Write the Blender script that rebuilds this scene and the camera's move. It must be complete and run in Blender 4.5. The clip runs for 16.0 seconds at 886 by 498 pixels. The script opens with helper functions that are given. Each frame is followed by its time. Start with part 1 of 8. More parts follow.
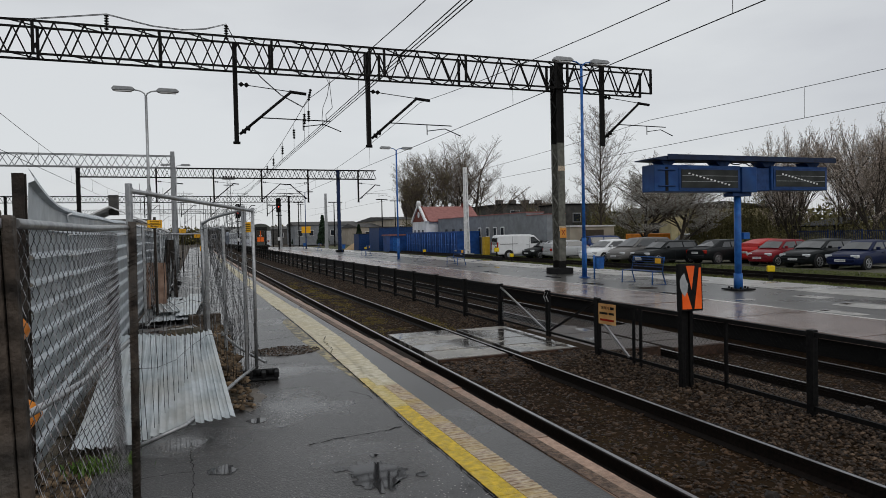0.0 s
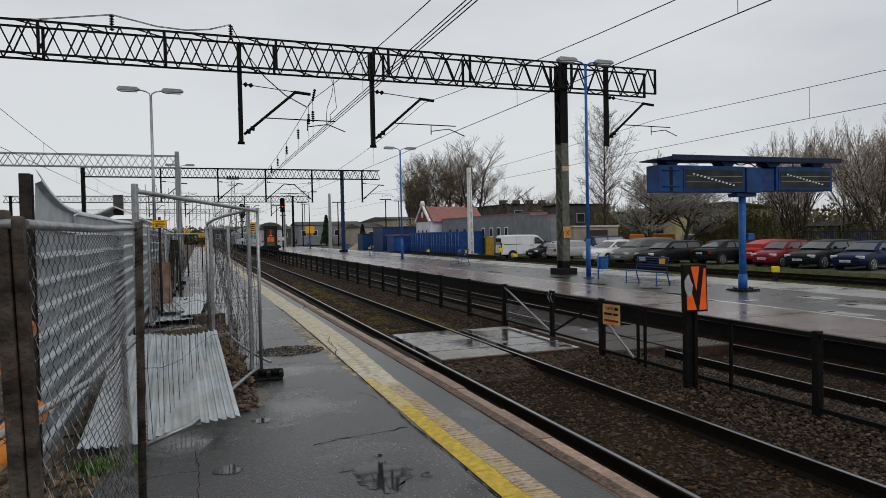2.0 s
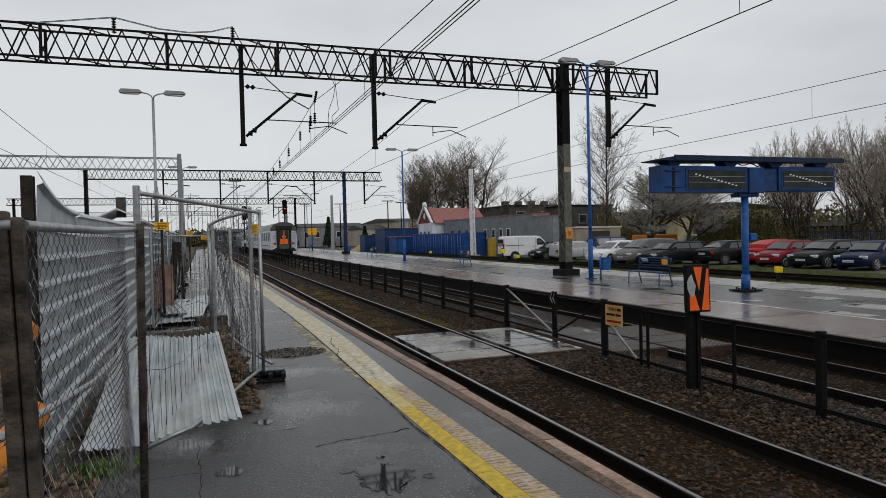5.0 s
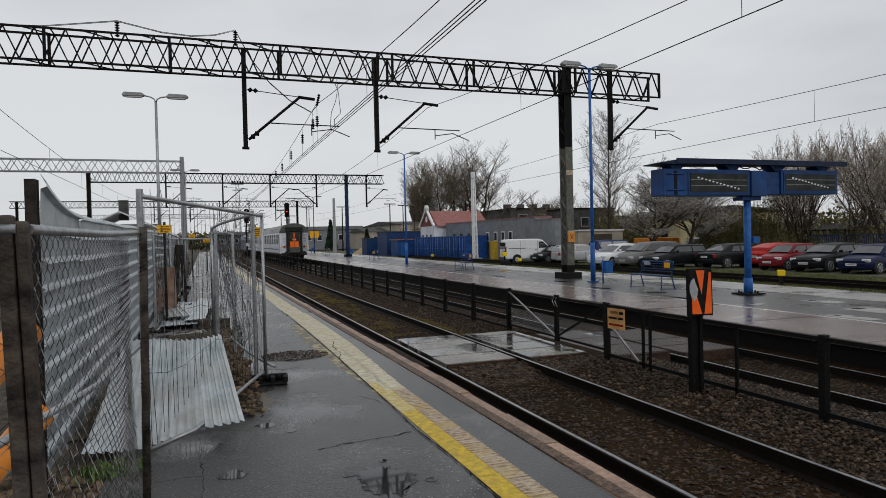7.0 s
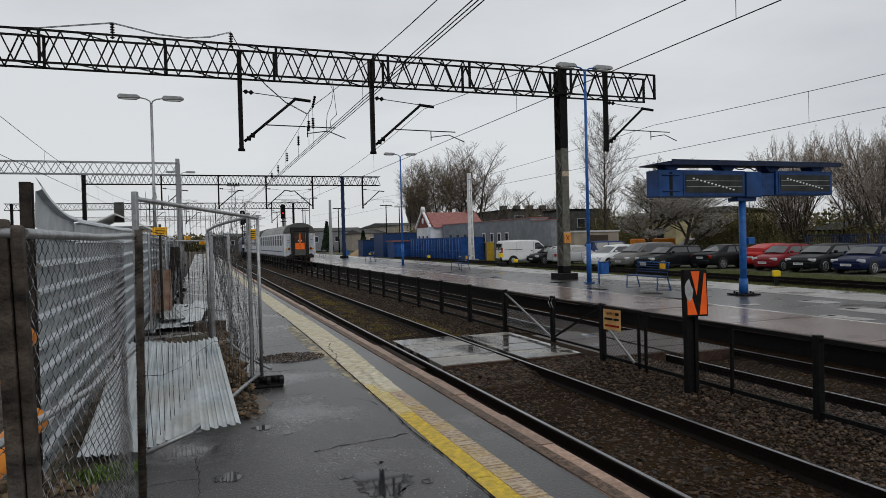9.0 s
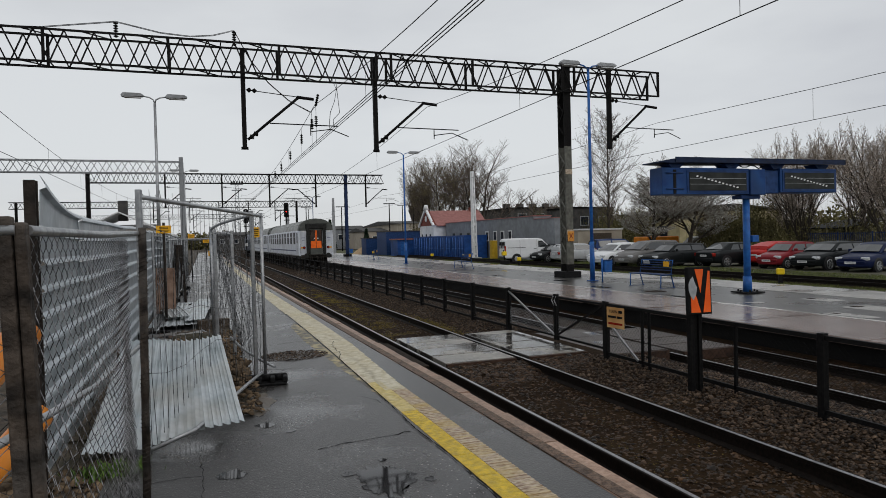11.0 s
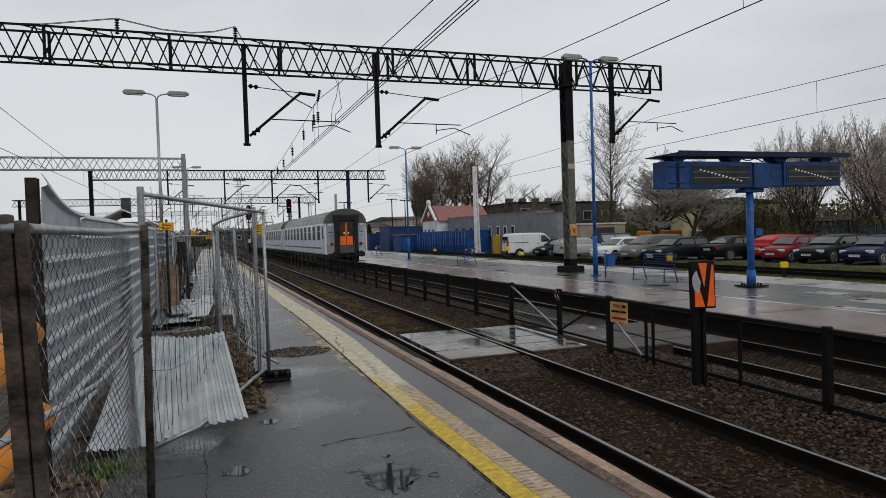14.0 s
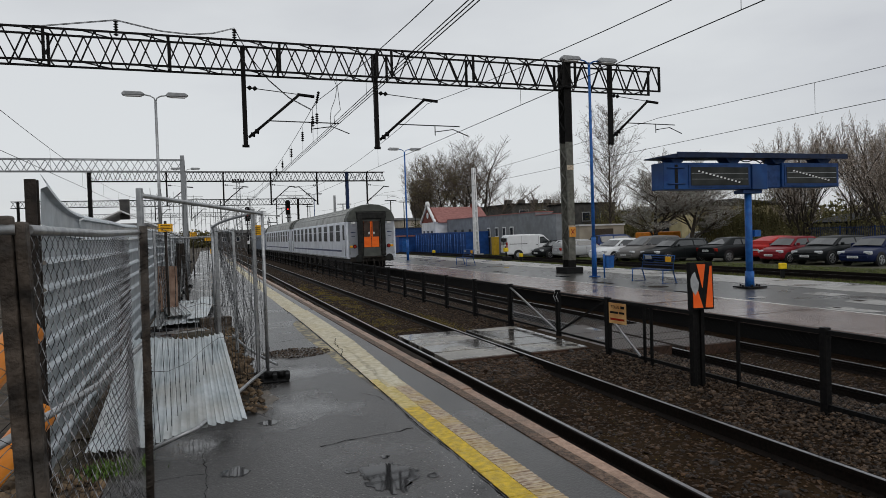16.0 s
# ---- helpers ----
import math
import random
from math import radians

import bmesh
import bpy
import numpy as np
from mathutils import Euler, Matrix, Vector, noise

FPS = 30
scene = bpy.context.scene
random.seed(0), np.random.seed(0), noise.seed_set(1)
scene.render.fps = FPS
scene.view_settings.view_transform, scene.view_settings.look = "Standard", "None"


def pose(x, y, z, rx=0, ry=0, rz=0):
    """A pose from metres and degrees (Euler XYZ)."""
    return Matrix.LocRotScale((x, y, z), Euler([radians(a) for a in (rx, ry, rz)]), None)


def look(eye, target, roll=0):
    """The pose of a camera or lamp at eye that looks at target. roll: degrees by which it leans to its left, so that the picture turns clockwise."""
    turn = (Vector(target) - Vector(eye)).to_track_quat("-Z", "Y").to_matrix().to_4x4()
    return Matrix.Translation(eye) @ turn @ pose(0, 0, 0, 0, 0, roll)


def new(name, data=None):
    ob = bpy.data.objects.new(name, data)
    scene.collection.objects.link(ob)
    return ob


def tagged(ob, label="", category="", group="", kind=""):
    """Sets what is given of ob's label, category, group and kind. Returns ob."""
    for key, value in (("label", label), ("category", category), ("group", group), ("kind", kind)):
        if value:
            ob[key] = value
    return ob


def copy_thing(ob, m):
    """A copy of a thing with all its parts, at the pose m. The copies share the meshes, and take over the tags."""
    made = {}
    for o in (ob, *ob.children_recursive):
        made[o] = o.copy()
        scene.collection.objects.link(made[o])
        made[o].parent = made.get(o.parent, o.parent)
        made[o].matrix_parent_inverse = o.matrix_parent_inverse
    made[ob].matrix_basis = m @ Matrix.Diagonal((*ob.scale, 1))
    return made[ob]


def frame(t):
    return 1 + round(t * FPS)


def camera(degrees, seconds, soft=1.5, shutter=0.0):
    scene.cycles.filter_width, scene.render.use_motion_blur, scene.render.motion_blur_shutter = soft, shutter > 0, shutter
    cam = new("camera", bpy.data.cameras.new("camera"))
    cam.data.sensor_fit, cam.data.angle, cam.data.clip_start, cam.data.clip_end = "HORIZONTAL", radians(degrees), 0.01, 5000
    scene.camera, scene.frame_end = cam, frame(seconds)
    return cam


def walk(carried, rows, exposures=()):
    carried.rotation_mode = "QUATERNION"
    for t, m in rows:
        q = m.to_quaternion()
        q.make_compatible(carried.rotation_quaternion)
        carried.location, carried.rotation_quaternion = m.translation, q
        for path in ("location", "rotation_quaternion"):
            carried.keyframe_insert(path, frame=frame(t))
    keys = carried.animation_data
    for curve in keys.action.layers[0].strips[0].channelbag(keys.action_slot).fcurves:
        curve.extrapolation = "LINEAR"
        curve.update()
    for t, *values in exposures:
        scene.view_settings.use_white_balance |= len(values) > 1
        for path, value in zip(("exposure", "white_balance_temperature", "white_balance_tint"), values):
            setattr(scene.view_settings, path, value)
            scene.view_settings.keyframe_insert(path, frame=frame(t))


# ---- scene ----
# Railway station on a wet overcast day. x runs across the tracks, y along them; z = 0 is the near track's rail top.
cam = camera(67.51, 16.0, soft=0.65)
CAMERA_ROWS = [
    (0.0, pose(0.000, 0.004, 2.066, 88.642, 1.225, -20.590)),
    (0.5, pose(-0.001, 0.003, 2.062, 88.516, 1.154, -20.551)),
    (1.0, pose(-0.003, 0.002, 2.070, 88.659, 1.189, -20.344)),
    (1.5, pose(-0.002, -0.002, 2.070, 88.639, 1.180, -20.309)),
    (2.0, pose(-0.011, 0.003, 2.070, 88.656, 1.160, -20.274)),
    (2.5, pose(-0.000, 0.004, 2.072, 88.725, 1.286, -20.212)),
    (3.0, pose(-0.008, 0.007, 2.067, 88.793, 1.175, -20.249)),
    (3.5, pose(-0.001, 0.002, 2.069, 88.810, 1.255, -20.119)),
    (4.0, pose(-0.001, 0.006, 2.068, 88.711, 1.361, -20.101)),
    (6.5, pose(-0.008, 0.013, 2.063, 89.004, 1.263, -19.986)),
    (7.0, pose(-0.008, 0.008, 2.069, 89.043, 1.299, -19.907)),
    (7.5, pose(-0.003, 0.008, 2.069, 89.017, 1.384, -19.887)),
    (8.0, pose(-0.003, 0.003, 2.066, 89.116, 1.418, -19.996)),
    (8.5, pose(-0.012, -0.003, 2.071, 89.128, 1.416, -20.183)),
    (9.0, pose(-0.005, -0.005, 2.074, 89.146, 1.437, -20.221)),
    (11.5, pose(-0.005, -0.000, 2.068, 88.948, 1.469, -19.870)),
    (12.0, pose(-0.009, 0.012, 2.067, 88.900, 1.459, -19.811)),
    (12.5, pose(-0.004, 0.008, 2.066, 88.840, 1.641, -19.832)),
    (13.0, pose(-0.002, 0.003, 2.069, 88.741, 1.728, -19.820)),
    (13.5, pose(0.003, 0.006, 2.072, 88.594, 1.850, -19.668)),
    (14.0, pose(0.002, 0.014, 2.071, 88.595, 1.812, -19.710)),
    (14.5, pose(-0.003, 0.009, 2.071, 88.738, 1.664, -19.815)),
    (15.0, pose(-0.004, 0.007, 2.067, 88.797, 1.737, -19.839)),
    (15.5, pose(-0.002, 0.012, 2.067, 88.790, 1.775, -19.808)),
    (16.0, pose(-0.000, -0.000, 2.070, 88.712, 1.838, -19.801)),
]
walk(cam, CAMERA_ROWS, exposures=[(0.0, 0.0), (16.0, 0.0)])

# ---- world and light ----
world = bpy.data.worlds.new("overcast_sky")
scene.world = world
world.use_nodes = True
wn, wl = world.node_tree.nodes, world.node_tree.links
wn.clear()
w_out = wn.new("ShaderNodeOutputWorld")
w_bg = wn.new("ShaderNodeBackground")
w_sky = wn.new("ShaderNodeTexSky")
w_sky.sky_type = "NISHITA"
w_sky.sun_disc = False
w_sky.sun_elevation = radians(42)
w_sky.sun_rotation = radians(200)
w_sky.air_density = 1.0
w_scale = wn.new("ShaderNodeVectorMath")
w_scale.operation = "SCALE"
w_scale.inputs["Scale"].default_value = 0.10
wl.new(w_sky.outputs["Color"], w_scale.inputs[0])
w_co = wn.new("ShaderNodeTexCoord")
w_map = wn.new("ShaderNodeMapping")
w_map.inputs["Scale"].default_value = (1.0, 1.0, 3.5)
wl.new(w_co.outputs["Generated"], w_map.inputs["Vector"])
w_noise = wn.new("ShaderNodeTexNoise")
w_noise.inputs["Scale"].default_value = 1.7
w_noise.inputs["Detail"].default_value = 5.0
w_noise.inputs["Roughness"].default_value = 0.5
wl.new(w_map.outputs["Vector"], w_noise.inputs["Vector"])
w_ramp = wn.new("ShaderNodeValToRGB")
w_ramp.color_ramp.elements[0].position = 0.32
w_ramp.color_ramp.elements[0].color = (0.57, 0.585, 0.615, 1)
w_ramp.color_ramp.elements[1].position = 0.62
w_ramp.color_ramp.elements[1].color = (0.715, 0.735, 0.75, 1)
wl.new(w_noise.outputs["Fac"], w_ramp.inputs["Fac"])
w_mix = wn.new("ShaderNodeMixRGB")
w_mix.inputs["Fac"].default_value = 0.93
wl.new(w_scale.outputs["Vector"], w_mix.inputs["Color1"])
wl.new(w_ramp.outputs["Color"], w_mix.inputs["Color2"])
wl.new(w_mix.outputs["Color"], w_bg.inputs["Color"])
w_bg.inputs["Strength"].default_value = 1.0
wl.new(w_bg.outputs["Background"], w_out.inputs["Surface"])

sun = new("sun", bpy.data.lights.new("sun", "SUN"))
sun.data.energy, sun.data.angle, sun.data.color = 0.6, radians(40), (1.0, 0.97, 0.93)
sun.matrix_world = look((30, -60, 70), (10, 20, 0))


# ---- materials ----
def mat(name, c1, c2=None, scale=8.0, rough=0.6, metal=0.0, bump=0.0, bump_scale=None, stain=None, stain_amt=0.5,
        stain_scale=1.2, rough2=None, vary=0.0, spec=0.22, ramp=(0.35, 0.65), stretch=(1, 1, 1), moving=False):
    """Two-scale procedural surface: grain between c1 and c2, stains on top, fine relief."""
    m = bpy.data.materials.new(name)
    m.use_nodes = True
    n, l = m.node_tree.nodes, m.node_tree.links
    b = n["Principled BSDF"]
    b.inputs["Metallic"].default_value = metal
    b.inputs["Roughness"].default_value = rough
    b.inputs["Specular IOR Level"].default_value = spec
    c2 = c2 or c1
    tc = n.new("ShaderNodeTexCoord")
    mp = n.new("ShaderNodeMapping")
    mp.inputs["Scale"].default_value = stretch
    geo = n.new("ShaderNodeNewGeometry")
    l.new(tc.outputs["Object"] if moving else geo.outputs["Position"], mp.inputs["Vector"])
    vec = mp.outputs["Vector"]
    tx = n.new("ShaderNodeTexNoise")
    tx.inputs["Scale"].default_value = scale
    tx.inputs["Detail"].default_value = 6
    l.new(vec, tx.inputs["Vector"])
    rp = n.new("ShaderNodeValToRGB")
    rp.color_ramp.elements[0].position, rp.color_ramp.elements[1].position = ramp
    rp.color_ramp.elements[0].color, rp.color_ramp.elements[1].color = (*c1, 1), (*c2, 1)
    l.new(tx.outputs["Fac"], rp.inputs["Fac"])
    col = rp.outputs["Color"]
    if stain:
        t2 = n.new("ShaderNodeTexNoise")
        t2.inputs["Scale"].default_value = stain_scale
        t2.inputs["Detail"].default_value = 4
        l.new(vec, t2.inputs["Vector"])
        r2 = n.new("ShaderNodeValToRGB")
        r2.color_ramp.elements[0].position, r2.color_ramp.elements[1].position = 0.45, 0.68
        r2.color_ramp.elements[0].color, r2.color_ramp.elements[1].color = (0, 0, 0, 1), (stain_amt,) * 3 + (1,)
        l.new(t2.outputs["Fac"], r2.inputs["Fac"])
        mx = n.new("ShaderNodeMixRGB")
        l.new(r2.outputs["Color"], mx.inputs["Fac"])
        l.new(col, mx.inputs["Color1"])
        mx.inputs["Color2"].default_value = (*stain, 1)
        col = mx.outputs["Color"]
        if rough2 is not None:
            mr = n.new("ShaderNodeMapRange")
            mr.inputs["From Max"].default_value = max(stain_amt, 0.01)
            mr.inputs["To Min"].default_value, mr.inputs["To Max"].default_value = rough, rough2
            l.new(r2.outputs["Color"], mr.inputs["Value"])
            l.new(mr.outputs["Result"], b.inputs["Roughness"])
    if vary:
        oi = n.new("ShaderNodeObjectInfo")
        ad = n.new("ShaderNodeMath")
        ad.operation = "ADD"
        l.new(oi.outputs["Random"], ad.inputs[0])
        l.new(geo.outputs["Random Per Island"], ad.inputs[1])
        fr = n.new("ShaderNodeMath")
        fr.operation = "FRACT"
        l.new(ad.outputs[0], fr.inputs[0])
        mr = n.new("ShaderNodeMapRange")
        mr.inputs["To Min"].default_value, mr.inputs["To Max"].default_value = 1 - vary, 1 + vary
        l.new(fr.outputs[0], mr.inputs["Value"])
        hv = n.new("ShaderNodeHueSaturation")
        l.new(mr.outputs["Result"], hv.inputs["Value"])
        l.new(col, hv.inputs["Color"])
        col = hv.outputs["Color"]
    l.new(col, b.inputs["Base Color"])
    if bump:
        t3 = n.new("ShaderNodeTexNoise")
        t3.inputs["Scale"].default_value = bump_scale or scale * 3
        t3.inputs["Detail"].default_value = 5
        l.new(vec, t3.inputs["Vector"])
        bp = n.new("ShaderNodeBump")
        bp.inputs["Strength"].default_value = min(1.0, bump)
        bp.inputs["Distance"].default_value = 0.02
        l.new(t3.outputs["Fac"], bp.inputs["Height"])
        l.new(bp.outputs["Normal"], b.inputs["Normal"])
    return m


def glow(name, c, strength):
    m = bpy.data.materials.new(name)
    m.use_nodes = True
    b = m.node_tree.nodes["Principled BSDF"]
    b.inputs["Base Color"].default_value = (*c, 1)
    b.inputs["Emission Color"].default_value = (*c, 1)
    b.inputs["Emission Strength"].default_value = strength
    return m


def wet(name, c1, c2, puddle=(0.03, 0.03, 0.032), scale=30, rough=0.42, pud_scale=0.55, pud=(0.52, 0.60), bump=0.25, blocks=None, flecks=0.0):
    """Wet mineral paving: grain, damp patches and shallow film of water where the noise is high."""
    m = bpy.data.materials.new(name)
    m.use_nodes = True
    n, l = m.node_tree.nodes, m.node_tree.links
    b = n["Principled BSDF"]
    geo = n.new("ShaderNodeNewGeometry")

    def noise_ramp(sc, lo, hi, a, z, detail=6):
        t = n.new("ShaderNodeTexNoise")
        t.inputs["Scale"].default_value = sc
        t.inputs["Detail"].default_value = detail
        l.new(geo.outputs["Position"], t.inputs["Vector"])
        r = n.new("ShaderNodeValToRGB")
        r.color_ramp.elements[0].position, r.color_ramp.elements[1].position = lo, hi
        r.color_ramp.elements[0].color, r.color_ramp.elements[1].color = (*a, 1), (*z, 1)
        l.new(t.outputs["Fac"], r.inputs["Fac"])
        return t, r

    tg, grain = noise_ramp(scale, 0.35, 0.7, c1, c2)
    _, big = noise_ramp(1.3, 0.35, 0.7, (0.62,) * 3, (1.0,) * 3)
    mul = n.new("ShaderNodeMixRGB")
    mul.blend_type = "MULTIPLY"
    mul.inputs["Fac"].default_value = 1
    l.new(grain.outputs["Color"], mul.inputs["Color1"])
    l.new(big.outputs["Color"], mul.inputs["Color2"])
    _, pm = noise_ramp(pud_scale, pud[0], pud[1], (0, 0, 0), (1, 1, 1), 3)
    mx = n.new("ShaderNodeMixRGB")
    l.new(pm.outputs["Color"], mx.inputs["Fac"])
    l.new(mul.outputs["Color"], mx.inputs["Color1"])
    mx.inputs["Color2"].default_value = (*puddle, 1)
    col = mx.outputs["Color"]
    if flecks:
        vo = n.new("ShaderNodeTexVoronoi")
        vo.inputs["Scale"].default_value = 26
        l.new(geo.outputs["Position"], vo.inputs["Vector"])
        fr = n.new("ShaderNodeValToRGB")
        fr.color_ramp.elements[0].position, fr.color_ramp.elements[1].position = 0.13, 0.20
        fr.color_ramp.elements[0].color, fr.color_ramp.elements[1].color = (flecks,) * 3 + (1,), (0, 0, 0, 1)
        l.new(vo.outputs["Distance"], fr.inputs["Fac"])
        fm = n.new("ShaderNodeMixRGB")
        l.new(fr.outputs["Color"], fm.inputs["Fac"])
        l.new(col, fm.inputs["Color1"])
        fm.inputs["Color2"].default_value = (0.30, 0.285, 0.265, 1)
        col = fm.outputs["Color"]
    if blocks:
        bk = n.new("ShaderNodeTexBrick")
        bk.inputs["Scale"].default_value = 1.0
        bk.inputs["Brick Width"].default_value, bk.inputs["Row Height"].default_value = blocks
        bk.inputs["Mortar Size"].default_value = 0.014
        bk.inputs["Color1"].default_value, bk.inputs["Color2"].default_value = (0.85, 0.85, 0.85, 1), (1.1, 1.08, 1.05, 1)
        bk.inputs["Mortar"].default_value = (0.35, 0.33, 0.31, 1)
        l.new(geo.outputs["Position"], bk.inputs["Vector"])
        mb = n.new("ShaderNodeMixRGB")
        mb.blend_type = "MULTIPLY"
        mb.inputs["Fac"].default_value = 1
        l.new(col, mb.inputs["Color1"])
        l.new(bk.outputs["Color"], mb.inputs["Color2"])
        col = mb.outputs["Color"]
    l.new(col, b.inputs["Base Color"])
    mr = n.new("ShaderNodeMapRange")
    mr.inputs["To Min"].default_value, mr.inputs["To Max"].default_value = rough, 0.09
    l.new(pm.outputs["Color"], mr.inputs["Value"])
    l.new(mr.outputs["Result"], b.inputs["Roughness"])
    inv = n.new("ShaderNodeMath")
    inv.operation = "SUBTRACT"
    inv.inputs[0].default_value = 1.0
    l.new(pm.outputs["Color"], inv.inputs[1])
    ms = n.new("ShaderNodeMath")
    ms.operation = "MULTIPLY"
    ms.inputs[1].default_value = bump
    l.new(inv.outputs[0], ms.inputs[0])
    bp = n.new("ShaderNodeBump")
    bp.inputs["Distance"].default_value = 0.01
    l.new(ms.outputs[0], bp.inputs["Strength"])
    l.new(tg.outputs["Fac"], bp.inputs["Height"])
    l.new(bp.outputs["Normal"], b.inputs["Normal"])
    return m


M = {}
M["asphalt"] = wet("wet_asphalt", (0.016, 0.015, 0.0145), (0.070, 0.065, 0.062), puddle=(0.020, 0.019, 0.019), scale=70, rough=0.30, pud_scale=0.8, pud=(0.50, 0.72), bump=0.45, flecks=0.6)
M["asphalt_edge"] = wet("wet_smooth_edge_asphalt", (0.040, 0.039, 0.038), (0.085, 0.082, 0.079), puddle=(0.030, 0.029, 0.029), scale=60, rough=0.30, pud_scale=0.9, pud=(0.62, 0.90), bump=0.4)
M["kerb"] = mat("reddish_kerb_concrete", (0.24, 0.15, 0.105), (0.38, 0.255, 0.185), 22, 0.45, bump=0.5, bump_scale=60, stain=(0.15, 0.115, 0.085), stain_amt=0.6, stain_scale=3, vary=0.2)
M["mortar"] = mat("crumbling_brown_mortar", (0.060, 0.038, 0.026), (0.21, 0.14, 0.10), 34, 0.6, bump=1.0, bump_scale=60, stain=(0.05, 0.042, 0.036), stain_amt=0.6, stain_scale=5)
M["yellow"] = mat("worn_yellow_paint", (0.46, 0.31, 0.014), (0.72, 0.50, 0.03), 18, 0.42, bump=0.5, bump_scale=110, stain=(0.30, 0.22, 0.09), stain_amt=0.45, stain_scale=14)
M["yellow_worn"] = mat("nearly_worn_off_yellow_paint", (0.46, 0.41, 0.28), (0.70, 0.66, 0.55), 14, 0.45, bump=0.5, bump_scale=90, stain=(0.54, 0.44, 0.19), stain_amt=0.35, stain_scale=1.3, stretch=(0.6, 1.6, 1))
M["yellow_faded"] = mat("faded_yellow_paint", (0.42, 0.31, 0.07), (0.64, 0.52, 0.21), 16, 0.44, bump=0.5, bump_scale=100, stain=(0.58, 0.50, 0.32), stain_amt=0.5, stain_scale=7)
M["paint_trace"] = mat("flaking_yellow_paint_traces", (0.085, 0.078, 0.066), (0.40, 0.33, 0.17), 9, 0.42, bump=0.5, bump_scale=70, stain=(0.06, 0.056, 0.052), stain_amt=0.8, stain_scale=2.6, ramp=(0.42, 0.56))
M["crack"] = mat("dark_crack", (0.006, 0.006, 0.006), (0.012, 0.011, 0.010), 20, 0.9, spec=0.05)
M["pale_strip"] = mat("pale_ribbed_strip", (0.29, 0.21, 0.155), (0.52, 0.435, 0.325), 26, 0.5, bump=0.6, bump_scale=60, stain=(0.48, 0.34, 0.07), stain_scale=2.4, stain_amt=0.55, ramp=(0.36, 0.60), stretch=(0.55, 1.7, 1))
# the shade in the gaps between stones is put into this near-black bed colour
M["ballast"] = mat("gap_shaded_ballast_dirt", (0.007, 0.004, 0.002), (0.026, 0.014, 0.0064), 16, 0.85, spec=0.05, bump=1.0, bump_scale=24, stain=(0.035, 0.022, 0.010), stain_scale=0.8)
M["stone"] = mat("ballast_stone", (0.006, 0.0035, 0.002), (0.105, 0.070, 0.046), 15, 0.5, spec=0.15, bump=0.4, bump_scale=60, vary=0.9, ramp=(0.3, 0.72))
M["stone_dark"] = mat("oily_ballast_stone", (0.010, 0.0052, 0.0025), (0.062, 0.034, 0.0165), 11, 0.45, spec=0.22, bump=0.3, bump_scale=60, vary=0.75)
M["rail"] = mat("rusty_rail", (0.005, 0.004, 0.0034), (0.013, 0.009, 0.007), 30, 0.6, 0.0, spec=0.1, bump=0.2)
M["railtop"] = mat("polished_rail_head", (0.26, 0.26, 0.27), (0.40, 0.40, 0.41), 40, 0.32, 1.0)
M["sleeper"] = mat("oily_sleeper", (0.016, 0.012, 0.009), (0.040, 0.029, 0.021), 12, 0.8, spec=0.08, bump=0.5, bump_scale=40, vary=0.25)
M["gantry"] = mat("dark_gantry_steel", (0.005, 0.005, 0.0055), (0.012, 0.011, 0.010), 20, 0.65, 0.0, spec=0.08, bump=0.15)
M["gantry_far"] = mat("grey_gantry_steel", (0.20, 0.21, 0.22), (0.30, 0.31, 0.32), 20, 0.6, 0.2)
M["blue_steel"] = mat("blue_painted_steel", (0.012, 0.075, 0.28), (0.025, 0.13, 0.40), 6, 0.42, stain=(0.02, 0.05, 0.12), stain_amt=0.4, stain_scale=4, bump=0.08)
M["blue_dark"] = mat("dark_blue_painted_steel", (0.008, 0.03, 0.10), (0.015, 0.05, 0.16), 6, 0.5, bump=0.08)
M["galv"] = mat("galvanised_steel", (0.30, 0.31, 0.32), (0.44, 0.45, 0.46), 22, 0.42, 0.75, bump=0.1, stain=(0.2, 0.19, 0.18), stain_amt=0.5, stain_scale=3)
M["corr"] = mat("weathered_zinc_sheet", (0.31, 0.35, 0.38), (0.50, 0.54, 0.57), 5, 0.36, 0.4, bump=0.05, bump_scale=20, stain=(0.32, 0.33, 0.34), stain_amt=0.5, stain_scale=1.4)
M["corr_white"] = mat("pale_zinc_sheet", (0.36, 0.40, 0.42), (0.54, 0.58, 0.60), 5, 0.36, 0.45, bump=0.12, bump_scale=20, stain=(0.36, 0.33, 0.28), stain_amt=0.5, stain_scale=1.8)
M["rust_post"] = mat("rusted_post", (0.009, 0.0075, 0.0065), (0.034, 0.026, 0.021), 10, 0.8, 0.1, bump=0.7, bump_scale=35, stain=(0.05, 0.045, 0.040), stain_scale=3)
M["lamp_grey"] = mat("grey_lamp_housing", (0.26, 0.27, 0.28), (0.36, 0.37, 0.38), 10, 0.5)
M["grass"] = mat("damp_grass", (0.028, 0.036, 0.009), (0.068, 0.076, 0.022), 1.6, 0.8, bump=0.8, bump_scale=9, stain=(0.10, 0.085, 0.045), stain_amt=0.7, stain_scale=0.35)
M["gravel"] = mat("damp_gravel", (0.050, 0.050, 0.032), (0.11, 0.10, 0.075), 9, 0.8, bump=0.6, bump_scale=30, stain=(0.04, 0.046, 0.015), stain_amt=0.8, stain_scale=0.3)
M["earth"] = mat("brown_earth", (0.030, 0.023, 0.017), (0.085, 0.064, 0.046), 5, 0.8, bump=1.0, bump_scale=18, stain=(0.035, 0.036, 0.016), stain_scale=1.0)
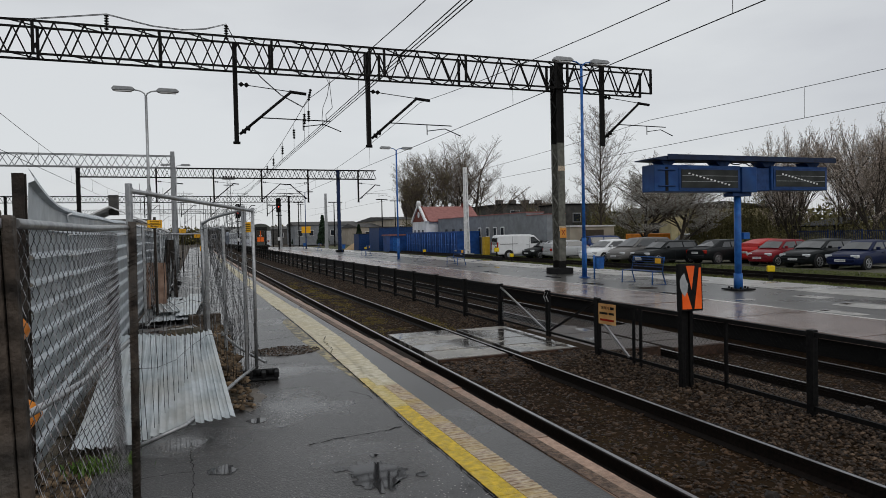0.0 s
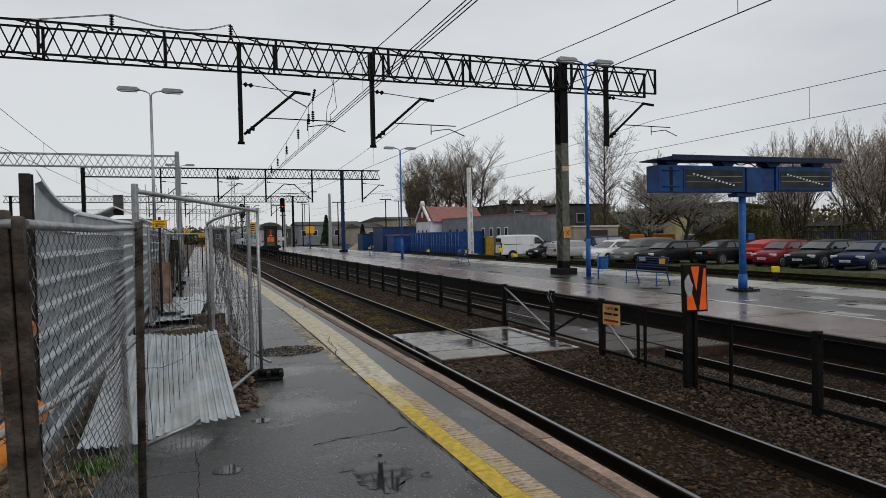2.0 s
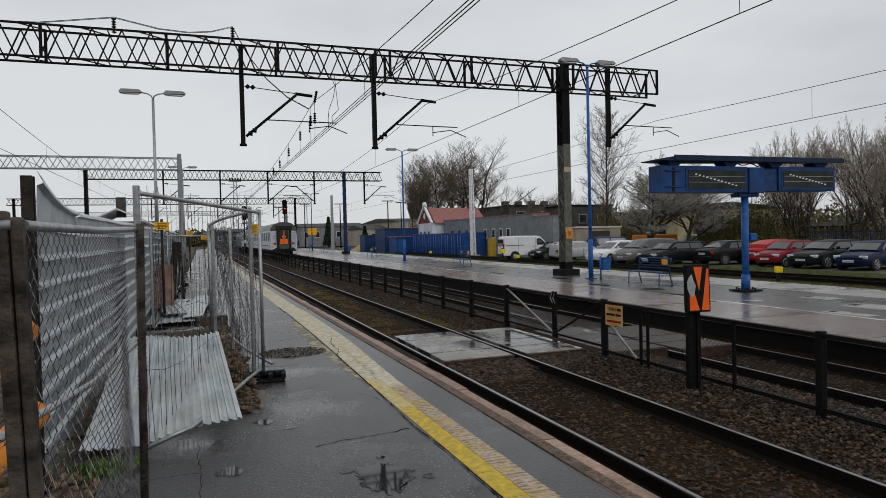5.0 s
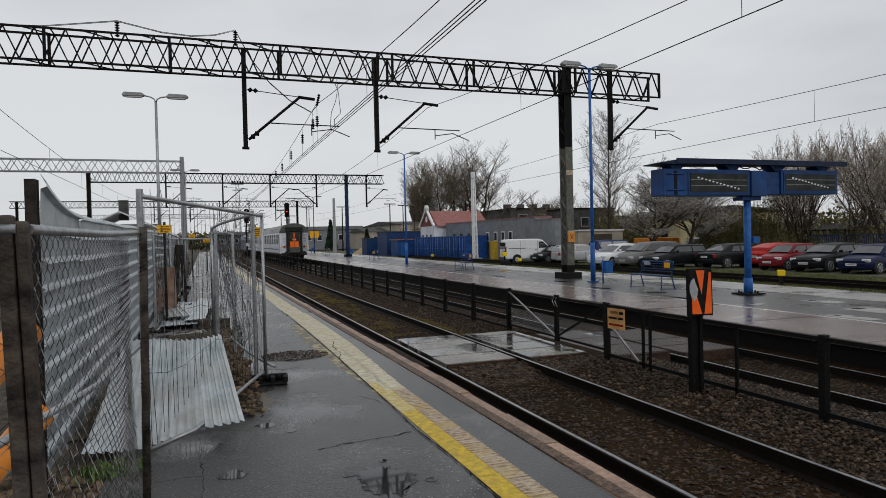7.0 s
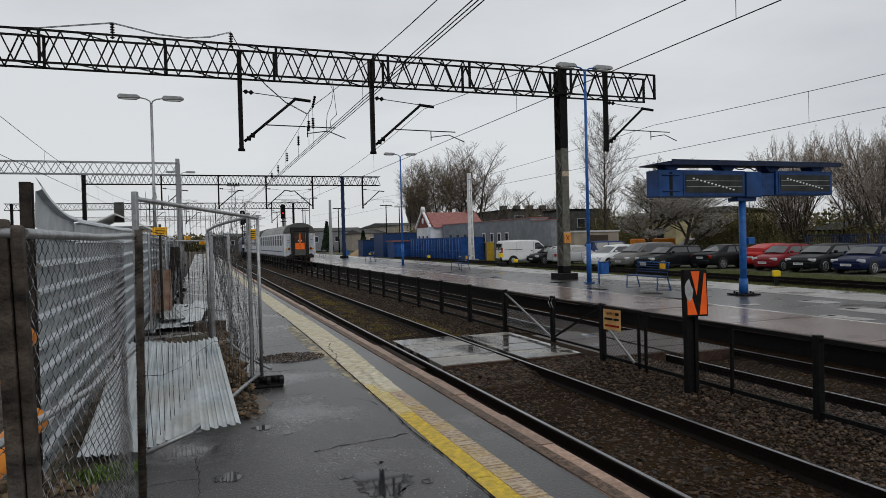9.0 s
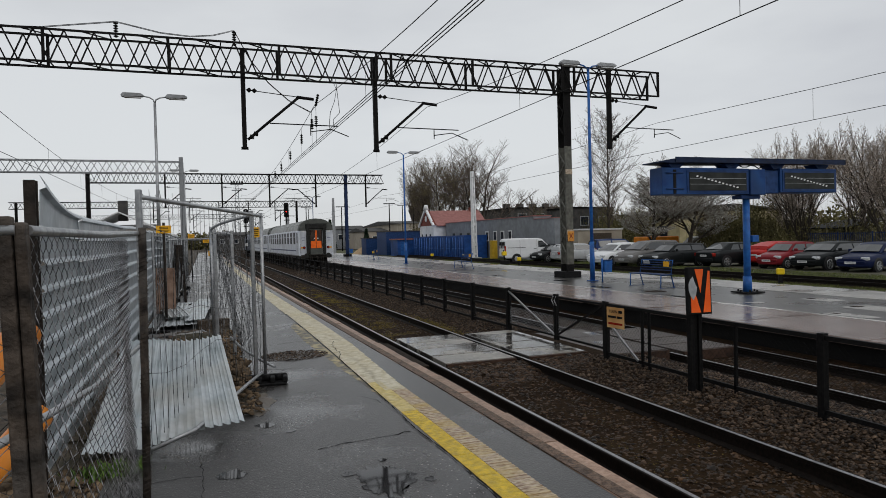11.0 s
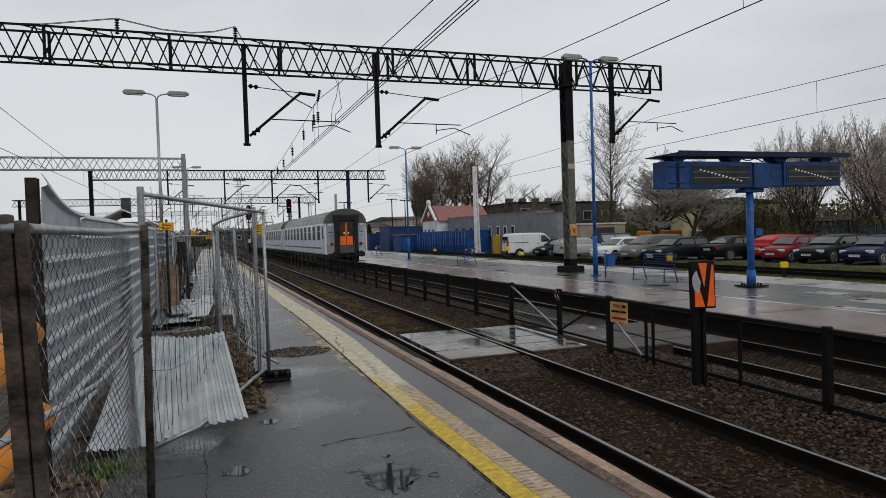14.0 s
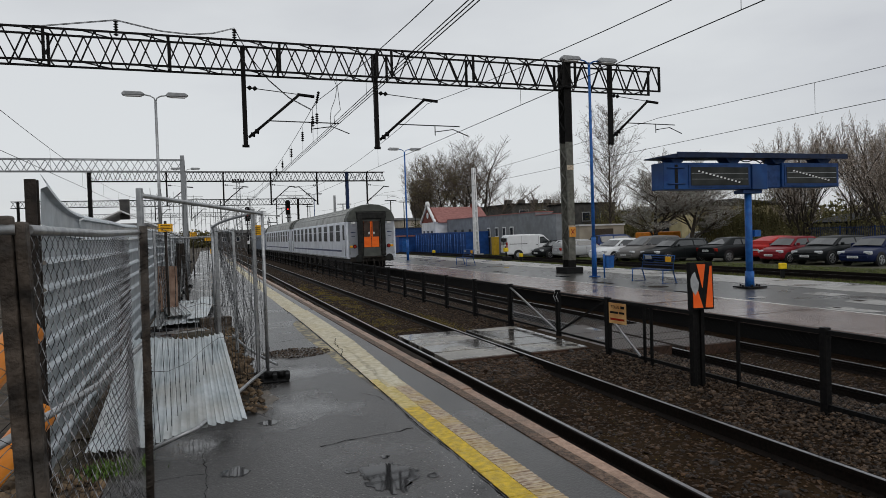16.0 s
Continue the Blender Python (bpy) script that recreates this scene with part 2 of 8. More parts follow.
M["black"] = mat("black_rubber", (0.006, 0.006, 0.0065), (0.014, 0.014, 0.0145), 30, 0.65, spec=0.12, bump=0.1)
M["paint_black"] = mat("black_fence_paint", (0.004, 0.004, 0.0045), (0.010, 0.0095, 0.009), 25, 0.6, 0.0, spec=0.1, bump=0.2)
M["white"] = mat("white_paint", (0.62, 0.63, 0.64), (0.78, 0.78, 0.78), 6, 0.5, stain=(0.45, 0.44, 0.42), stain_amt=0.4)


# ---- mesh helpers ----
def box(bm, x0, x1, y0, y1, z0, z1):
    v = [bm.verts.new(p) for p in ((x0, y0, z0), (x1, y0, z0), (x1, y1, z0), (x0, y1, z0), (x0, y0, z1), (x1, y0, z1), (x1, y1, z1), (x0, y1, z1))]
    for f in ((3, 2, 1, 0), (4, 5, 6, 7), (0, 1, 5, 4), (1, 2, 6, 5), (2, 3, 7, 6), (3, 0, 4, 7)):
        bm.faces.new([v[i] for i in f])
    return bm


def tube(bm, p0, p1, r0, r1=None, seg=8, cap=True):
    p0, p1 = Vector(p0), Vector(p1)
    r1 = r0 if r1 is None else r1
    q = (p1 - p0).to_track_quat("Z", "Y")
    rings = []
    for p, r in ((p0, r0), (p1, r1)):
        rings.append([bm.verts.new(p + q @ Vector((r * math.cos(a), r * math.sin(a), 0))) for a in (2 * math.pi * (i + 0.5) / seg for i in range(seg))])
    for i in range(seg):
        j = (i + 1) % seg
        f = bm.faces.new((rings[0][i], rings[0][j], rings[1][j], rings[1][i]))
        f.smooth = seg > 4
    if cap:
        bm.faces.new(rings[0][::-1])
        bm.faces.new(rings[1])
    return bm


def pipe(bm, pts, r, seg=6):
    """A bent round bar through the points."""
    pts = [Vector(p) for p in pts]
    prev = None
    for i, p in enumerate(pts):
        d = (pts[min(i + 1, len(pts) - 1)] - pts[max(i - 1, 0)]).normalized()
        q = d.to_track_quat("Z", "Y")
        ring = [bm.verts.new(p + q @ Vector((r * math.cos(2 * math.pi * k / seg), r * math.sin(2 * math.pi * k / seg), 0))) for k in range(seg)]
        if prev:
            for k in range(seg):
                f = bm.faces.new((prev[k], prev[(k + 1) % seg], ring[(k + 1) % seg], ring[k]))
                f.smooth = True
        else:
            bm.faces.new(ring[::-1])
        prev = ring
    bm.faces.new(prev)
    return bm


def angle_bar(bm, p0, p1, w=0.05, t=None):
    """A straight square bar between two points."""
    return tube(bm, p0, p1, w * 0.7071, seg=4)


def extrude_profile(bm, pts, axis, a, b):
    """A closed outline swept along an axis ('x': outline in y,z; 'y': outline in x,z; 'z': outline in x,y)."""
    def put(p, v):
        return {"x": (v, p[0], p[1]), "y": (p[0], v, p[1]), "z": (p[0], p[1], v)}[axis]
    lo = [bm.verts.new(put(p, a)) for p in pts]
    hi = [bm.verts.new(put(p, b)) for p in pts]
    n = len(pts)
    for i in range(n):
        bm.faces.new((lo[i], lo[(i + 1) % n], hi[(i + 1) % n], hi[i]))
    bm.faces.new(lo[::-1])
    bm.faces.new(hi)
    bmesh.ops.recalc_face_normals(bm, faces=bm.faces[:])
    return bm


def finish(name, bm, material):
    me = bpy.data.meshes.new(name)
    bm.to_mesh(me)
    bm.free()
    for m in material if isinstance(material, (list, tuple)) else (material,):
        me.materials.append(m)
    return me


def part(name, bm, material, parent, label="", bevel=0.0, at=None):
    ob = new(name, finish(name, bm, material))
    ob.parent = parent
    if at is not None:
        ob.matrix_basis = at
    if label:
        tagged(ob, label)
    if bevel:
        md = ob.modifiers.new("bevel", "BEVEL")
        md.width, md.segments, md.limit_method, md.angle_limit = bevel, 2, "ANGLE", radians(40)
    return ob


def thing(name, label, category, m=None, group="", kind=""):
    ob = new(name)
    ob.empty_display_size = 0.2
    if m is not None:
        ob.matrix_basis = m
    return tagged(ob, label, category, group, kind)


def solo(name, bm, material, label, category, m=None, group="", kind="", bevel=0.0):
    ob = part(name, bm, material, None, "", bevel, m)
    return tagged(ob, label, category, group, kind)


def structure(name, bm, material, label="", bevel=0.0, m=None):
    ob = part(name, bm, material, None, label, bevel, m)
    return tagged(ob, kind="structure")


def B():
    return bmesh.new()


RNG = random.Random(7)

# ---- ground, platforms and tracks ----
bm = B()
bmesh.ops.create_grid(bm, x_segments=60, y_segments=60, size=1500)
structure("ground", bm, M["earth"], "damp brown earth and gravel around the tracks", m=pose(0, 0, -0.62))
# trackbed under the two main tracks
bm = B()
box(bm, 2.62, 10.55, 200, 300, -0.6, -0.22)
structure("trackbed", bm, M["ballast"], "oily ballast bed under the tracks, darkened as shade between stones", m=pose(0, 0, 0))


def slab(name, x0, x1, y0, y1, z0, z1, material, label):
    return structure(name, box(B(), x0, x1, y0, y1, z0, z1), material, label)


def edge_x(y):
    """The near platform's edge draws back slowly from the rail."""
    return -0.011 * max(0.0, min(y, 32.0) - 7.5)


M["water"] = mat("puddle_water", (0.020, 0.020, 0.021), (0.030, 0.030, 0.031), 3, 0.04, spec=0.36)
platform_near = structure("platform_near", extrude_profile(B(), [(-0.75, -6), (2.56, -6), (2.56, 7.5), (2.56 + edge_x(32), 32), (2.56 + edge_x(32), 140), (-0.75, 140)], "z", -0.5, 0.296), M["asphalt"], "wet dark asphalt platform with puddles and cracks")
slab("verge_near", -60, -0.752, -6, 200, -0.5, 0.26, M["earth"], "muddy earth strip beside the platform")
M["paving"] = wet("wet_grey_block_paving", (0.046, 0.044, 0.041), (0.098, 0.093, 0.087), scale=22, rough=0.30, pud_scale=0.6, pud=(0.55, 0.76), bump=0.3, blocks=(0.4, 0.2))
M["worn_white"] = mat("worn_white_line_paint", (0.20, 0.185, 0.17), (0.66, 0.65, 0.62), 7, 0.4, bump=0.3, stain=(0.13, 0.115, 0.105), stain_amt=0.8, stain_scale=0.9, ramp=(0.30, 0.55))
M["mud"] = wet("wet_sandy_mud", (0.10, 0.082, 0.062), (0.19, 0.155, 0.12), puddle=(0.06, 0.055, 0.05), scale=30, rough=0.45, pud_scale=3, pud=(0.5, 0.62), bump=0.6)
M["slab_red"] = wet("wet_brown_red_platform_slab", (0.165, 0.120, 0.105), (0.265, 0.198, 0.176), puddle=(0.12, 0.088, 0.078), scale=18, rough=0.25, pud_scale=0.7, pud=(0.50, 0.76), bump=0.12)
M["slab_pale"] = wet("wet_pale_edge_slab", (0.34, 0.325, 0.305), (0.47, 0.455, 0.43), puddle=(0.22, 0.212, 0.20), scale=18, rough=0.34, pud_scale=0.5, pud=(0.52, 0.66))
platform_far = slab("platform_far", 10.75, 18.7, -8, 128, -0.6, 0.125, M["paving"], "wet grey block-paved island platform")
slab("strip_grass", 18.92, 60, -20, 140, -0.6, -0.104, M["grass"], "wet grass strip beside the siding")
slab("parking_ground", 26.2, 90, 12, 58, -0.5, -0.1, M["gravel"], "damp gravel parking ground")


def rail_mesh(y0, y1):
    bm = B()
    pr = [(-0.07, -0.17), (0.07, -0.17), (0.07, -0.155), (0.012, -0.13), (0.012, -0.045), (0.035, -0.035), (0.035, -0.008), (-0.035, -0.008), (-0.035, -0.035), (-0.012, -0.045), (-0.012, -0.13), (-0.07, -0.155)]
    extrude_profile(bm, pr, "y", y0, y1)
    return bm


def track(label, x, z, y0, y1, bend=0.0, sleepers=True, shine=True):
    """Two rails with polished heads and sleepers; past y = 37 the line swings by bend (metres per metre)."""
    t = thing("railway_track", label, "track", pose(x, 0, z), kind="structure")
    spans = [(y0, 37.0, 0.0), (37.0, y1, bend)] if bend else [(y0, y1, 0.0)]
    for a, b, k in spans:
        for dx in (-0.752, 0.752):
            at = Matrix.Translation((dx, a, 0)) @ Matrix.Rotation(k, 4, "Z")
            part("rail", rail_mesh(0, (b - a)), M["rail"], t, at=at)
            bm = box(B(), -0.033, 0.033, 0, b - a, -0.008, -0.001)
            part("rail_shoulder", bm, M["rail"], t, at=at)
            s_ = -1 if dx > 0 else 1
            bm = box(B(), s_ * 0.008 - 0.020, s_ * 0.008 + 0.020, 0, b - a, -0.004, 0.001)
            part("rail_head", bm, M["railtop"] if shine else M["rail"], t, "polished steel running surface" if shine else "", at=at)
    if sleepers:
        me = finish("sleeper", box(B(), -1.25, 1.25, -0.12, 0.12, -0.31, -0.175), M["sleeper"])
        y, i = y0 + 0.3, 0
        while y < min(y1, 70) and i < 120:
            o = new("sleeper", me)
            o.parent = t
            o.matrix_basis = pose(-max(0, y - 37) * bend, y, 0, RNG.uniform(-0.4, 0.4), 0, RNG.uniform(-0.6, 0.6))
            y += 0.62
            i += 1
    return t


track("rusty near track with polished rail heads in dark ballast", 4.285, 0.0, -5, 240)
track("second track with polished rail heads beside the island platform", 8.93, -0.194, -5, 240, bend=0.0085)
slab("siding_bed", 21.7, 24.3, -15, 78, -0.5, -0.088, M["ballast"], "dark ballast strip of the siding")
track("siding track half sunk in grass", 23.0, 0.07, -15, 78, shine=False)

# kerb of the near platform: single stones
me = finish("kerb_stone", extrude_profile(B(), [(0, -0.5), (0.25, -0.5), (0.25, 0.29), (0.235, 0.30), (0, 0.30)], "y", 0.006, 0.994), M["kerb"])
for i in range(-3, 70):
    o = new("kerb_stone", me)
    o.parent = platform_near
    o.matrix_basis = pose(2.563 + edge_x(-2.5 + i) + RNG.uniform(-0.004, 0.008), -3 + i, RNG.uniform(-0.004, 0.006), 0, RNG.uniform(-0.6, 0.6), RNG.uniform(-0.3, 0.3))
bm = B()
box(bm, 2.563 + edge_x(67), 2.81 + edge_x(67), 67, 140, -0.5, 0.30)
part("kerb", bm, M["kerb"], platform_near)

# yellow line: tiles with a painted inner part and a pale ribbed outer part
def strip_shift(y):
    """The tactile strip widens towards the far end and then narrows again."""
    return float(np.interp(y, (7.5, 11, 14, 32), (0.0, 0.13, 0.13, 0.0)))


def ribbed(w):
    bm = box(B(), 0.0, w, 0.003, 0.497, 0, 0.005)
    for k in range(8):
        box(bm, 0.0, w, 0.02 + k * 0.06, 0.05 + k * 0.06, 0.005, 0.010)
    return bm


me_y = finish("warning_tile", box(B(), 0, 0.170, 0.003, 0.497, 0.0, 0.006), M["yellow"])
me_p = finish("ribbed_tile", ribbed(0.178), M["pale_strip"])
me_f = finish("warning_tile", box(B(), 0, 0.190, 0.003, 0.497, 0.0, 0.006), M["yellow_faded"])
me_w = finish("warning_tile", ribbed(0.21), M["yellow_worn"])
me_q = finish("ribbed_tile", ribbed(0.25), M["yellow_worn"])
for i in range(-6, 140):
    y = -3 + i * 0.5
    d = strip_shift(y)
    o = new("warning_tile", me_y if y < 6.4 else (me_f if y < 7.9 else me_w))
    o.parent = platform_near
    o.matrix_basis = pose(1.85 + 0.25 * d + edge_x(min(y, 26)) * (y > 16) * 0.4, y, 0.294)
    o = new("ribbed_tile", me_p if y < 7.2 else me_q)
    o.parent = platform_near
    o.matrix_basis = pose((2.022 if y < 7.2 else 1.952) + d + edge_x(min(y, 26)) * (y > 16) * 0.4, y, 0.2948)

# traces of the older painted line beside the strip
rnd_ = random.Random(15)
bm = B()
prev = None
for k in range(110):
    y = 6.9 + k * 0.07
    xl = float(np.interp(y, (6.9, 8.0, 9.5, 12.0, 14.0, 14.6), (1.845, 1.79, 1.72, 1.63, 1.66, 1.80))) + rnd_.gauss(0, 0.006)
    q = (bm.verts.new((xl, y, 0.2978)), bm.verts.new((1.846, y, 0.2978)))
    if prev:
        bm.faces.new((prev[0], prev[1], q[1], q[0]))
    prev = q
part("paint_trace", bm, M["paint_trace"], platform_near, "flaking traces of an older yellow line")
part("mortar_strip", extrude_profile(B(), [(2.566, -6), (2.675, -6), (2.675, 7.5), (2.675 + edge_x(32), 32), (2.675 + edge_x(32), 70), (2.566 + edge_x(32), 70), (2.566 + edge_x(32), 32), (2.566, 7.5)], "z", 0.27, 0.3075), M["mortar"], platform_near, "crumbling brown mortar beside the kerb")

# smooth strip between the line and the kerb, and cracks in the asphalt
part("edge_strip", extrude_profile(B(), [(2.195, -6), (2.555, -6), (2.555, 7.5), (2.555 + edge_x(32), 32), (2.555 + edge_x(32), 140), (2.19, 140), (2.19, 32), (2.32, 12), (2.195, 7.5)], "z", 0.2, 0.299), M["asphalt_edge"], platform_near, "smooth wet asphalt strip")


def crack(pts, w=0.012, seed=1, rag=0.010, z=0.2985):
    """A ragged dark crack lying on the asphalt."""
    w *= 0.55
    rnd = random.Random(seed)
    bm = B()
    prev = None
    for (ax_, ay_), (bx_, by_) in zip(pts[:-1], pts[1:]):
        n = max(2, int(math.hypot(bx_ - ax_, by_ - ay_) / 0.06))
        for i in range(n):
            f = i / n
            x, y = ax_ + (bx_ - ax_) * f + rnd.gauss(0, rag), ay_ + (by_ - ay_) * f + rnd.gauss(0, rag)
            ww = w * rnd.uniform(0.25, 1.1)
            d = Vector((bx_ - ax_, by_ - ay_, 0)).normalized()
            q = (bm.verts.new((x - d.y * ww, y + d.x * ww, z)), bm.verts.new((x + d.y * ww, y - d.x * ww, z)))
            if prev:
                bm.faces.new((prev[0], prev[1], q[1], q[0]))
            prev = q
    return part("crack", bm, M["crack"], platform_near)


crack([(0.85, 5.62), (1.1, 5.72), (1.4, 5.73), (1.80, 5.82)], 0.016, 1)
crack([(1.835, 3.0), (1.833, 5.05), (1.80, 5.85), (1.83, 7.0), (1.84, 8.2), (1.86, 10.1), (1.87, 13.0), (1.83, 17.5)], 0.015, 2, 0.003, 0.3052)
crack([(1.86, 9.8), (1.95, 10.2), (1.98, 11.0), (2.10, 11.6)], 0.016, 12, 0.01, 0.3062)
crack([(0.6, 9.6), (0.9, 9.4), (1.3, 9.45)], 0.014, 13)
crack([(1.0, 11.6), (1.5, 11.8), (2.2, 11.7), (2.6, 11.9)], 0.016, 14, 0.012, 0.3062)
crack([(0.72, 7.75), (1.0, 7.85), (1.3, 7.82)], 0.006, 3)
crack([(1.6, 7.4), (1.72, 7.15), (1.78, 6.9)], 0.009, 4)
crack([(0.7, 12.6), (1.2, 12.9), (1.8, 12.6), (2.5, 12.9)], 0.010, 5)
crack([(0.6, 14.5), (1.0, 14.8), (1.3, 14.7)], 0.009, 6)
crack([(2.2, 12.2), (2.4, 12.3)], 0.02, 7)
crack([(0.5, 17.8), (1.2, 18.2), (2.3, 18.0)], 0.012, 8)
crack([(-0.5, 5.35), (-0.2, 5.38), (0.0, 5.36)], 0.008, 9)
crack([(-0.1, 3.9), (-0.05, 5.2), (-0.08, 6.2)], 0.007, 10)
rnd_ = random.Random(5)
bm = B()
ring = [bm.verts.new((1.28 + 0.58 * math.cos(a) * rnd_.uniform(0.7, 1.1), 10.45 + 0.50 * math.sin(a) * rnd_.uniform(0.6, 1.15), 0.2975)) for a in [6.2832 * k / 26 for k in range(26)]]
bm.faces.new(ring)
part("broken_patch", bm, wet("broken_asphalt", (0.014, 0.013, 0.012), (0.10, 0.09, 0.08), scale=28, rough=0.5, pud_scale=3, pud=(0.6, 0.7), bump=1.0), platform_near, "broken patch with loose grit")
bm = B()
rnd_ = random.Random(8)
bm.faces.new([bm.verts.new((0.50 + 0.24 * math.cos(a) * rnd_.uniform(0.6, 1.1), 7.75 + 0.75 * math.sin(a) * rnd_.uniform(0.7, 1.1), 0.2979)) for a in [6.2832 * k / 26 for k in range(26)]])
part("mud_smear", bm, M["mud"], platform_near, "pale brown mud washed from the heap")
for (px_, py_, r_, sd_) in ((1.22, 4.72, 0.22, 1), (0.15, 5.3, 0.12, 4), (0.52, 6.6, 0.10, 6), (0.98, 4.95, 0.06, 3), (1.52, 4.6, 0.05, 5), (1.30, 5.15, 0.04, 7), (0.72, 6.3, 0.05, 8)):
    rnd_ = random.Random(sd_)
    bm = B()
    wob = lambda a: rnd_.uniform(0.72, 1.04) + 0.08 * math.sin(3 * a + sd_) + 0.07 * math.sin(5 * a + 2 * sd_) + 0.04 * math.sin(13 * a + sd_)
    bm.faces.new([bm.verts.new((px_ + r_ * math.cos(a) * wob(a), py_ + r_ * (1.6 if sd_ == 1 else 1.0) * math.sin(a) * wob(a), 0.2992 if px_ < 2 else 0.3012)) for a in [6.2832 * k / 84 for k in range(84)]])
    part("puddle", bm, M["water"], platform_near, "shallow puddle")

# far platform: edge slabs, kerb wall, white line, back strip
me_e = finish("edge_slab", extrude_profile(B(), [(0, 0.0), (0.0, -0.10), (2.36, -0.10), (2.36, 0.015), (0.01, 0.015)], "y", 0.012, 2.988), M["slab_red"])
me_k = finish("back_slab", box(B(), 0, 2.2, 0.006, 1.494, -0.1, 0.01), M["slab_pale"])
for i in range(85):
    y = -2 + i * 1.5
    if i % 2 == 0:
        o = new("edge_slab", me_e)
        o.parent = platform_far
        o.matrix_basis = pose(10.53, y + 1.1, 0.125 + RNG.uniform(-0.004, 0.004), RNG.uniform(-0.2, 0.2), 0, 0)
    if i < 82:
        o = new("back_slab", me_k)
        o.parent = platform_far
        o.matrix_basis = pose(16.74, y, 0.125 + RNG.uniform(-0.004, 0.004))
bm = box(B(), 10.72, 10.749, -8, 128, -0.6, 0.02)
part("edge_wall", bm, M["paint_black"], platform_far, "near-black platform edge wall below the slabs")
bm = box(B(), 12.895, 13.035, -8, 128, 0.12, 0.131)
part("white_line", bm, M["worn_white"], platform_far, "worn white safety line")
bm = box(B(), 18.705, 18.9, -8, 128, -0.6, 0.11)
part("back_wall", bm, M["sleeper"], platform_far)
for (px_, py_, rx_, ry_, sd_) in ((13.5, 20.5, 0.2, 0.6, 4), (15.7, 33, 0.3, 1.0, 7), (13.3, 16.2, 0.15, 0.5, 11), (14.1, 24.5, 0.25, 0.7, 12), (13.6, 29.5, 0.2, 1.1, 13)):
    rnd_ = random.Random(sd_)
    bm = B()
    bm.faces.new([bm.verts.new((px_ + rx_ * math.cos(a) * rnd_.uniform(0.6, 1.1), py_ + ry_ * math.sin(a) * rnd_.uniform(0.6, 1.1), 0.1285)) for a in [6.2832 * k / 24 for k in range(24)]])
    part("puddle", bm, M["water"], platform_far, "shallow puddle on the paving")
for (px_, py_, rx_, ry_, sd_) in ((15.65, 13.3, 0.42, 0.60, 8), (14.9, 11.2, 0.55, 0.85, 9), (13.75, 13.7, 0.30, 0.22, 10), (13.35, 10.6, 0.28, 0.7, 14)):
    rnd_ = random.Random(sd_)
    bm = B()
    bm.faces.new([bm.verts.new((px_ + rx_ * max(-0.8, min(0.8, math.cos(a) * rnd_.uniform(0.9, 1.15))), py_ + ry_ * max(-0.8, min(0.8, math.sin(a) * rnd_.uniform(0.9, 1.15))), 0.1292)) for a in [6.2832 * k / 40 for k in range(40)]])
    part("concrete_patch", bm, M["slab_pale"], platform_far, "pale wet concrete patch in the paving")
    part("cover", box(B(), px_ - rx_ * 0.25, px_ + rx_ * 0.2, py_ + ry_ * 0.45, py_ + ry_ * 0.7, 0.12, 0.133), M["sleeper"], platform_far, "dark iron cover")
for (px_, py_) in ((13.9, 18.0),):
    part("manhole_cover", tube(B(), (px_, py_, 0.1), (px_, py_, 0.131), 0.33, seg=20), M["sleeper"], platform_far, "dark iron cover")


# ---- overhead line gantries ----
def truss(bm, x0, x1, z0, z1, y0, y1, step, bar):
    for y in (y0, y1):
        for z in (z0, z1):
            angle_bar(bm, (x0, y, z), (x1, y, z), bar * 1.5)
    n = max(1, round((x1 - x0) / step))
    for y in (y0, y1):
        for i in range(n):
            xa, xb = x0 + (x1 - x0) * i / n, x0 + (x1 - x0) * (i + 1) / n
            xm = (xa + xb) / 2
            lo, hi = (z0, z1) if y == y0 else (z1, z0)
            angle_bar(bm, (xa, y, lo), (xm, y, hi), bar)
            angle_bar(bm, (xm, y, hi), (xb, y, lo), bar)
    for i in range(n):
        xa, xb = x0 + (x1 - x0) * i / n, x0 + (x1 - x0) * (i + 1) / n
        for z in (z0, z1):
            angle_bar(bm, (xa, y0, z), (xb, y1, z) if i % 2 else (xa, y1, z), bar * 0.8)


def insulator(bm, p0, p1, r=0.05, n=5):
    p0, p1 = Vector(p0), Vector(p1)
    tube(bm, p0, p1, r * 0.3, seg=6)
    for i in range(n):
        a = p0.lerp(p1, (i + 0.15) / n)
        b = p0.lerp(p1, (i + 0.85) / n)
        tube(bm, a, a.lerp(b, 0.5), r * 0.45, r, seg=8)
        tube(bm, a.lerp(b, 0.5), b, r, r * 0.45, seg=8)
    return bm


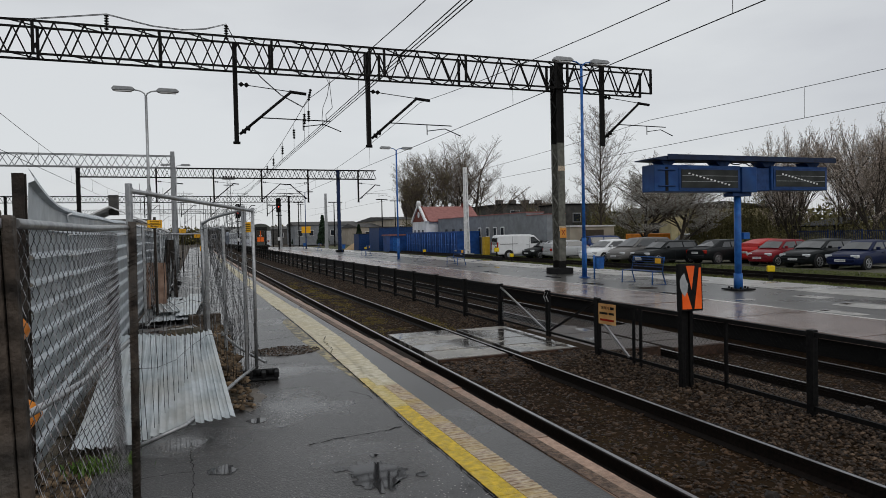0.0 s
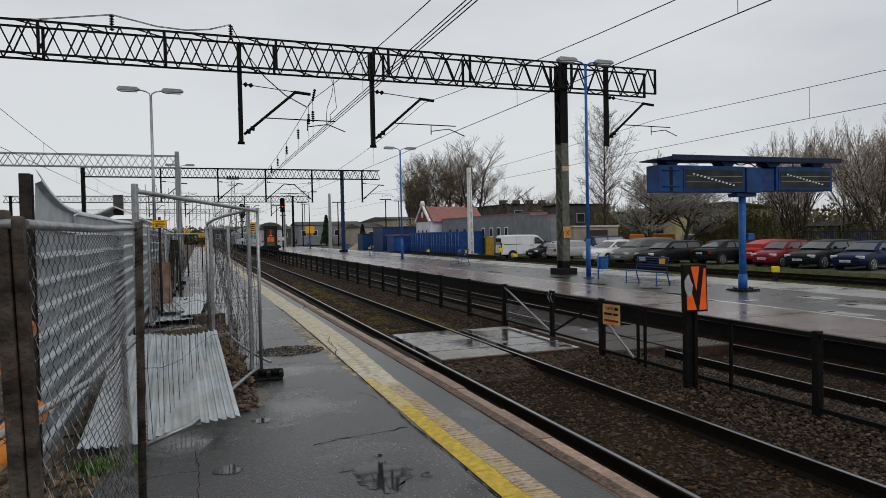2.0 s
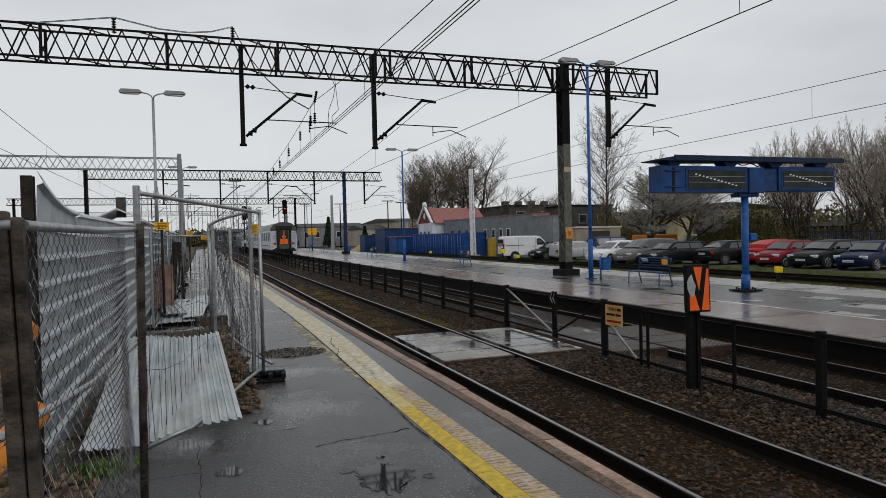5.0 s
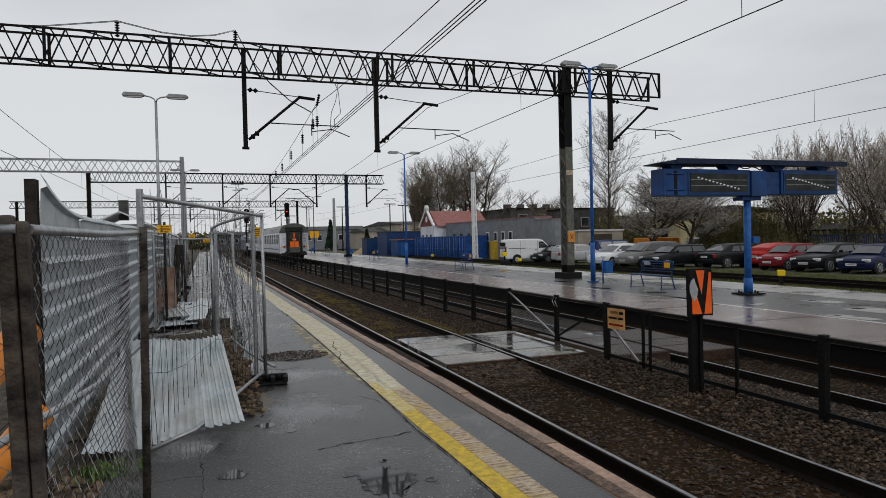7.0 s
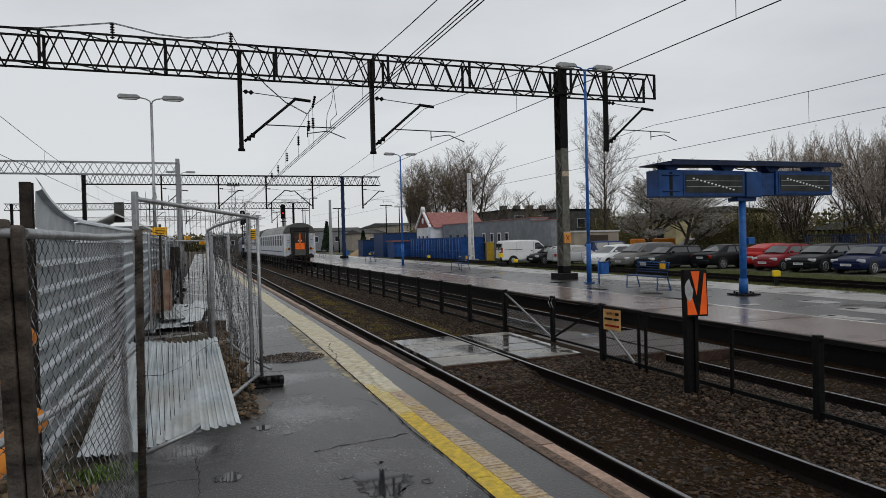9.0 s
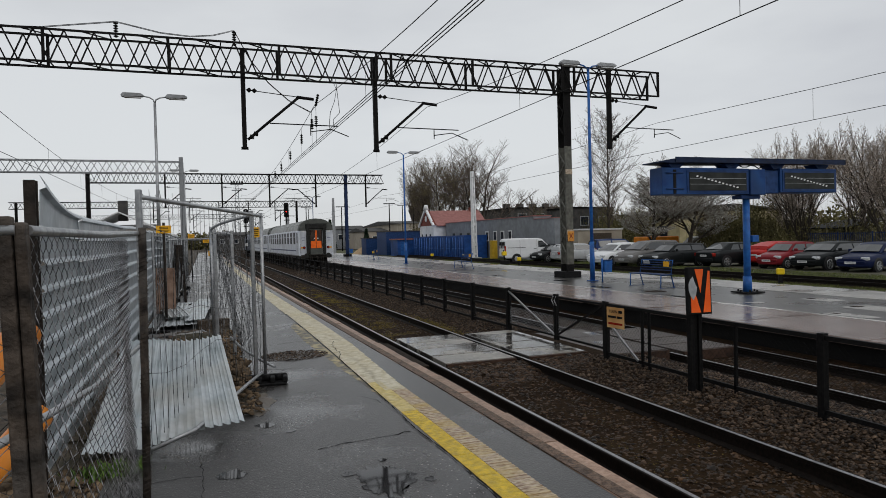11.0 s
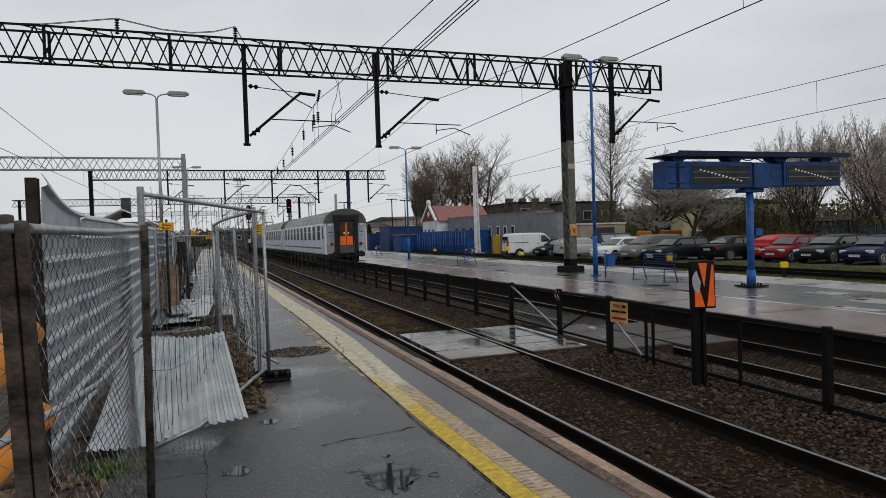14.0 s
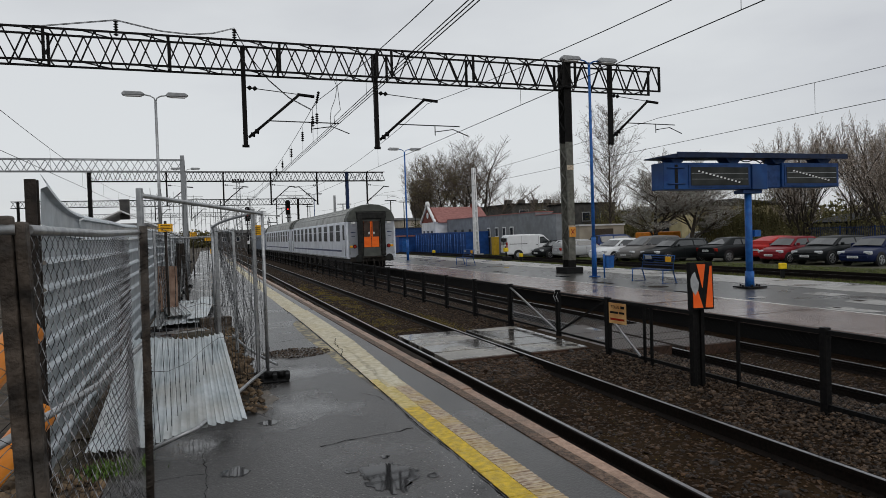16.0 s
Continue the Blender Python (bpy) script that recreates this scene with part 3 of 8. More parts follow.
def cantilever(parent, x, z, side=1, lo=5.65, ztop=9.4, reach=2.6, mt=None, arm_z=6.35):
    """A post hanging from the beam, with its stay and registration arm to one side."""
    mt = mt or M["gantry"]
    bm = box(B(), x - 0.08, x + 0.08, -0.10, 0.10, lo, ztop)
    box(bm, x - 0.13, x + 0.13, -0.03, 0.03, lo - 0.05, lo + 0.05)
    drop = part("drop_post", bm, mt, parent)
    s = side
    bm = B()
    tube(bm, (x + s * 0.12, 0, lo + 0.33), (x + s * 2.1, 0, lo + 2.05), 0.055)
    tube(bm, (x + s * 2.0, 0, lo + 2.03), (x + s * 2.65, 0, lo + 1.97), 0.06)
    part("stay_tube", bm, mt, drop)
    bm = B()
    tube(bm, (x + s * 0.1, 0, lo + 2.22), (x + s * 2.4, 0, lo + 2.0), 0.016)
    part("top_tie", bm, mt, drop)
    bm = B()
    tube(bm, (x + s * 0.95, 0, lo + 0.98), (x + s * 3.6, 0, lo + 0.95), 0.022)
    tube(bm, (x + s * 2.5, 0, lo + 0.95), (x + s * 2.5, 0, lo + 0.55), 0.02)
    pipe(bm, [(x + s * 2.5, 0, lo + 0.7), (x + s * 3.3, 0, lo + 0.82), (x + s * 4.0, 0, lo + 0.55)], 0.02)
    part("registration_arm", bm, mt, drop)
    part("insulator", insulator(B(), (x + s * 0.12, 0, lo + 2.22), (x + s * 0.5, 0, lo + 2.19), 0.10, 2), mt, drop, "dark ribbed insulator")
    part("insulator", insulator(B(), (x + s * 0.2, 0, lo + 0.38), (x + s * 0.5, 0, lo + 0.62), 0.12, 2), mt, drop, "dark ribbed insulator")
    return drop


def mast(parent, x, z0, z1, mt, w=0.165, foot=True, depth=0.30):
    """Two channels set one behind the other along the track, webs outward, with lacing on both sides."""
    for q in (-1, 1):
        web, lip, edge = q * depth, q * (depth - 0.025), q * (depth - 0.10)
        bm = extrude_profile(B(), [(x - w, web), (x + w, web), (x + w, edge), (x + w - 0.02, edge), (x + w - 0.02, lip), (x - w + 0.02, lip), (x - w + 0.02, edge), (x - w, edge)], "z", z0, z1)
        m = part("mast_channel", bm, mt, parent, "steel channel of the mast")
    bm = B()
    z, k = z0 + 0.5, 1
    d = depth - 0.06
    while z < z1 - 0.5:
        for p in (-1, 1):
            angle_bar(bm, (x + p * (w + 0.006), -k * d, z), (x + p * (w + 0.006), k * d, z + 0.5), 0.05)
        z += 0.5
        k = -k
    tagged(part("lacing", bm, mt, m), kind="stuff")
    if foot:
        part("mast_foot", box(B(), x - w - 0.26, x + w + 0.26, -depth - 0.18, depth + 0.18, z0 - 0.1, z0 + 0.26), M["black"], m, "dark concrete footing", bevel=0.02)
    return m


M["olive"] = mat("grey_olive_mast_paint", (0.085, 0.085, 0.072), (0.15, 0.148, 0.128), 6, 0.6, stain=(0.06, 0.05, 0.04), stain_amt=0.5, stain_scale=2)
M["navy_mast"] = mat("navy_mast_paint", (0.006, 0.016, 0.055), (0.011, 0.028, 0.085), 6, 0.55, bump=0.08)
M["notice_orange"] = mat("orange_warning_enamel", (0.55, 0.22, 0.04), (0.66, 0.30, 0.06), 6, 0.5)
M["tail_red"] = mat("dark_red_mark", (0.20, 0.02, 0.012), (0.28, 0.03, 0.02), 8, 0.5)
g = thing("overhead_gantry", "black steel lattice gantry with hanging catenary posts", "gantry", pose(0, 26.26, 0))
bm = B()
truss(bm, -14.0, 20.35, 8.42, 9.52, -0.4, 0.4, 0.92, 0.045)
for x in (-10.5, -4.9, -0.95, 2.95, 6.75, 7.35, 10.9, 15.2, 15.8, 20.3):
    for y in (-0.4, 0.4):
        angle_bar(bm, (x, y, 8.42), (x, y, 9.52), 0.09)
part("beam", bm, M["gantry"], g, "black lattice beam")
mast(g, 15.48, 0.72, 6.0, M["olive"], foot=False)
mast(g, 15.48, 0.14, 0.72, M["gantry"])
mast(g, 15.48, 6.0, 9.55, M["gantry"], foot=False)
for z, mt_ in ((4.75, "pale_strip"), (2.05, "pale_strip")):
    part("band", box(B(), 15.31, 15.65, -0.312, -0.302, z, z + 0.22), M[mt_], g, "pale painted band")
pw = part("warning_plate", box(B(), 15.34, 15.66, -0.33, -0.316, 1.75, 2.2), M["notice_orange"], g, "small orange warning plate")
for s_ in (-1, 1):
    part("mark", angle_bar(B(), (15.50 - s_ * 0.08, -0.336, 1.88), (15.50 + s_ * 0.08, -0.336, 2.10), 0.024), M["tail_red"], pw)
mast(g, -13.6, -0.3, 9.5, M["gantry"])
cantilever(g, 1.62, 0)
cantilever(g, 6.75, 0)
cantilever(g, 17.86, 0, lo=6.0, ztop=9.9, reach=3)
for x in (-2.68, 1.35):
    bm = insulator(B(), (x, 0, 9.5), (x, 0, 10.05), 0.09, 6)
    part("insulator", bm, M["gantry"], g, "dark ribbed post insulator")

g = thing("overhead_gantry", "distant black lattice gantry with a blue mast", "gantry", pose(0, 77.2, 0))
bm = B()
truss(bm, -11.1, 20.5, 8.68, 9.7, -0.4, 0.4, 0.92, 0.05)
part("beam", bm, M["gantry"], g)
mast(g, 16.0, 0.14, 9.7, M["navy_mast"], 0.17, depth=0.2)
mast(g, -11.0, -0.3, 9.7, M["gantry"])
for x in (-3.6, 2.2, 7.3):
    cantilever(g, x, 0, lo=6.05, ztop=9.7)
cantilever(g, 12.5, 0, side=-1, lo=6.0, ztop=9.7)
cantilever(g, 18.4, 0, lo=6.0, ztop=9.7)

g = thing("overhead_gantry", "pale grey lattice gantry over the outer tracks", "gantry", pose(0, 62, 0))
bm = B()
truss(bm, -40, -1.6, 8.22, 9.22, -0.4, 0.4, 1.15, 0.05)
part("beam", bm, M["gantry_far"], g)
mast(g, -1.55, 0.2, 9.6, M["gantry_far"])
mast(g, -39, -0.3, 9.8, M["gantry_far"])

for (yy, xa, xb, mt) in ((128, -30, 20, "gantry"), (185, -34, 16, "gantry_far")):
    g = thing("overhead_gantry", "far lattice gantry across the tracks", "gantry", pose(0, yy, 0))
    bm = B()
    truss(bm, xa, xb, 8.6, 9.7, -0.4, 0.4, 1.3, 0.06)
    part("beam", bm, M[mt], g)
    mast(g, xb - 3, 0.0, 9.7, M[mt], foot=False)
    mast(g, xa + 1, -0.3, 9.7, M[mt], foot=False)
    for x in (-8, -2, 3, 8.2, 13):
        cantilever(g, x, 0, lo=6.0, ztop=9.7, mt=M[mt])


# ---- catenary wires ----
bm = B()
for z_ in (0.0, 0.03):
    pipe(bm, [(-14, 26.0, 9.75 + z_), (-9, 26.1, 9.45 + z_), (-5, 26.1, 9.62 + z_), (-2.68, 26.26, 10.05 + z_), (-1.2, 26.2, 9.75 + z_), (-0.2, 26.2, 9.70 + z_), (0.6, 26.2, 9.80 + z_), (1.35, 26.26, 10.06 + z_), (1.9, 26.5, 9.1 + z_), (2.6, 26.8, 8.3 + z_), (3.4, 27.1, 7.7 + z_), (4.285, 27.3, 7.30 + z_)], 0.012, 4)
solo("feeder_cable", bm, M["gantry"], "sagging dark feeder cable over the gantry insulators", "cable")
for (y_, z_, top_) in ((25.9, 6.70, 7.33), (26.95, 6.77, 7.33), (29.95, 6.61, 7.05), (34.05, 6.40, 6.81), (38.1, 6.24, 6.60), (41.5, 6.16, 6.46)):
    bm = insulator(B(), (4.285, y_, z_ - 0.21), (4.285, y_, z_ + 0.21), 0.075, 5)
    tube(bm, (4.285, y_, z_ + 0.2), (4.285, y_, top_), 0.010, seg=4)
    tube(bm, (4.285, y_, z_ - 0.2), (4.285, y_ + 0.1, 5.87), 0.008, seg=4)
    solo("wire_insulator", bm, M["gantry"], "dark ribbed insulator hung in the overhead wires", "insulator", group="wire insulators")
bm = insulator(B(), (4.285, 25.3, 7.62), (4.285, 25.9, 7.30), 0.06, 5)
tube(bm, (4.285, 25.9, 7.30), (4.285, 27.3, 7.30), 0.012, seg=4)
solo("wire_insulator", bm, M["gantry"], "slanting strain insulator below the gantry arm", "insulator", group="wire insulators")
for k_, (x_, y_) in enumerate(((5.13, 22.35), (4.99, 23.07))):
    bm = pipe(B(), [(x_, 26.1, 8.42), (x_ - 0.06 + 0.12 * k_, 25.6, 7.9), (x_ - 0.16, 24.9, 7.3), (x_ - 0.30 - 0.2 * k_, 24.0, 6.7), (4.33, y_ + 0.3, 6.2), (4.285, y_, 5.88)], 0.011, 5)
    solo("feeder_cable", bm, M["gantry"], "thin feeder cable drooping from the beam to the contact wires", "cable")
def catenary(name, label, x, spans, zc=5.6, zm=7.3, sag=0.9, droppers=5, r=0.011, xs=0.0, double=False):
    t = thing(name, label, "overhead wire", pose(0, 0, 0))
    for (a, b) in spans:
        bm = B()
        pts = [(x + xs * y / 50, y, zm - sag * 4 * f * (1 - f)) for f in [i / 16 for i in range(17)] for y in [a + (b - a) * f]]
        pipe(bm, pts, r, 5)
        part("messenger_wire", bm, M["gantry"], t)
        bm = B()
        for dx in ((-0.09, 0.0, 0.09) if double else (0,)):
            tube(bm, (x + dx + xs * a / 50, a, zc), (x + dx + xs * b / 50, b, zc), r, seg=5)
        part("contact_wire", bm, M["gantry"], t)
        bm = B()
        for i in range(1, droppers + 1):
            f = i / (droppers + 1)
            y = a + (b - a) * f
            tube(bm, (x + xs * y / 50, y, zc), (x + xs * y / 50, y, zm - sag * 4 * f * (1 - f)), 0.006, seg=4)
        tagged(part("dropper", bm, M["gantry"], t), kind="stuff")
    return t


SP = [(-25, 26.2), (26.2, 77.2), (77.2, 128), (128, 185)]
catenary("catenary", "thin dark catenary wires over the near track", 4.285, SP, zc=5.87, zm=7.38, sag=1.05, double=True)
catenary("catenary", "thin dark catenary wires over the second track", 8.93, SP, zc=5.8, zm=7.5, sag=1.1)
catenary("catenary", "thin dark catenary wires over the siding", 20.5, SP[:3], zc=5.9, zm=7.25, sag=0.45)
catenary("catenary", "thin dark catenary wires over the outer track", -6.5, SP[:3], zc=5.45, zm=6.9, sag=0.6)


# ---- lamps on the platforms ----
def street_lamp(label, x, y, z0, h, steel, arm=0.75, rz=0.0, w=0.075):
    t = thing("street_lamp", label, "street lamp", pose(x, y, z0, 0, 0, rz), group="platform lamps")
    bm = B()
    tube(bm, (0, 0, 0), (0, 0, h - 0.25), w, w * 0.72, seg=12)
    tube(bm, (0, 0, 0.0), (0, 0, 1.6), w * 1.35, w * 1.3, seg=12)
    box(bm, -0.17, 0.17, -0.17, 0.17, 0, 0.03)
    p = part("pole", bm, steel, t)
    part("service_door", box(B(), -0.05, 0.05, -w * 1.5, -w * 1.2, 0.6, 1.0), steel, p)
    for s in (-1, 1):
        bm = pipe(B(), [(0, 0, h - 0.3), (s * 0.05, 0, h - 0.12), (s * 0.2, 0, h - 0.03), (s * arm * 0.7, 0, h + 0.03)], 0.03)
        part("arm", bm, steel, p)
        bm = B()
        x0, x1 = s * arm * 0.55, s * (arm + 0.55)
        lo, hi = min(x0, x1), max(x0, x1)
        extrude_profile(bm, [(lo, h + 0.02), (lo + 0.05, h - 0.05), (hi - 0.05, h - 0.05 + 0.03), (hi, h + 0.04), (hi - 0.12, h + 0.12), (lo + 0.1, h + 0.13)], "y", -0.13, 0.13)
        hd = part("lamp_head", bm, M["lamp_grey"], p, "grey lamp housing", bevel=0.02)
        part("diffuser", box(B(), lo + 0.14, hi - 0.12, -0.1, 0.1, h - 0.075, h - 0.045), M["white"], hd)
    return t


street_lamp("tall blue double-headed lamp on the island platform", 14.89, 23.3, 0.14, 8.75, M["blue_steel"])
street_lamp("tall blue double-headed lamp on the island platform", 14.68, 48.9, 0.14, 8.5, M["blue_steel"])
street_lamp("tall blue double-headed lamp on the island platform", 16.3, 104, 0.14, 8.8, M["blue_dark"])
street_lamp("grey double-headed lamp behind the zinc hoarding", -1.72, 30.5, 0.26, 8.05, M["galv"])
street_lamp("grey double-headed lamp behind the zinc hoarding", -1.4, 66, 0.26, 8.6, M["galv"])

# ---- the train ----
M["coach"] = mat("pale_grey_coach_paint", (0.62, 0.65, 0.71), (0.72, 0.75, 0.80), 2, 0.35, stain=(0.36, 0.37, 0.40), stain_amt=0.45, stain_scale=0.8, moving=True)
M["coach_roof"] = mat("grey_coach_roof", (0.31, 0.32, 0.31), (0.42, 0.43, 0.42), 2, 0.6, stain=(0.16, 0.155, 0.15), stain_scale=0.9, bump=0.1, moving=True)
M["gangway"] = mat("dark_gangway_rubber", (0.010, 0.0105, 0.010), (0.026, 0.026, 0.024), 5, 0.6, spec=0.15, moving=True)
M["coach_hood"] = mat("dark_grey_end_hood", (0.060, 0.065, 0.058), (0.10, 0.105, 0.094), 3, 0.6, stain=(0.05, 0.05, 0.048), stain_scale=1.5, moving=True)
M["stripe"] = mat("dark_blue_stripe", (0.02, 0.03, 0.10), (0.03, 0.045, 0.14), 4, 0.4, moving=True)
M["under"] = mat("dirty_underframe", (0.014, 0.012, 0.011), (0.040, 0.034, 0.028), 8, 0.75, bump=0.3, moving=True)
M["orange"] = mat("orange_end_door", (0.85, 0.13, 0.012), (0.95, 0.18, 0.02), 4, 0.45, moving=True)
M["win"] = mat("dark_window_glass", (0.012, 0.015, 0.019), (0.030, 0.035, 0.044), 0.8, 0.3, spec=0.04, moving=True)
M["door_glass"] = mat("dim_brownish_door_glass", (0.035, 0.024, 0.018), (0.075, 0.05, 0.04), 2.5, 0.12, spec=0.2, moving=True)
M["tail"] = mat("dark_red_lamp_glass", (0.20, 0.012, 0.008), (0.32, 0.02, 0.012), 8, 0.2, moving=True)
M["loco"] = mat("blue_grey_locomotive", (0.06, 0.08, 0.12), (0.12, 0.15, 0.20), 3, 0.45, moving=True)
M["seal"] = mat("white_window_seal", (0.55, 0.57, 0.62), (0.63, 0.65, 0.70), 3, 0.45, moving=True)


def coach_outline(inset=0.0):
    """Half-round roof over straight sides, in x and z above the rail."""
    w, pts = 1.41 - inset, []
    pts += [(-w, 1.05), (-w - 0.0, 1.5), (-w, 2.6), (-w + 0.06, 3.15)]
    for a in (20, 40, 60, 75, 90, 105, 120, 140, 160):
        r = radians(180 - a)
        pts.append((math.cos(r) * (w - 0.08), 3.2 + math.sin(r) * (0.85 - inset)))
    pts += [(w - 0.06, 3.15), (w, 2.6), (w, 1.5), (w, 1.05)]
    return pts


def loft(bm, rings, cap=True):
    vs = [[bm.verts.new(p) for p in r] for r in rings]
    n = len(vs[0])
    for a, b in zip(vs[:-1], vs[1:]):
        for i in range(n):
            f = bm.faces.new((a[i], a[(i + 1) % n], b[(i + 1) % n], b[i]))
    if cap:
        bm.faces.new(vs[0])
        bm.faces.new(vs[-1][::-1])
    bmesh.ops.recalc_face_normals(bm, faces=bm.faces[:])
    return bm


def wheelset(parent, x, y, r=0.46):
    bm = B()
    for s in (-1, 1):
        tube(bm, (s * 0.69, 0, 0), (s * 0.83, 0, 0), r, r, seg=20)
        tube(bm, (s * 0.67, 0, 0), (s * 0.69, 0, 0), r + 0.03, r + 0.03, seg=20)
        box(bm, s * 0.835 - 0.004, s * 0.835 + 0.004, -0.06, 0.06, -r * 0.9, r * 0.9)
    tube(bm, (-0.7, 0, 0), (0.7, 0, 0), 0.09, seg=10)
    return part("wheelset", bm, M["under"], parent, "dirty steel wheels on an axle", at=pose(x, y, r))


def bogie(parent, y):
    bm = B()
    for s in (-1, 1):
        extrude_profile(bm, [(y - 1.75, 0.55), (y - 1.5, 0.42), (y - 0.7, 0.36), (y + 0.7, 0.36), (y + 1.5, 0.42), (y + 1.75, 0.55), (y + 1.6, 0.72), (y, 0.62), (y - 1.6, 0.72)], "x", s * 1.0 - 0.06, s * 1.0 + 0.06)
        for dy in (-1.25, 1.25):
            box(bm, s * 1.07 - 0.06, s * 1.07 + 0.06, y + dy - 0.16, y + dy + 0.16, 0.32, 0.62)
            tube(bm, (s * 1.05, y + dy + 0.3, 0.55), (s * 1.05, y + dy + 0.3, 0.95), 0.09)
            tube(bm, (s * 1.05, y + dy - 0.3, 0.55), (s * 1.05, y + dy - 0.3, 0.95), 0.09)
        tube(bm, (s * 0.95, y - 0.2, 0.5), (s * 0.95, y - 0.2, 1.0), 0.15)
        tube(bm, (s * 0.95, y + 0.2, 0.5), (s * 0.95, y + 0.2, 1.0), 0.15)
    box(bm, -1.0, 1.0, y - 0.25, y + 0.25, 0.5, 0.9)
    return part("bogie", bm, M["under"], parent, "dark dirty bogie")


def coach_end(t, y, d):
    """The end wall at y, facing d (-1 towards the near end): recessed gangway with orange doors, lamps, buffers."""
    f = lambda a: y + d * a
    def bx(x0, x1, a, b, z0, z1):
        return box(B(), x0, x1, min(f(a), f(b)), max(f(a), f(b)), z0, z1)
    bm = bx(-1.385, 1.385, -0.35, 0.0, 1.05, 3.25)
    part("end_wall", bm, M["coach"], t, bevel=0.05)
    # hood of the roof end
    bm = B()
    extrude_profile(bm, [(-1.40, 3.12), (-1.37, 3.34), (-1.20, 3.70), (-0.86, 3.93), (-0.45, 4.06), (0, 4.10), (0.45, 4.06), (0.86, 3.93), (1.20, 3.70), (1.37, 3.34), (1.40, 3.12)], "y", min(f(-0.75), f(0.06)), max(f(-0.75), f(0.06)))
    part("roof_hood", bm, M["coach_hood"], t, "dark grey rounded roof end", bevel=0.04)
    # gangway
    bm = bx(-0.80, -0.54, 0.0, 0.17, 1.15, 3.55)
    for a in (bx(0.54, 0.80, 0.0, 0.17, 1.15, 3.55),):
        tmp = bpy.data.meshes.new("tmp")
        a.to_mesh(tmp)
        a.free()
        bm.from_mesh(tmp)
        bpy.data.meshes.remove(tmp)
    gw = part("gangway_bellows", bm, M["gangway"], t, "dark rubber gangway frame", bevel=0.04)
    part("gangway_top", bx(-0.86, 0.86, 0.0, 0.16, 3.24, 3.66), M["gangway"], gw, "dark rubber roll over the gangway", bevel=0.06)
    part("rain_strip", bx(-0.95, 0.95, 0.06, 0.13, 3.68, 3.74), M["coach_hood"], gw, "grey rain strip")
    part("threshold", bx(-0.56, 0.56, 0.0, 0.20, 1.08, 1.16), M["under"], gw)
    part("gangway_back", bx(-0.52, 0.52, -0.02, 0.01, 1.15, 3.32), M["under"], gw)
    for s in (-1, 1):
        x0, x1 = (-0.43, -0.02) if s < 0 else (0.02, 0.43)
        dr = part("end_door", bx(x0, x1, 0.01, 0.04, 1.66, 3.12), M["orange"], gw, "orange door leaf with a dark window")
        part("door_window", bx(x0 + (0.0 if s < 0 else 0.05), x1 - (0.05 if s < 0 else 0.0), 0.04, 0.05, 2.25, 3.12), M["door_glass"], dr)
        part("door_edge", bx(-0.035 if s < 0 else 0.012, -0.012 if s < 0 else 0.035, 0.05, 0.06, 2.27, 3.09), M["orange"], dr)
        part("door_sign", bx(s * 0.14 - 0.045, s * 0.14 + 0.045, 0.05, 0.056, 2.40, 2.52), M["white"], dr, "small white sign")
    part("gangway_plate", bx(-0.5, 0.5, 0.03, 0.16, 1.15, 1.64), M["coach_hood"], gw, "grey footplate folded up")
    for s in (-1, 1):
        bm = tube(B(), (s * 0.98, f(0.0), 1.72), (s * 0.98, f(0.06), 1.72), 0.11, seg=16)
        tl = part("tail_lamp", bm, M["black"], t, "round tail lamp")
        part("lens", tube(B(), (s * 0.98, f(0.06), 1.72), (s * 0.98, f(0.075), 1.72), 0.08, seg=16), M["tail"], tl)
        part("yellow_plate", bx(s * 1.17 - 0.10, s * 1.17 + 0.10, 0.0, 0.012, 1.66, 1.78), M["yellow_sign"], t, "small yellow plate")
        part("notice_plate", bx(s * 1.05 - 0.12, s * 1.05 + 0.12, 0.0, 0.012, 2.98, 3.18), M["white"], t, "small white notice plate")
        bars = bx(s * 1.05 - 0.14, s * 1.05 + 0.14, 0.0, 0.008, 2.50, 2.54)
        part("lettering", bars, M["stripe"], t)
        part("lettering", bx(s * 1.05 - 0.10, s * 1.05 + 0.10, 0.0, 0.008, 2.28, 2.31), M["stripe"], t)
        bm = tube(B(), (s * 0.875, f(0.0), 1.06), (s * 0.875, f(0.5), 1.06), 0.10, seg=12)
        bf = part("buffer", bm, M["under"], t, "black steel buffer")
        part("buffer_head", tube(B(), (s * 0.875, f(0.5), 1.06), (s * 0.875, f(0.56), 1.06), 0.20, 0.21, seg=16), M["gangway"], bf)
        bm = pipe(B(), [(s * 1.28, f(0.0), 1.3), (s * 1.28, f(0.12), 1.3), (s * 1.28, f(0.12), 2.0), (s * 1.28, f(0.0), 2.0)], 0.018)
        part("grab_rail", bm, M["galv"], t)
    bm = bx(-1.25, 1.25, -0.2, 0.02, 0.86, 1.12)
    tube(bm, (0, f(0), 0.98), (0, f(0.5), 0.92), 0.06)
    tube(bm, (0, f(0.45), 0.98), (0, f(0.42), 0.55), 0.05)
    for x in (-0.55, -0.35, 0.35, 0.55):
        pipe(bm, [(x, f(0.02), 0.95), (x, f(0.22), 0.7), (x * 0.9, f(0.2), 0.42), (x * 0.8, f(0.05), 0.4)], 0.028)
    part("headstock", bm, M["under"], t, "dark buffer beam with hoses and hook")


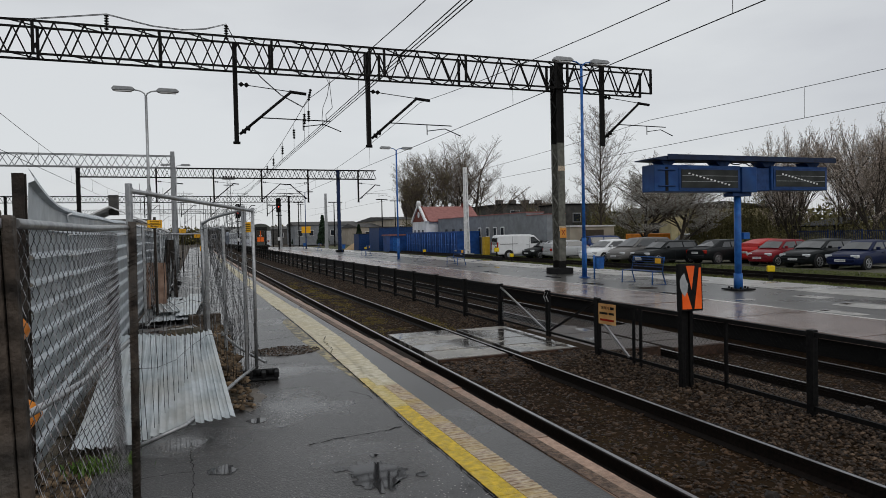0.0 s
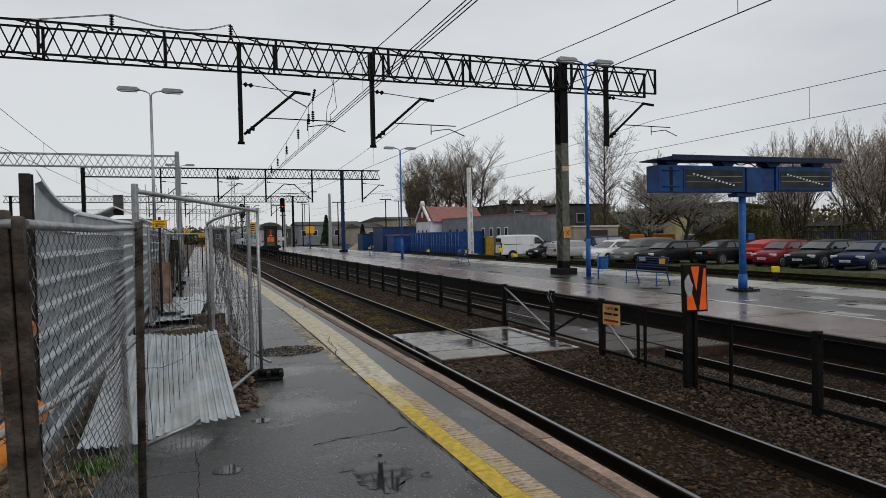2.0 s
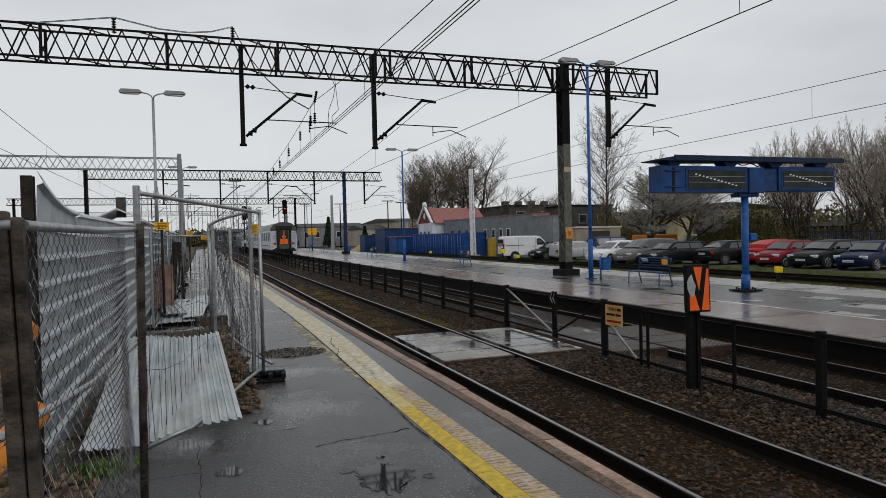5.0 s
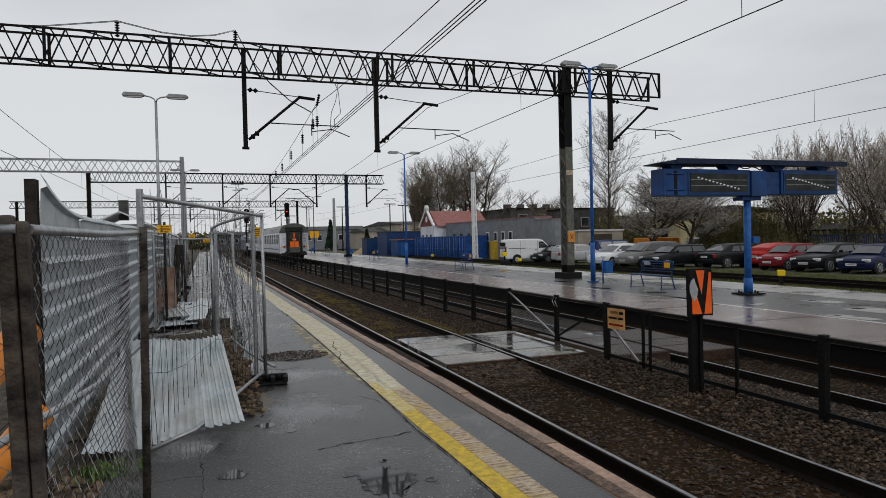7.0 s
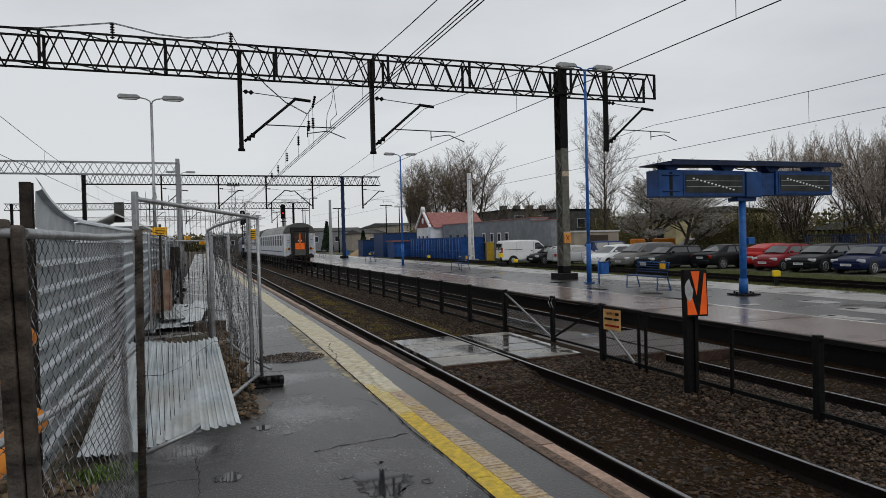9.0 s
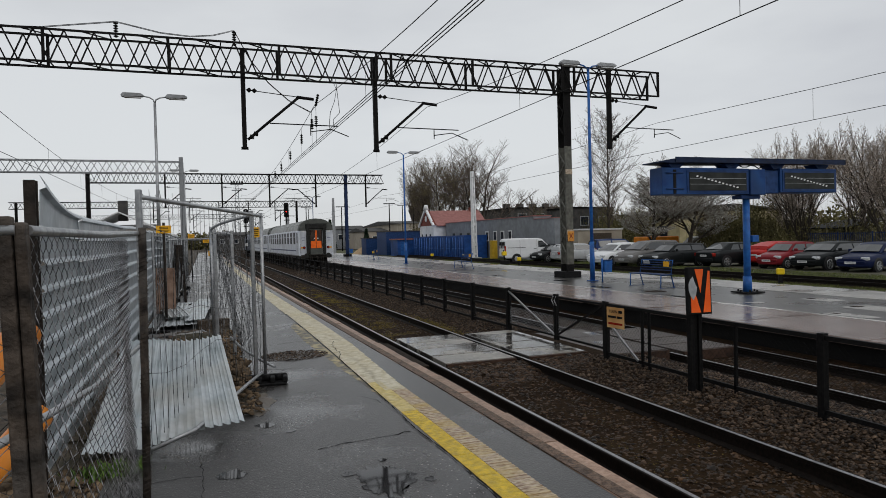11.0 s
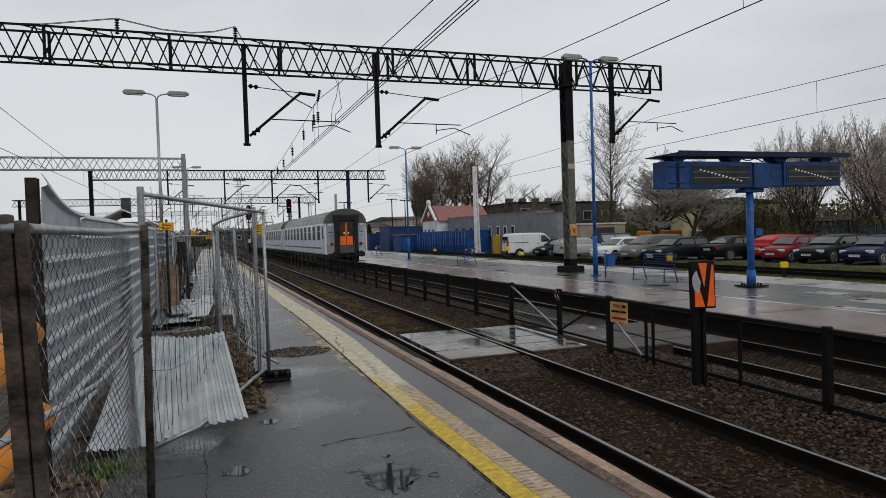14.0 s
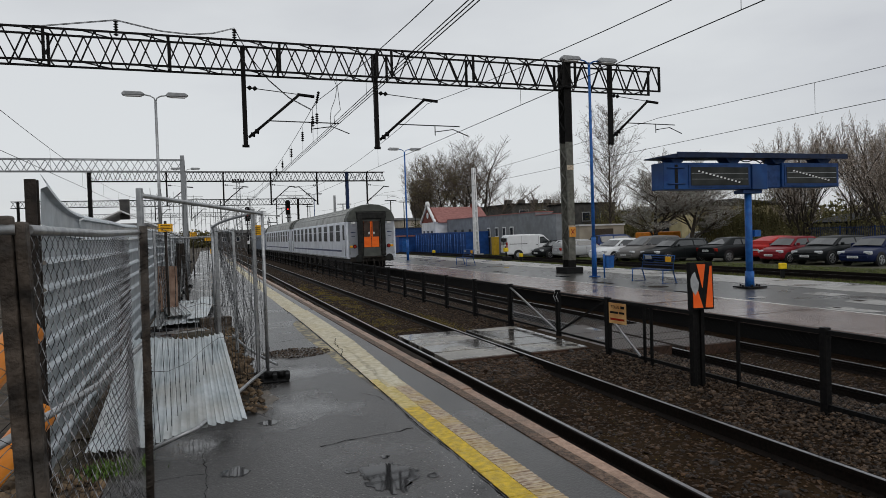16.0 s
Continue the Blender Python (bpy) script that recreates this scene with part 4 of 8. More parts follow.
def coach(label, n_windows=10, length=24.0):
    t = thing("passenger_coach", label, "railway coach", group="train")
    L = length
    bm = B()
    prof = coach_outline()
    loft(bm, [[(x, yy, z) for x, z in prof] for yy in (0.3, L - 0.3)])
    # roof faces take the roof paint
    for f in bm.faces:
        if f.calc_center_median().z > 3.18 and abs(f.normal.y) < 0.5:
            f.material_index = 1
            f.smooth = True
    body = part("body", bm, [M["coach"], M["coach_roof"]], t, "pale grey painted body with grey roof")
    for k in range(5):
        for s in (-1, 1):
            a = radians(28 + k * 13)
            x, z = s * math.cos(a) * 1.335, 3.2 + math.sin(a) * 0.853
            part("roof_rib", tube(B(), (x, 0.4, z), (x, L - 0.4, z), 0.016, seg=5), M["coach_roof"], body)
    for s in (-1, 1):
        x0, x1 = (1.40, 1.418) if s > 0 else (-1.418, -1.40)
        part("stripe", box(B(), x0, x1, 1.9, L - 1.9, 1.42, 1.52), M["stripe"], body, "thin dark blue stripe")
        part("sill_panel", box(B(), x0, x1, 0.35, L - 0.35, 1.06, 1.12), M["coach_roof"], body)
        for i in range(n_windows):
            yc = 2.75 + (L - 5.5) * i / (n_windows - 1)
            w = 0.60
            xa, xb = (1.385, 1.421) if s > 0 else (-1.421, -1.385)
            wn_ = part("window", box(B(), xa, xb, yc - w, yc + w, 1.98, 3.04), M["seal"], body, bevel=0.03)
            xa, xb = (1.39, 1.427) if s > 0 else (-1.427, -1.39)
            part("lower_pane", box(B(), xa, xb, yc - w + 0.05, yc + w - 0.05, 2.03, 2.60), M["win"], wn_)
            part("upper_pane", box(B(), xa, xb, yc - w + 0.05, yc + w - 0.05, 2.64, 2.99), M["win"], wn_)
        for yc in (1.15, L - 1.15):
            xa, xb = (1.38, 1.423) if s > 0 else (-1.423, -1.38)
            d = part("entrance_door", box(B(), xa, xb, yc - 0.42, yc + 0.42, 1.1, 3.08), M["coach"], body, bevel=0.02)
            xa, xb = (1.39, 1.428) if s > 0 else (-1.428, -1.39)
            part("door_window", box(B(), xa, xb, yc - 0.25, yc + 0.25, 2.1, 2.95), M["win"], d)
            part("handrail", tube(B(), (s * 1.45, yc - 0.5, 1.2), (s * 1.45, yc - 0.5, 2.3), 0.015), M["galv"], d)
            part("step", box(B(), min(s * 1.0, s * 1.38), max(s * 1.0, s * 1.38), yc - 0.4, yc + 0.4, 0.5, 0.54), M["under"], d)
    bm = box(B(), -1.25, 1.25, 0.4, L - 0.4, 0.86, 1.06)
    for k in range(6):
        yc = 6.4 + k * 2.2
        box(bm, -1.15, 1.15, yc - 0.7, yc + 0.6, 0.45, 0.86)
    part("underframe", bm, M["under"], t, "dark underframe with equipment boxes")
    for yc in (3.2, L - 3.2):
        bogie(t, yc)
        for dy in (-1.25, 1.25):
            wheelset(t, 0, yc + dy)
    coach_end(t, 0.3, -1)
    coach_end(t, L - 0.3, 1)
    return t


M["yellow_sign"] = mat("yellow_sign_enamel", (0.78, 0.37, 0.012), (0.88, 0.46, 0.02), 5, 0.4, stain=(0.55, 0.28, 0.03), stain_amt=0.3)
coach_a = coach("pale grey passenger coach with blue stripe and orange end door")
coach_b = copy_thing(coach_a, pose(0, 24.5, 0))
tagged(coach_b, "pale grey passenger coach coupled behind the end coach")


def locomotive():
    t = thing("locomotive", "dark blue-grey electric locomotive pushing the coaches", "locomotive", group="train")
    bm = B()
    prof = [(-1.45, 1.0), (-1.45, 2.7), (-1.3, 3.3), (-0.9, 3.6), (0.9, 3.6), (1.3, 3.3), (1.45, 2.7), (1.45, 1.0)]
    loft(bm, [[(x * 0.92, 0.5, 1.0 + (z - 1.0) * 0.92) for x, z in prof], [(x, 1.3, z) for x, z in prof], [(x, 14.7, z) for x, z in prof], [(x * 0.92, 15.5, 1.0 + (z - 1.0) * 0.92) for x, z in prof]])
    body = part("body", bm, M["loco"], t)
    for x in (-0.65, 0.65):
        part("windscreen", box(B(), x - 0.5, x + 0.5, 0.46, 0.75, 2.3, 2.95), M["win"], body, bevel=0.04)
    for s in (-1, 1):
        for yc in (2.2, 5, 8, 11, 13.8):
            part("side_window", box(B(), s * 1.44 - 0.02, s * 1.44 + 0.02, yc - 0.4, yc + 0.4, 2.2, 2.75), M["win"], body, bevel=0.03)
    for y0 in (3.5, 12.5):
        bm = B()
        for s in (-0.55, 0.55):
            tube(bm, (s, y0 - 0.5, 3.65), (s * 1.1, y0 + 0.75, 4.5), 0.035)
            tube(bm, (s * 1.1, y0 + 0.75, 4.5), (s * 0.8, y0, 5.35), 0.03)
            tube(bm, (s, y0 + 0.5, 3.65), (s * 1.1, y0 - 0.75, 4.5), 0.035)
            tube(bm, (s * 1.1, y0 - 0.75, 4.5), (s * 0.8, y0, 5.35), 0.03)
        tube(bm, (-0.6, y0 + 0.75, 4.5), (0.6, y0 + 0.75, 4.5), 0.03)
        tube(bm, (-0.6, y0 - 0.75, 4.5), (0.6, y0 - 0.75, 4.5), 0.03)
        pipe(bm, [(-1.0, y0, 5.2), (-0.8, y0, 5.4), (0.8, y0, 5.4), (1.0, y0, 5.2)], 0.035)
        part("pantograph", bm, M["gantry"], body, "raised folding pantograph")
    part("underframe", box(B(), -1.3, 1.3, 0.5, 15.5, 0.7, 1.0), M["under"], t)
    for yc in (3.6, 12.4):
        bogie(t, yc)
        for dy in (-1.25, 1.25):
            wheelset(t, 0, yc + dy)
    return t


loco = locomotive()


# ---- hoarding, mesh fences and sheets beside the near platform ----
def corrugated(fn, nu, nv, pitch_on_u=True, amp=0.018, pitch=0.22, length=1.0, flat=0.60):
    """A trapezoidal sheet; fn(u, v) gives the middle surface, ribs repeat along u (0..1 over length metres)."""
    bm = B()
    ribs = max(1, round(length / pitch))
    us = []
    for i in range(ribs):
        for a, h in ((0.0, 0.0), (flat, 0.0), (flat + 0.05, 1.0), (flat + 0.14, 0.85)):
            us.append(((i + a) / ribs, h))
    us.append((1.0, 0.0))
    grid = []
    for u, h in us:
        row = []
        for j in range(nv + 1):
            v = j / nv
            p, q, r = Vector(fn(u, v)), Vector(fn(min(1, u + 0.01), v)), Vector(fn(u, min(1, v + 0.01)))
            if u > 0.985:
                q, p2 = p, Vector(fn(u - 0.01, v))
                du = q - p2
            else:
                du = q - p
            dv = r - p if v < 0.985 else p - Vector(fn(u, v - 0.01))
            nrm = du.cross(dv).normalized()
            row.append(bm.verts.new(p + nrm * (h * amp)))
        grid.append(row)
    for a, b in zip(grid[:-1], grid[1:]):
        for j in range(nv):
            f = bm.faces.new((a[j], b[j], b[j + 1], a[j + 1]))
            f.smooth = False
    return bm


def sheet_part(name, bm, material, parent, label="", t=0.003):
    ob = part(name, bm, material, parent, label)
    md = ob.modifiers.new("thickness", "SOLIDIFY")
    md.thickness = t
    return ob


hoarding = thing("zinc_hoarding", "tall hoarding of ribbed zinc sheets on rusty posts", "hoarding", pose(0, 0, 0))
y = 5.78
k = 0
while y < 55:
    ln = 1.9 if k else 1.92
    top0, top1 = (2.62, 2.40) if k == 0 else (2.40 + RNG.uniform(-0.02, 0.03), 2.40 + RNG.uniform(-0.02, 0.03))
    lean = RNG.uniform(-0.008, 0.008)
    def wall_fn(u, v, y=y, ln=ln, a=top0, b=top1, lean=lean, k=k):
        zt = a + (b - a) * (1 - (1 - v) ** 2 if k == 0 else v)
        bow = 0.05 * (u ** 3) * (1 - v) ** 2 if k == 0 else 0.0
        if k == 0:
            lift = (zt - 2.40) * max(0.0, (u - 0.8) / 0.2) ** 2
            zt = 0.31 + 2.09 + (lift / u if u > 0 else 0.0)
        return (-1.2 + lean * (u - 0.4) + bow + 0.003 * (k % 2) + 0.002 * math.sin(5 * v + k), y + v * ln, 0.31 + (zt - 0.31) * u)
    sheet_part("zinc_sheet", corrugated(wall_fn, 0, 8 if k < 4 else 3, length=2.1, pitch=0.212, amp=-0.042, flat=0.74), M["corr"], hoarding,
               "ribbed zinc sheet curling at its upper corner" if k == 0 else "")
    y += 1.86
    k += 1
bm = box(B(), -1.18, -1.145, 5.50, 5.56, 0.2, 2.56)
box(bm, -1.20, -1.125, 5.48, 5.50, 0.2, 2.56)
box(bm, -1.20, -1.125, 5.56, 5.58, 0.2, 2.56)
part("post", bm, M["rust_post"], hoarding, "dark rusty steel post", bevel=0.004)
for i in range(12):
    part("post", box(B(), -1.36, -1.27, 9.4 + i * 3.75, 9.5 + i * 3.75, 0.2, 2.3), M["rust_post"], hoarding)


def chain_link(y0, y1, z0, z1, x_of, pitch=0.038, r=0.0014, seed=3):
    """Woven wire: zigzag strands hooked into one another."""
    bm = B()
    rnd = random.Random(seed)
    n = int((y1 - y0) / pitch)
    m = int((z1 - z0) / pitch)
    for i in range(n):
        ya = y0 + i * pitch
        pts = []
        for j in range(m + 1):
            z = z1 - j * (z1 - z0) / m
            yy = ya + (pitch * 0.52 if ((i + j) % 2) else -pitch * 0.52) * 1.0 + 0.003 * math.sin(j * 0.7 + i * 0.3)
            pts.append((x_of(yy, z) + (0.012 if j % 2 else -0.012) * (1 if i % 2 else -1), yy, z))
        for a, b in zip(pts[:-1], pts[1:]):
            tube(bm, a, b, r, seg=4, cap=False)
    return bm


M["old_post"] = mat("old_scaled_rust", (0.014, 0.011, 0.009), (0.085, 0.066, 0.052), 9, 0.75, 0.1, bump=1.0, bump_scale=26, stain=(0.11, 0.10, 0.09), stain_scale=5)
M["wire"] = mat("weathered_wire", (0.012, 0.012, 0.012), (0.30, 0.30, 0.31), 16, 0.45, 0.6, ramp=(0.42, 0.6))
fence = thing("chain_link_fence", "old chain-link fence of woven wire on rusted posts", "fence", pose(0, 0, 0))
sag = lambda yy, z: -0.50 + 0.022 * (yy - 2.4) + 0.03 * math.sin(2.1 * yy) * (1.5 - abs(z - 1.2)) + 0.02 * (1 - z)
part("woven_wire", chain_link(2.40, 4.92, 0.32, 2.115, sag), M["wire"], fence, "grey diamond wire mesh")
bm = box(B(), -0.055, -0.010, -0.03, 0.03, 0, 1.87)
box(bm, -0.006, 0.026, -0.025, 0.035, 0, 1.85)
part("post", bm, M["old_post"], fence, "heavy dark rusted post", bevel=0.008, at=pose(-0.485, 2.36, 0.3, 0, -1.7, 0))
bm = tube(B(), (0, 0, 0), (0, 0, 1.89), 0.027, seg=8)
for i in range(46):
    a = 0.04 * i
    pipe(bm, [(0.032 * math.cos(k + i), 0.032 * math.sin(k + i), a + k * 0.012) for k in range(6)], 0.0022, 4)
part("post", bm, M["old_post"], fence, "rusty post wound with wire ends", at=pose(-0.415, 4.95, 0.3, 0, 0.8, 0))
part("top_tube", pipe(B(), [(-0.52, 2.4, 2.125), (-0.47, 3.6, 2.125), (-0.42, 4.95, 2.15)], 0.017, 8), M["galv"], fence, "bent galvanised top tube")
for z in (1.25, 0.75):
    part("tension_wire", pipe(B(), [(sag(yy, z) + 0.004, yy, z + 0.02 * math.sin(yy * 3)) for yy in (2.4, 2.6, 3.2, 3.8, 4.4, 4.9)], 0.002, 4), M["wire"], fence)

bm = chain_link(0.0, 1.1, 0.32, 2.11, lambda yy, z: 0.006 * math.sin(9 * yy + z))
part("woven_wire", bm, M["wire"], fence, "grey diamond wire mesh", at=Matrix.Translation((-0.56, 2.34, 0)) @ pose(0, 0, 0, 0, 0, 96))
part("top_tube", tube(B(), (-0.54, 2.34, 2.125), (-1.65, 2.22, 2.14), 0.017, seg=8), M["galv"], fence)
solo("loose_pipe", pipe(B(), [(-0.86, 3.0, 1.26), (-0.64, 4.5, 1.22), (-0.52, 6.4, 1.21)], 0.02, 8), M["galv"], "galvanised tube hanging behind the fence", "pipe")


def mesh_panel(label, p0, p1, z0, z1a, z1b, wires=28, bend=0.05, seed=1, low0=None, low1=None, lean=0.0, rails=(0.45, 0.75), r=0.0028, poke=0.09, bow=0.0, sagged=None):
    """A temporary site fence panel: round frame, bent vertical wires and two cross wires."""
    rnd = random.Random(seed)
    t = thing("site_fence_panel", label, "fence panel", pose(p0[0], p0[1], z0), group="site fence panels")
    d = Vector((p1[0] - p0[0], p1[1] - p0[1], 0))
    side = Vector((-d.y, d.x, 0)).normalized()
    ha, hb = z1a - z0, z1b - z0
    part("upright", box(B(), -0.022, 0.022, -0.022, 0.022, 0, ha + 0.06), M["galv"], t, bevel=0.006, at=pose(0, 0, 0, 0, 0, math.degrees(math.atan2(d.y, d.x))))
    m = Matrix.Translation(d) @ pose(0, 0, 0, 0, 0, math.degrees(math.atan2(d.y, d.x)))
    part("upright", tube(B(), (0, 0, 0), (0, 0, hb + 0.04), 0.022, seg=10), M["galv"], t, at=m)
    top = lambda f: d * f + Vector((0, 0, ha + (hb - ha) * f)) + side * bow * math.sin(math.pi * f)
    part("top_tube", pipe(B(), [top(i / 8) for i in range(9)], 0.020, 8), M["galv"], t)
    l0, l1 = low0 if low0 is not None else 0.08, low1 if low1 is not None else 0.08
    low = lambda f: d * f + Vector((0, 0, l0 + (l1 - l0) * f)) + side * (bow * 0.6 * math.sin(math.pi * f) - lean)
    part("bottom_tube", pipe(B(), sagged or [low(i / 6) for i in range(7)], 0.020, 8), M["galv"], t)
    bm = B()
    for i in range(1, wires):
        f = i / wires + rnd.uniform(-0.2, 0.2) / wires
        a, b = low(f), top(f)
        s1, s2 = rnd.uniform(-bend, bend), rnd.uniform(-bend, bend)
        dd = d.normalized()
        up = Vector((0, 0, rnd.uniform(0.2, 1.0) * poke))
        pipe(bm, [a, a.lerp(b, 0.3) + dd * s1 + side * s2, a.lerp(b, 0.65) + dd * s2 - side * s1, b, b + up + dd * s1], r, 4)
    w = part("wire_infill", bm, M["wire"], t, "bent thin vertical wires")
    tagged(w, kind="stuff")
    for h in rails:
        part("cross_wire", pipe(B(), [low(i / 8).lerp(top(i / 8), h + 0.03 * math.sin(i * 1.3 + h * 9)) for i in range(9)], r, 4), M["wire"], t)
    return t


mesh_panel("galvanised site fence panel with bent wires and sagging frame", (-0.49, 6.0), (0.70, 8.7), 0.32, 2.47, 2.40, 30, low0=0.02, low1=0.10, seed=4, rails=(0.3, 0.5, 0.86), bend=0.035,
           sagged=[(0.0, -0.03, 0.04), (0.377, 0.0, 0.171), (0.535, 0.55, 0.149), (0.723, 1.2, 0.139), (0.938, 1.9, 0.137), (1.15, 2.62, 0.11)])
mesh_panel("galvanised site fence panel leaning askew behind another", (0.60, 8.9), (0.12, 10.6), 0.32, 2.42, 2.28, 16, low0=0.1, low1=0.3, seed=5, lean=0.25, bow=0.1, bend=0.06)
mesh_panel("galvanised site fence panel leaning askew behind another", (0.42, 10.7), (0.14, 13.6), 0.32, 2.2, 2.25, 20, seed=6, lean=-0.2, bow=-0.12, bend=0.07)
mesh_panel("galvanised site fence panel set along the platform", (0.16, 10.0), (0.50, 12.6), 0.32, 2.2, 2.25, 20, seed=16, lean=0.35, bow=0.12, bend=0.07)
yy = 13.8
for i in range(7):
    xx = -0.9 + 0.02 * i
    mesh_panel("galvanised site fence panel in front of the hoarding", (xx, yy), (xx + RNG.uniform(-0.05, 0.1), yy + 3.4), 0.3, 2.25, 2.25, 22, seed=20 + i, r=0.004)
    yy += 3.5
mesh_panel("galvanised site fence panel set across the platform", (-0.95, 19.2), (0.25, 19.6), 0.3, 2.2, 2.2, 14, seed=40, r=0.004)


def foot_block(label, x, y, z, rz, s=1.0):
    t = thing("fence_foot", label, "fence foot", pose(x, y, z, 0, 0, rz), group="fence feet")
    bm = box(B(), -0.24 * s, 0.24 * s, -0.11, 0.11, 0, 0.03)
    for xa in (-0.24, -0.08, 0.06, 0.2):
        box(bm, xa * s, (xa + 0.05) * s, -0.11, 0.11, 0.03, 0.10)
    box(bm, -0.24 * s, 0.24 * s, 0.05, 0.11, 0.03, 0.11)
    part("base", bm, M["black"], t, "recycled black rubber base with hollows", bevel=0.012)
    for xa in (-0.11, 0.03, 0.15):
        part("socket", tube(B(), (xa * s, -0.02, 0.06), (xa * s, -0.02, 0.125), 0.03, seg=10), M["black"], t)
    return t


foot_block("black rubber fence foot on the wet platform", 0.67, 8.50, 0.3, -6, 1.12)
for (x, y, rz) in ((-0.95, 13.8, 12), (-0.75, 17.3, -8), (-1.0, 21.9, 5), (-0.82, 24.6, 0), (-0.4, 19.4, 80), (-0.8, 27.8, 3)):
    foot_block("black rubber fence foot beside the hoarding", x, y, 0.3, rz, 1.2)


def notice(label, x, y, z, w, h, rz=0, bars=4):
    t = thing("notice_plate", label, "sign", pose(x, y, z, 0, 0, rz), group="yellow notices")
    p = part("plate", box(B(), -w / 2, w / 2, -0.004, 0.004, -h / 2, h / 2), M["yellow_sign"], t, bevel=0.004)
    for i in range(bars):
        zz = h * (0.36 - 0.72 * i / max(1, bars - 1)) * 0.8
        ww = w * RNG.uniform(0.26, 0.40)
        part("lettering", box(B(), -ww, ww, -0.007, -0.0045, zz - h * 0.035, zz + h * 0.035), M["paint_black"], p)
    return t


notice("yellow warning notice wired to a site fence", -0.79, 15.6, 2.40, 0.30, 0.17)
solo("notice_post", tube(B(), (0, 0, 0), (0, 0, 2.25), 0.03), M["rust_post"], "thin rusty post carrying a notice", "post", pose(-0.79, 15.64, 0.3))
notice("yellow warning notice wired to a site fence", -0.50, 33.8, 2.42, 0.30, 0.23)
for (px_, py_) in ((-0.50, 33.84), (0.22, 44.84)):
    solo("notice_post", tube(B(), (0, 0, 0), (0, 0, 2.2), 0.03), M["rust_post"], "thin rusty post carrying a notice", "post", pose(px_, py_, 0.29))
notice("yellow warning notice on a far fence", 0.22, 44.8, 2.26, 0.40, 0.27)
notice("yellow warning notice near the ground", 0.46, 44.8, 1.43, 0.26, 0.32)
notice("upright yellow notice on a fence post", 0.66, 9.05, 2.20, 0.095, 0.135)
solo("notice_post", tube(B(), (0, 0, 0), (0, 0, 2.2), 0.03), M["galv"], "thin grey post carrying a notice", "post", pose(0.46, 44.86, 0.3))
solo("notice_post", tube(B(), (0, 0, 0), (0, 0, 2.2), 0.03), M["galv"], "thin grey post carrying a notice", "post", pose(0.22, 44.86, 0.3))


M["ply"] = mat("weathered_brown_board", (0.14, 0.085, 0.06), (0.24, 0.16, 0.12), 6, 0.8, bump=0.3, stain=(0.09, 0.06, 0.045), stain_scale=2)
solo("wooden_board", box(B(), -0.25, 0.25, -0.01, 0.01, 0, 1.1), M["ply"], "weathered brown board leaning on the site fence", "board", pose(-0.86, 17.2, 0.42, -8, 3, 30))
for (x_, y_, a_) in ((-0.75, 19.0, 4), (-0.55, 21.5, -3), (-0.95, 22.5, 5)):
    solo("old_post", box(B(), -0.05, 0.05, -0.05, 0.05, 0, 1.75), M["rust_post"], "dark leaning post in a rubber foot", "post", pose(x_, y_, 0.3, 2, a_, 10), group="old posts", bevel=0.006)

# sagging zinc sheet leaning on the debris, and others lying flat
def drape(u, v):
    # u across, v from the lifted top edge to the bottom edge
    x = (-0.82 + 0.97 * u) * (1 - v) + (-1.0 + 1.30 * u) * v
    y = 7.6 - 1.45 * v + 0.10 * math.sin(math.pi * v)
    edge = 0.22 * max(0, u - 0.40) * v * v
    z = 1.05 - 0.70 * v - 0.05 * math.sin(math.pi * v) * (1 - u) + 0.02 * math.sin(u * 7 + v * 3) + edge
    return (x, y, z)


t = thing("loose_zinc_sheet", "pale crumpled zinc sheet propped over a hole", "metal sheet", pose(0, 0, 0), group="loose sheets")
sheet_part("sheet", corrugated(drape, 0, 14, length=1.3, pitch=0.072, amp=-0.026, flat=0.40), M["corr_white"], t)
for i, (x, y, rz, w, ln, z) in enumerate(((-0.62, 14.85, -1, 1.0, 5.4, 0.36), (-0.22, 15.1, -3, 0.42, 5.2, 0.43), (-0.55, 15.6, 7, 0.5, 3.4, 0.47))):
    fn = lambda u, v, w=w, ln=ln: ((u - 0.5) * w, v * ln, 0.03 * math.sin(3 * v + u))
    t = thing("loose_zinc_sheet", "flat zinc sheet lying on the platform", "metal sheet", pose(x, y, z, 0.6, 0, rz), group="loose sheets")
    sheet_part("sheet", corrugated(fn, 0, 6, length=w, pitch=0.12, amp=0.02), M["corr_white"], t)
M["timber"] = mat("wet_dark_timber", (0.035, 0.028, 0.022), (0.10, 0.075, 0.055), 6, 0.7, bump=0.5, bump_scale=30, stretch=(1, 6, 6))
for (x, y, z, l, rz, h) in ((0.16, 14.5, 0.36, 0.62, 8, 0.20), (-0.35, 13.1, 0.36, 1.3, -3, 0.12), (0.05, 12.6, 0.34, 0.8, 35, 0.1), (-0.75, 7.75, 0.38, 1.0, 84, 0.14), (-0.35, 7.9, 0.95, 1.1, 2, 0.06)):
    solo("timber_beam", box(B(), -l / 2, l / 2, -0.09, 0.09, -0.0, h), M["timber"], "dark wet timber beam on the debris", "timber", pose(x, y, z - 0.06, 0, 0, rz), group="timber beams", bevel=0.01)

solo("plywood_sheet", box(B(), -0.48, 0.48, -0.5, 0.5, 0, 0.03), wet("wet_grey_board", (0.07, 0.066, 0.06), (0.15, 0.14, 0.128), scale=12, rough=0.35, pud_scale=2), "wet grey board lying over the hole", "board", pose(-0.52, 12.5, 0.44, 0, 0, 3), bevel=0.004)
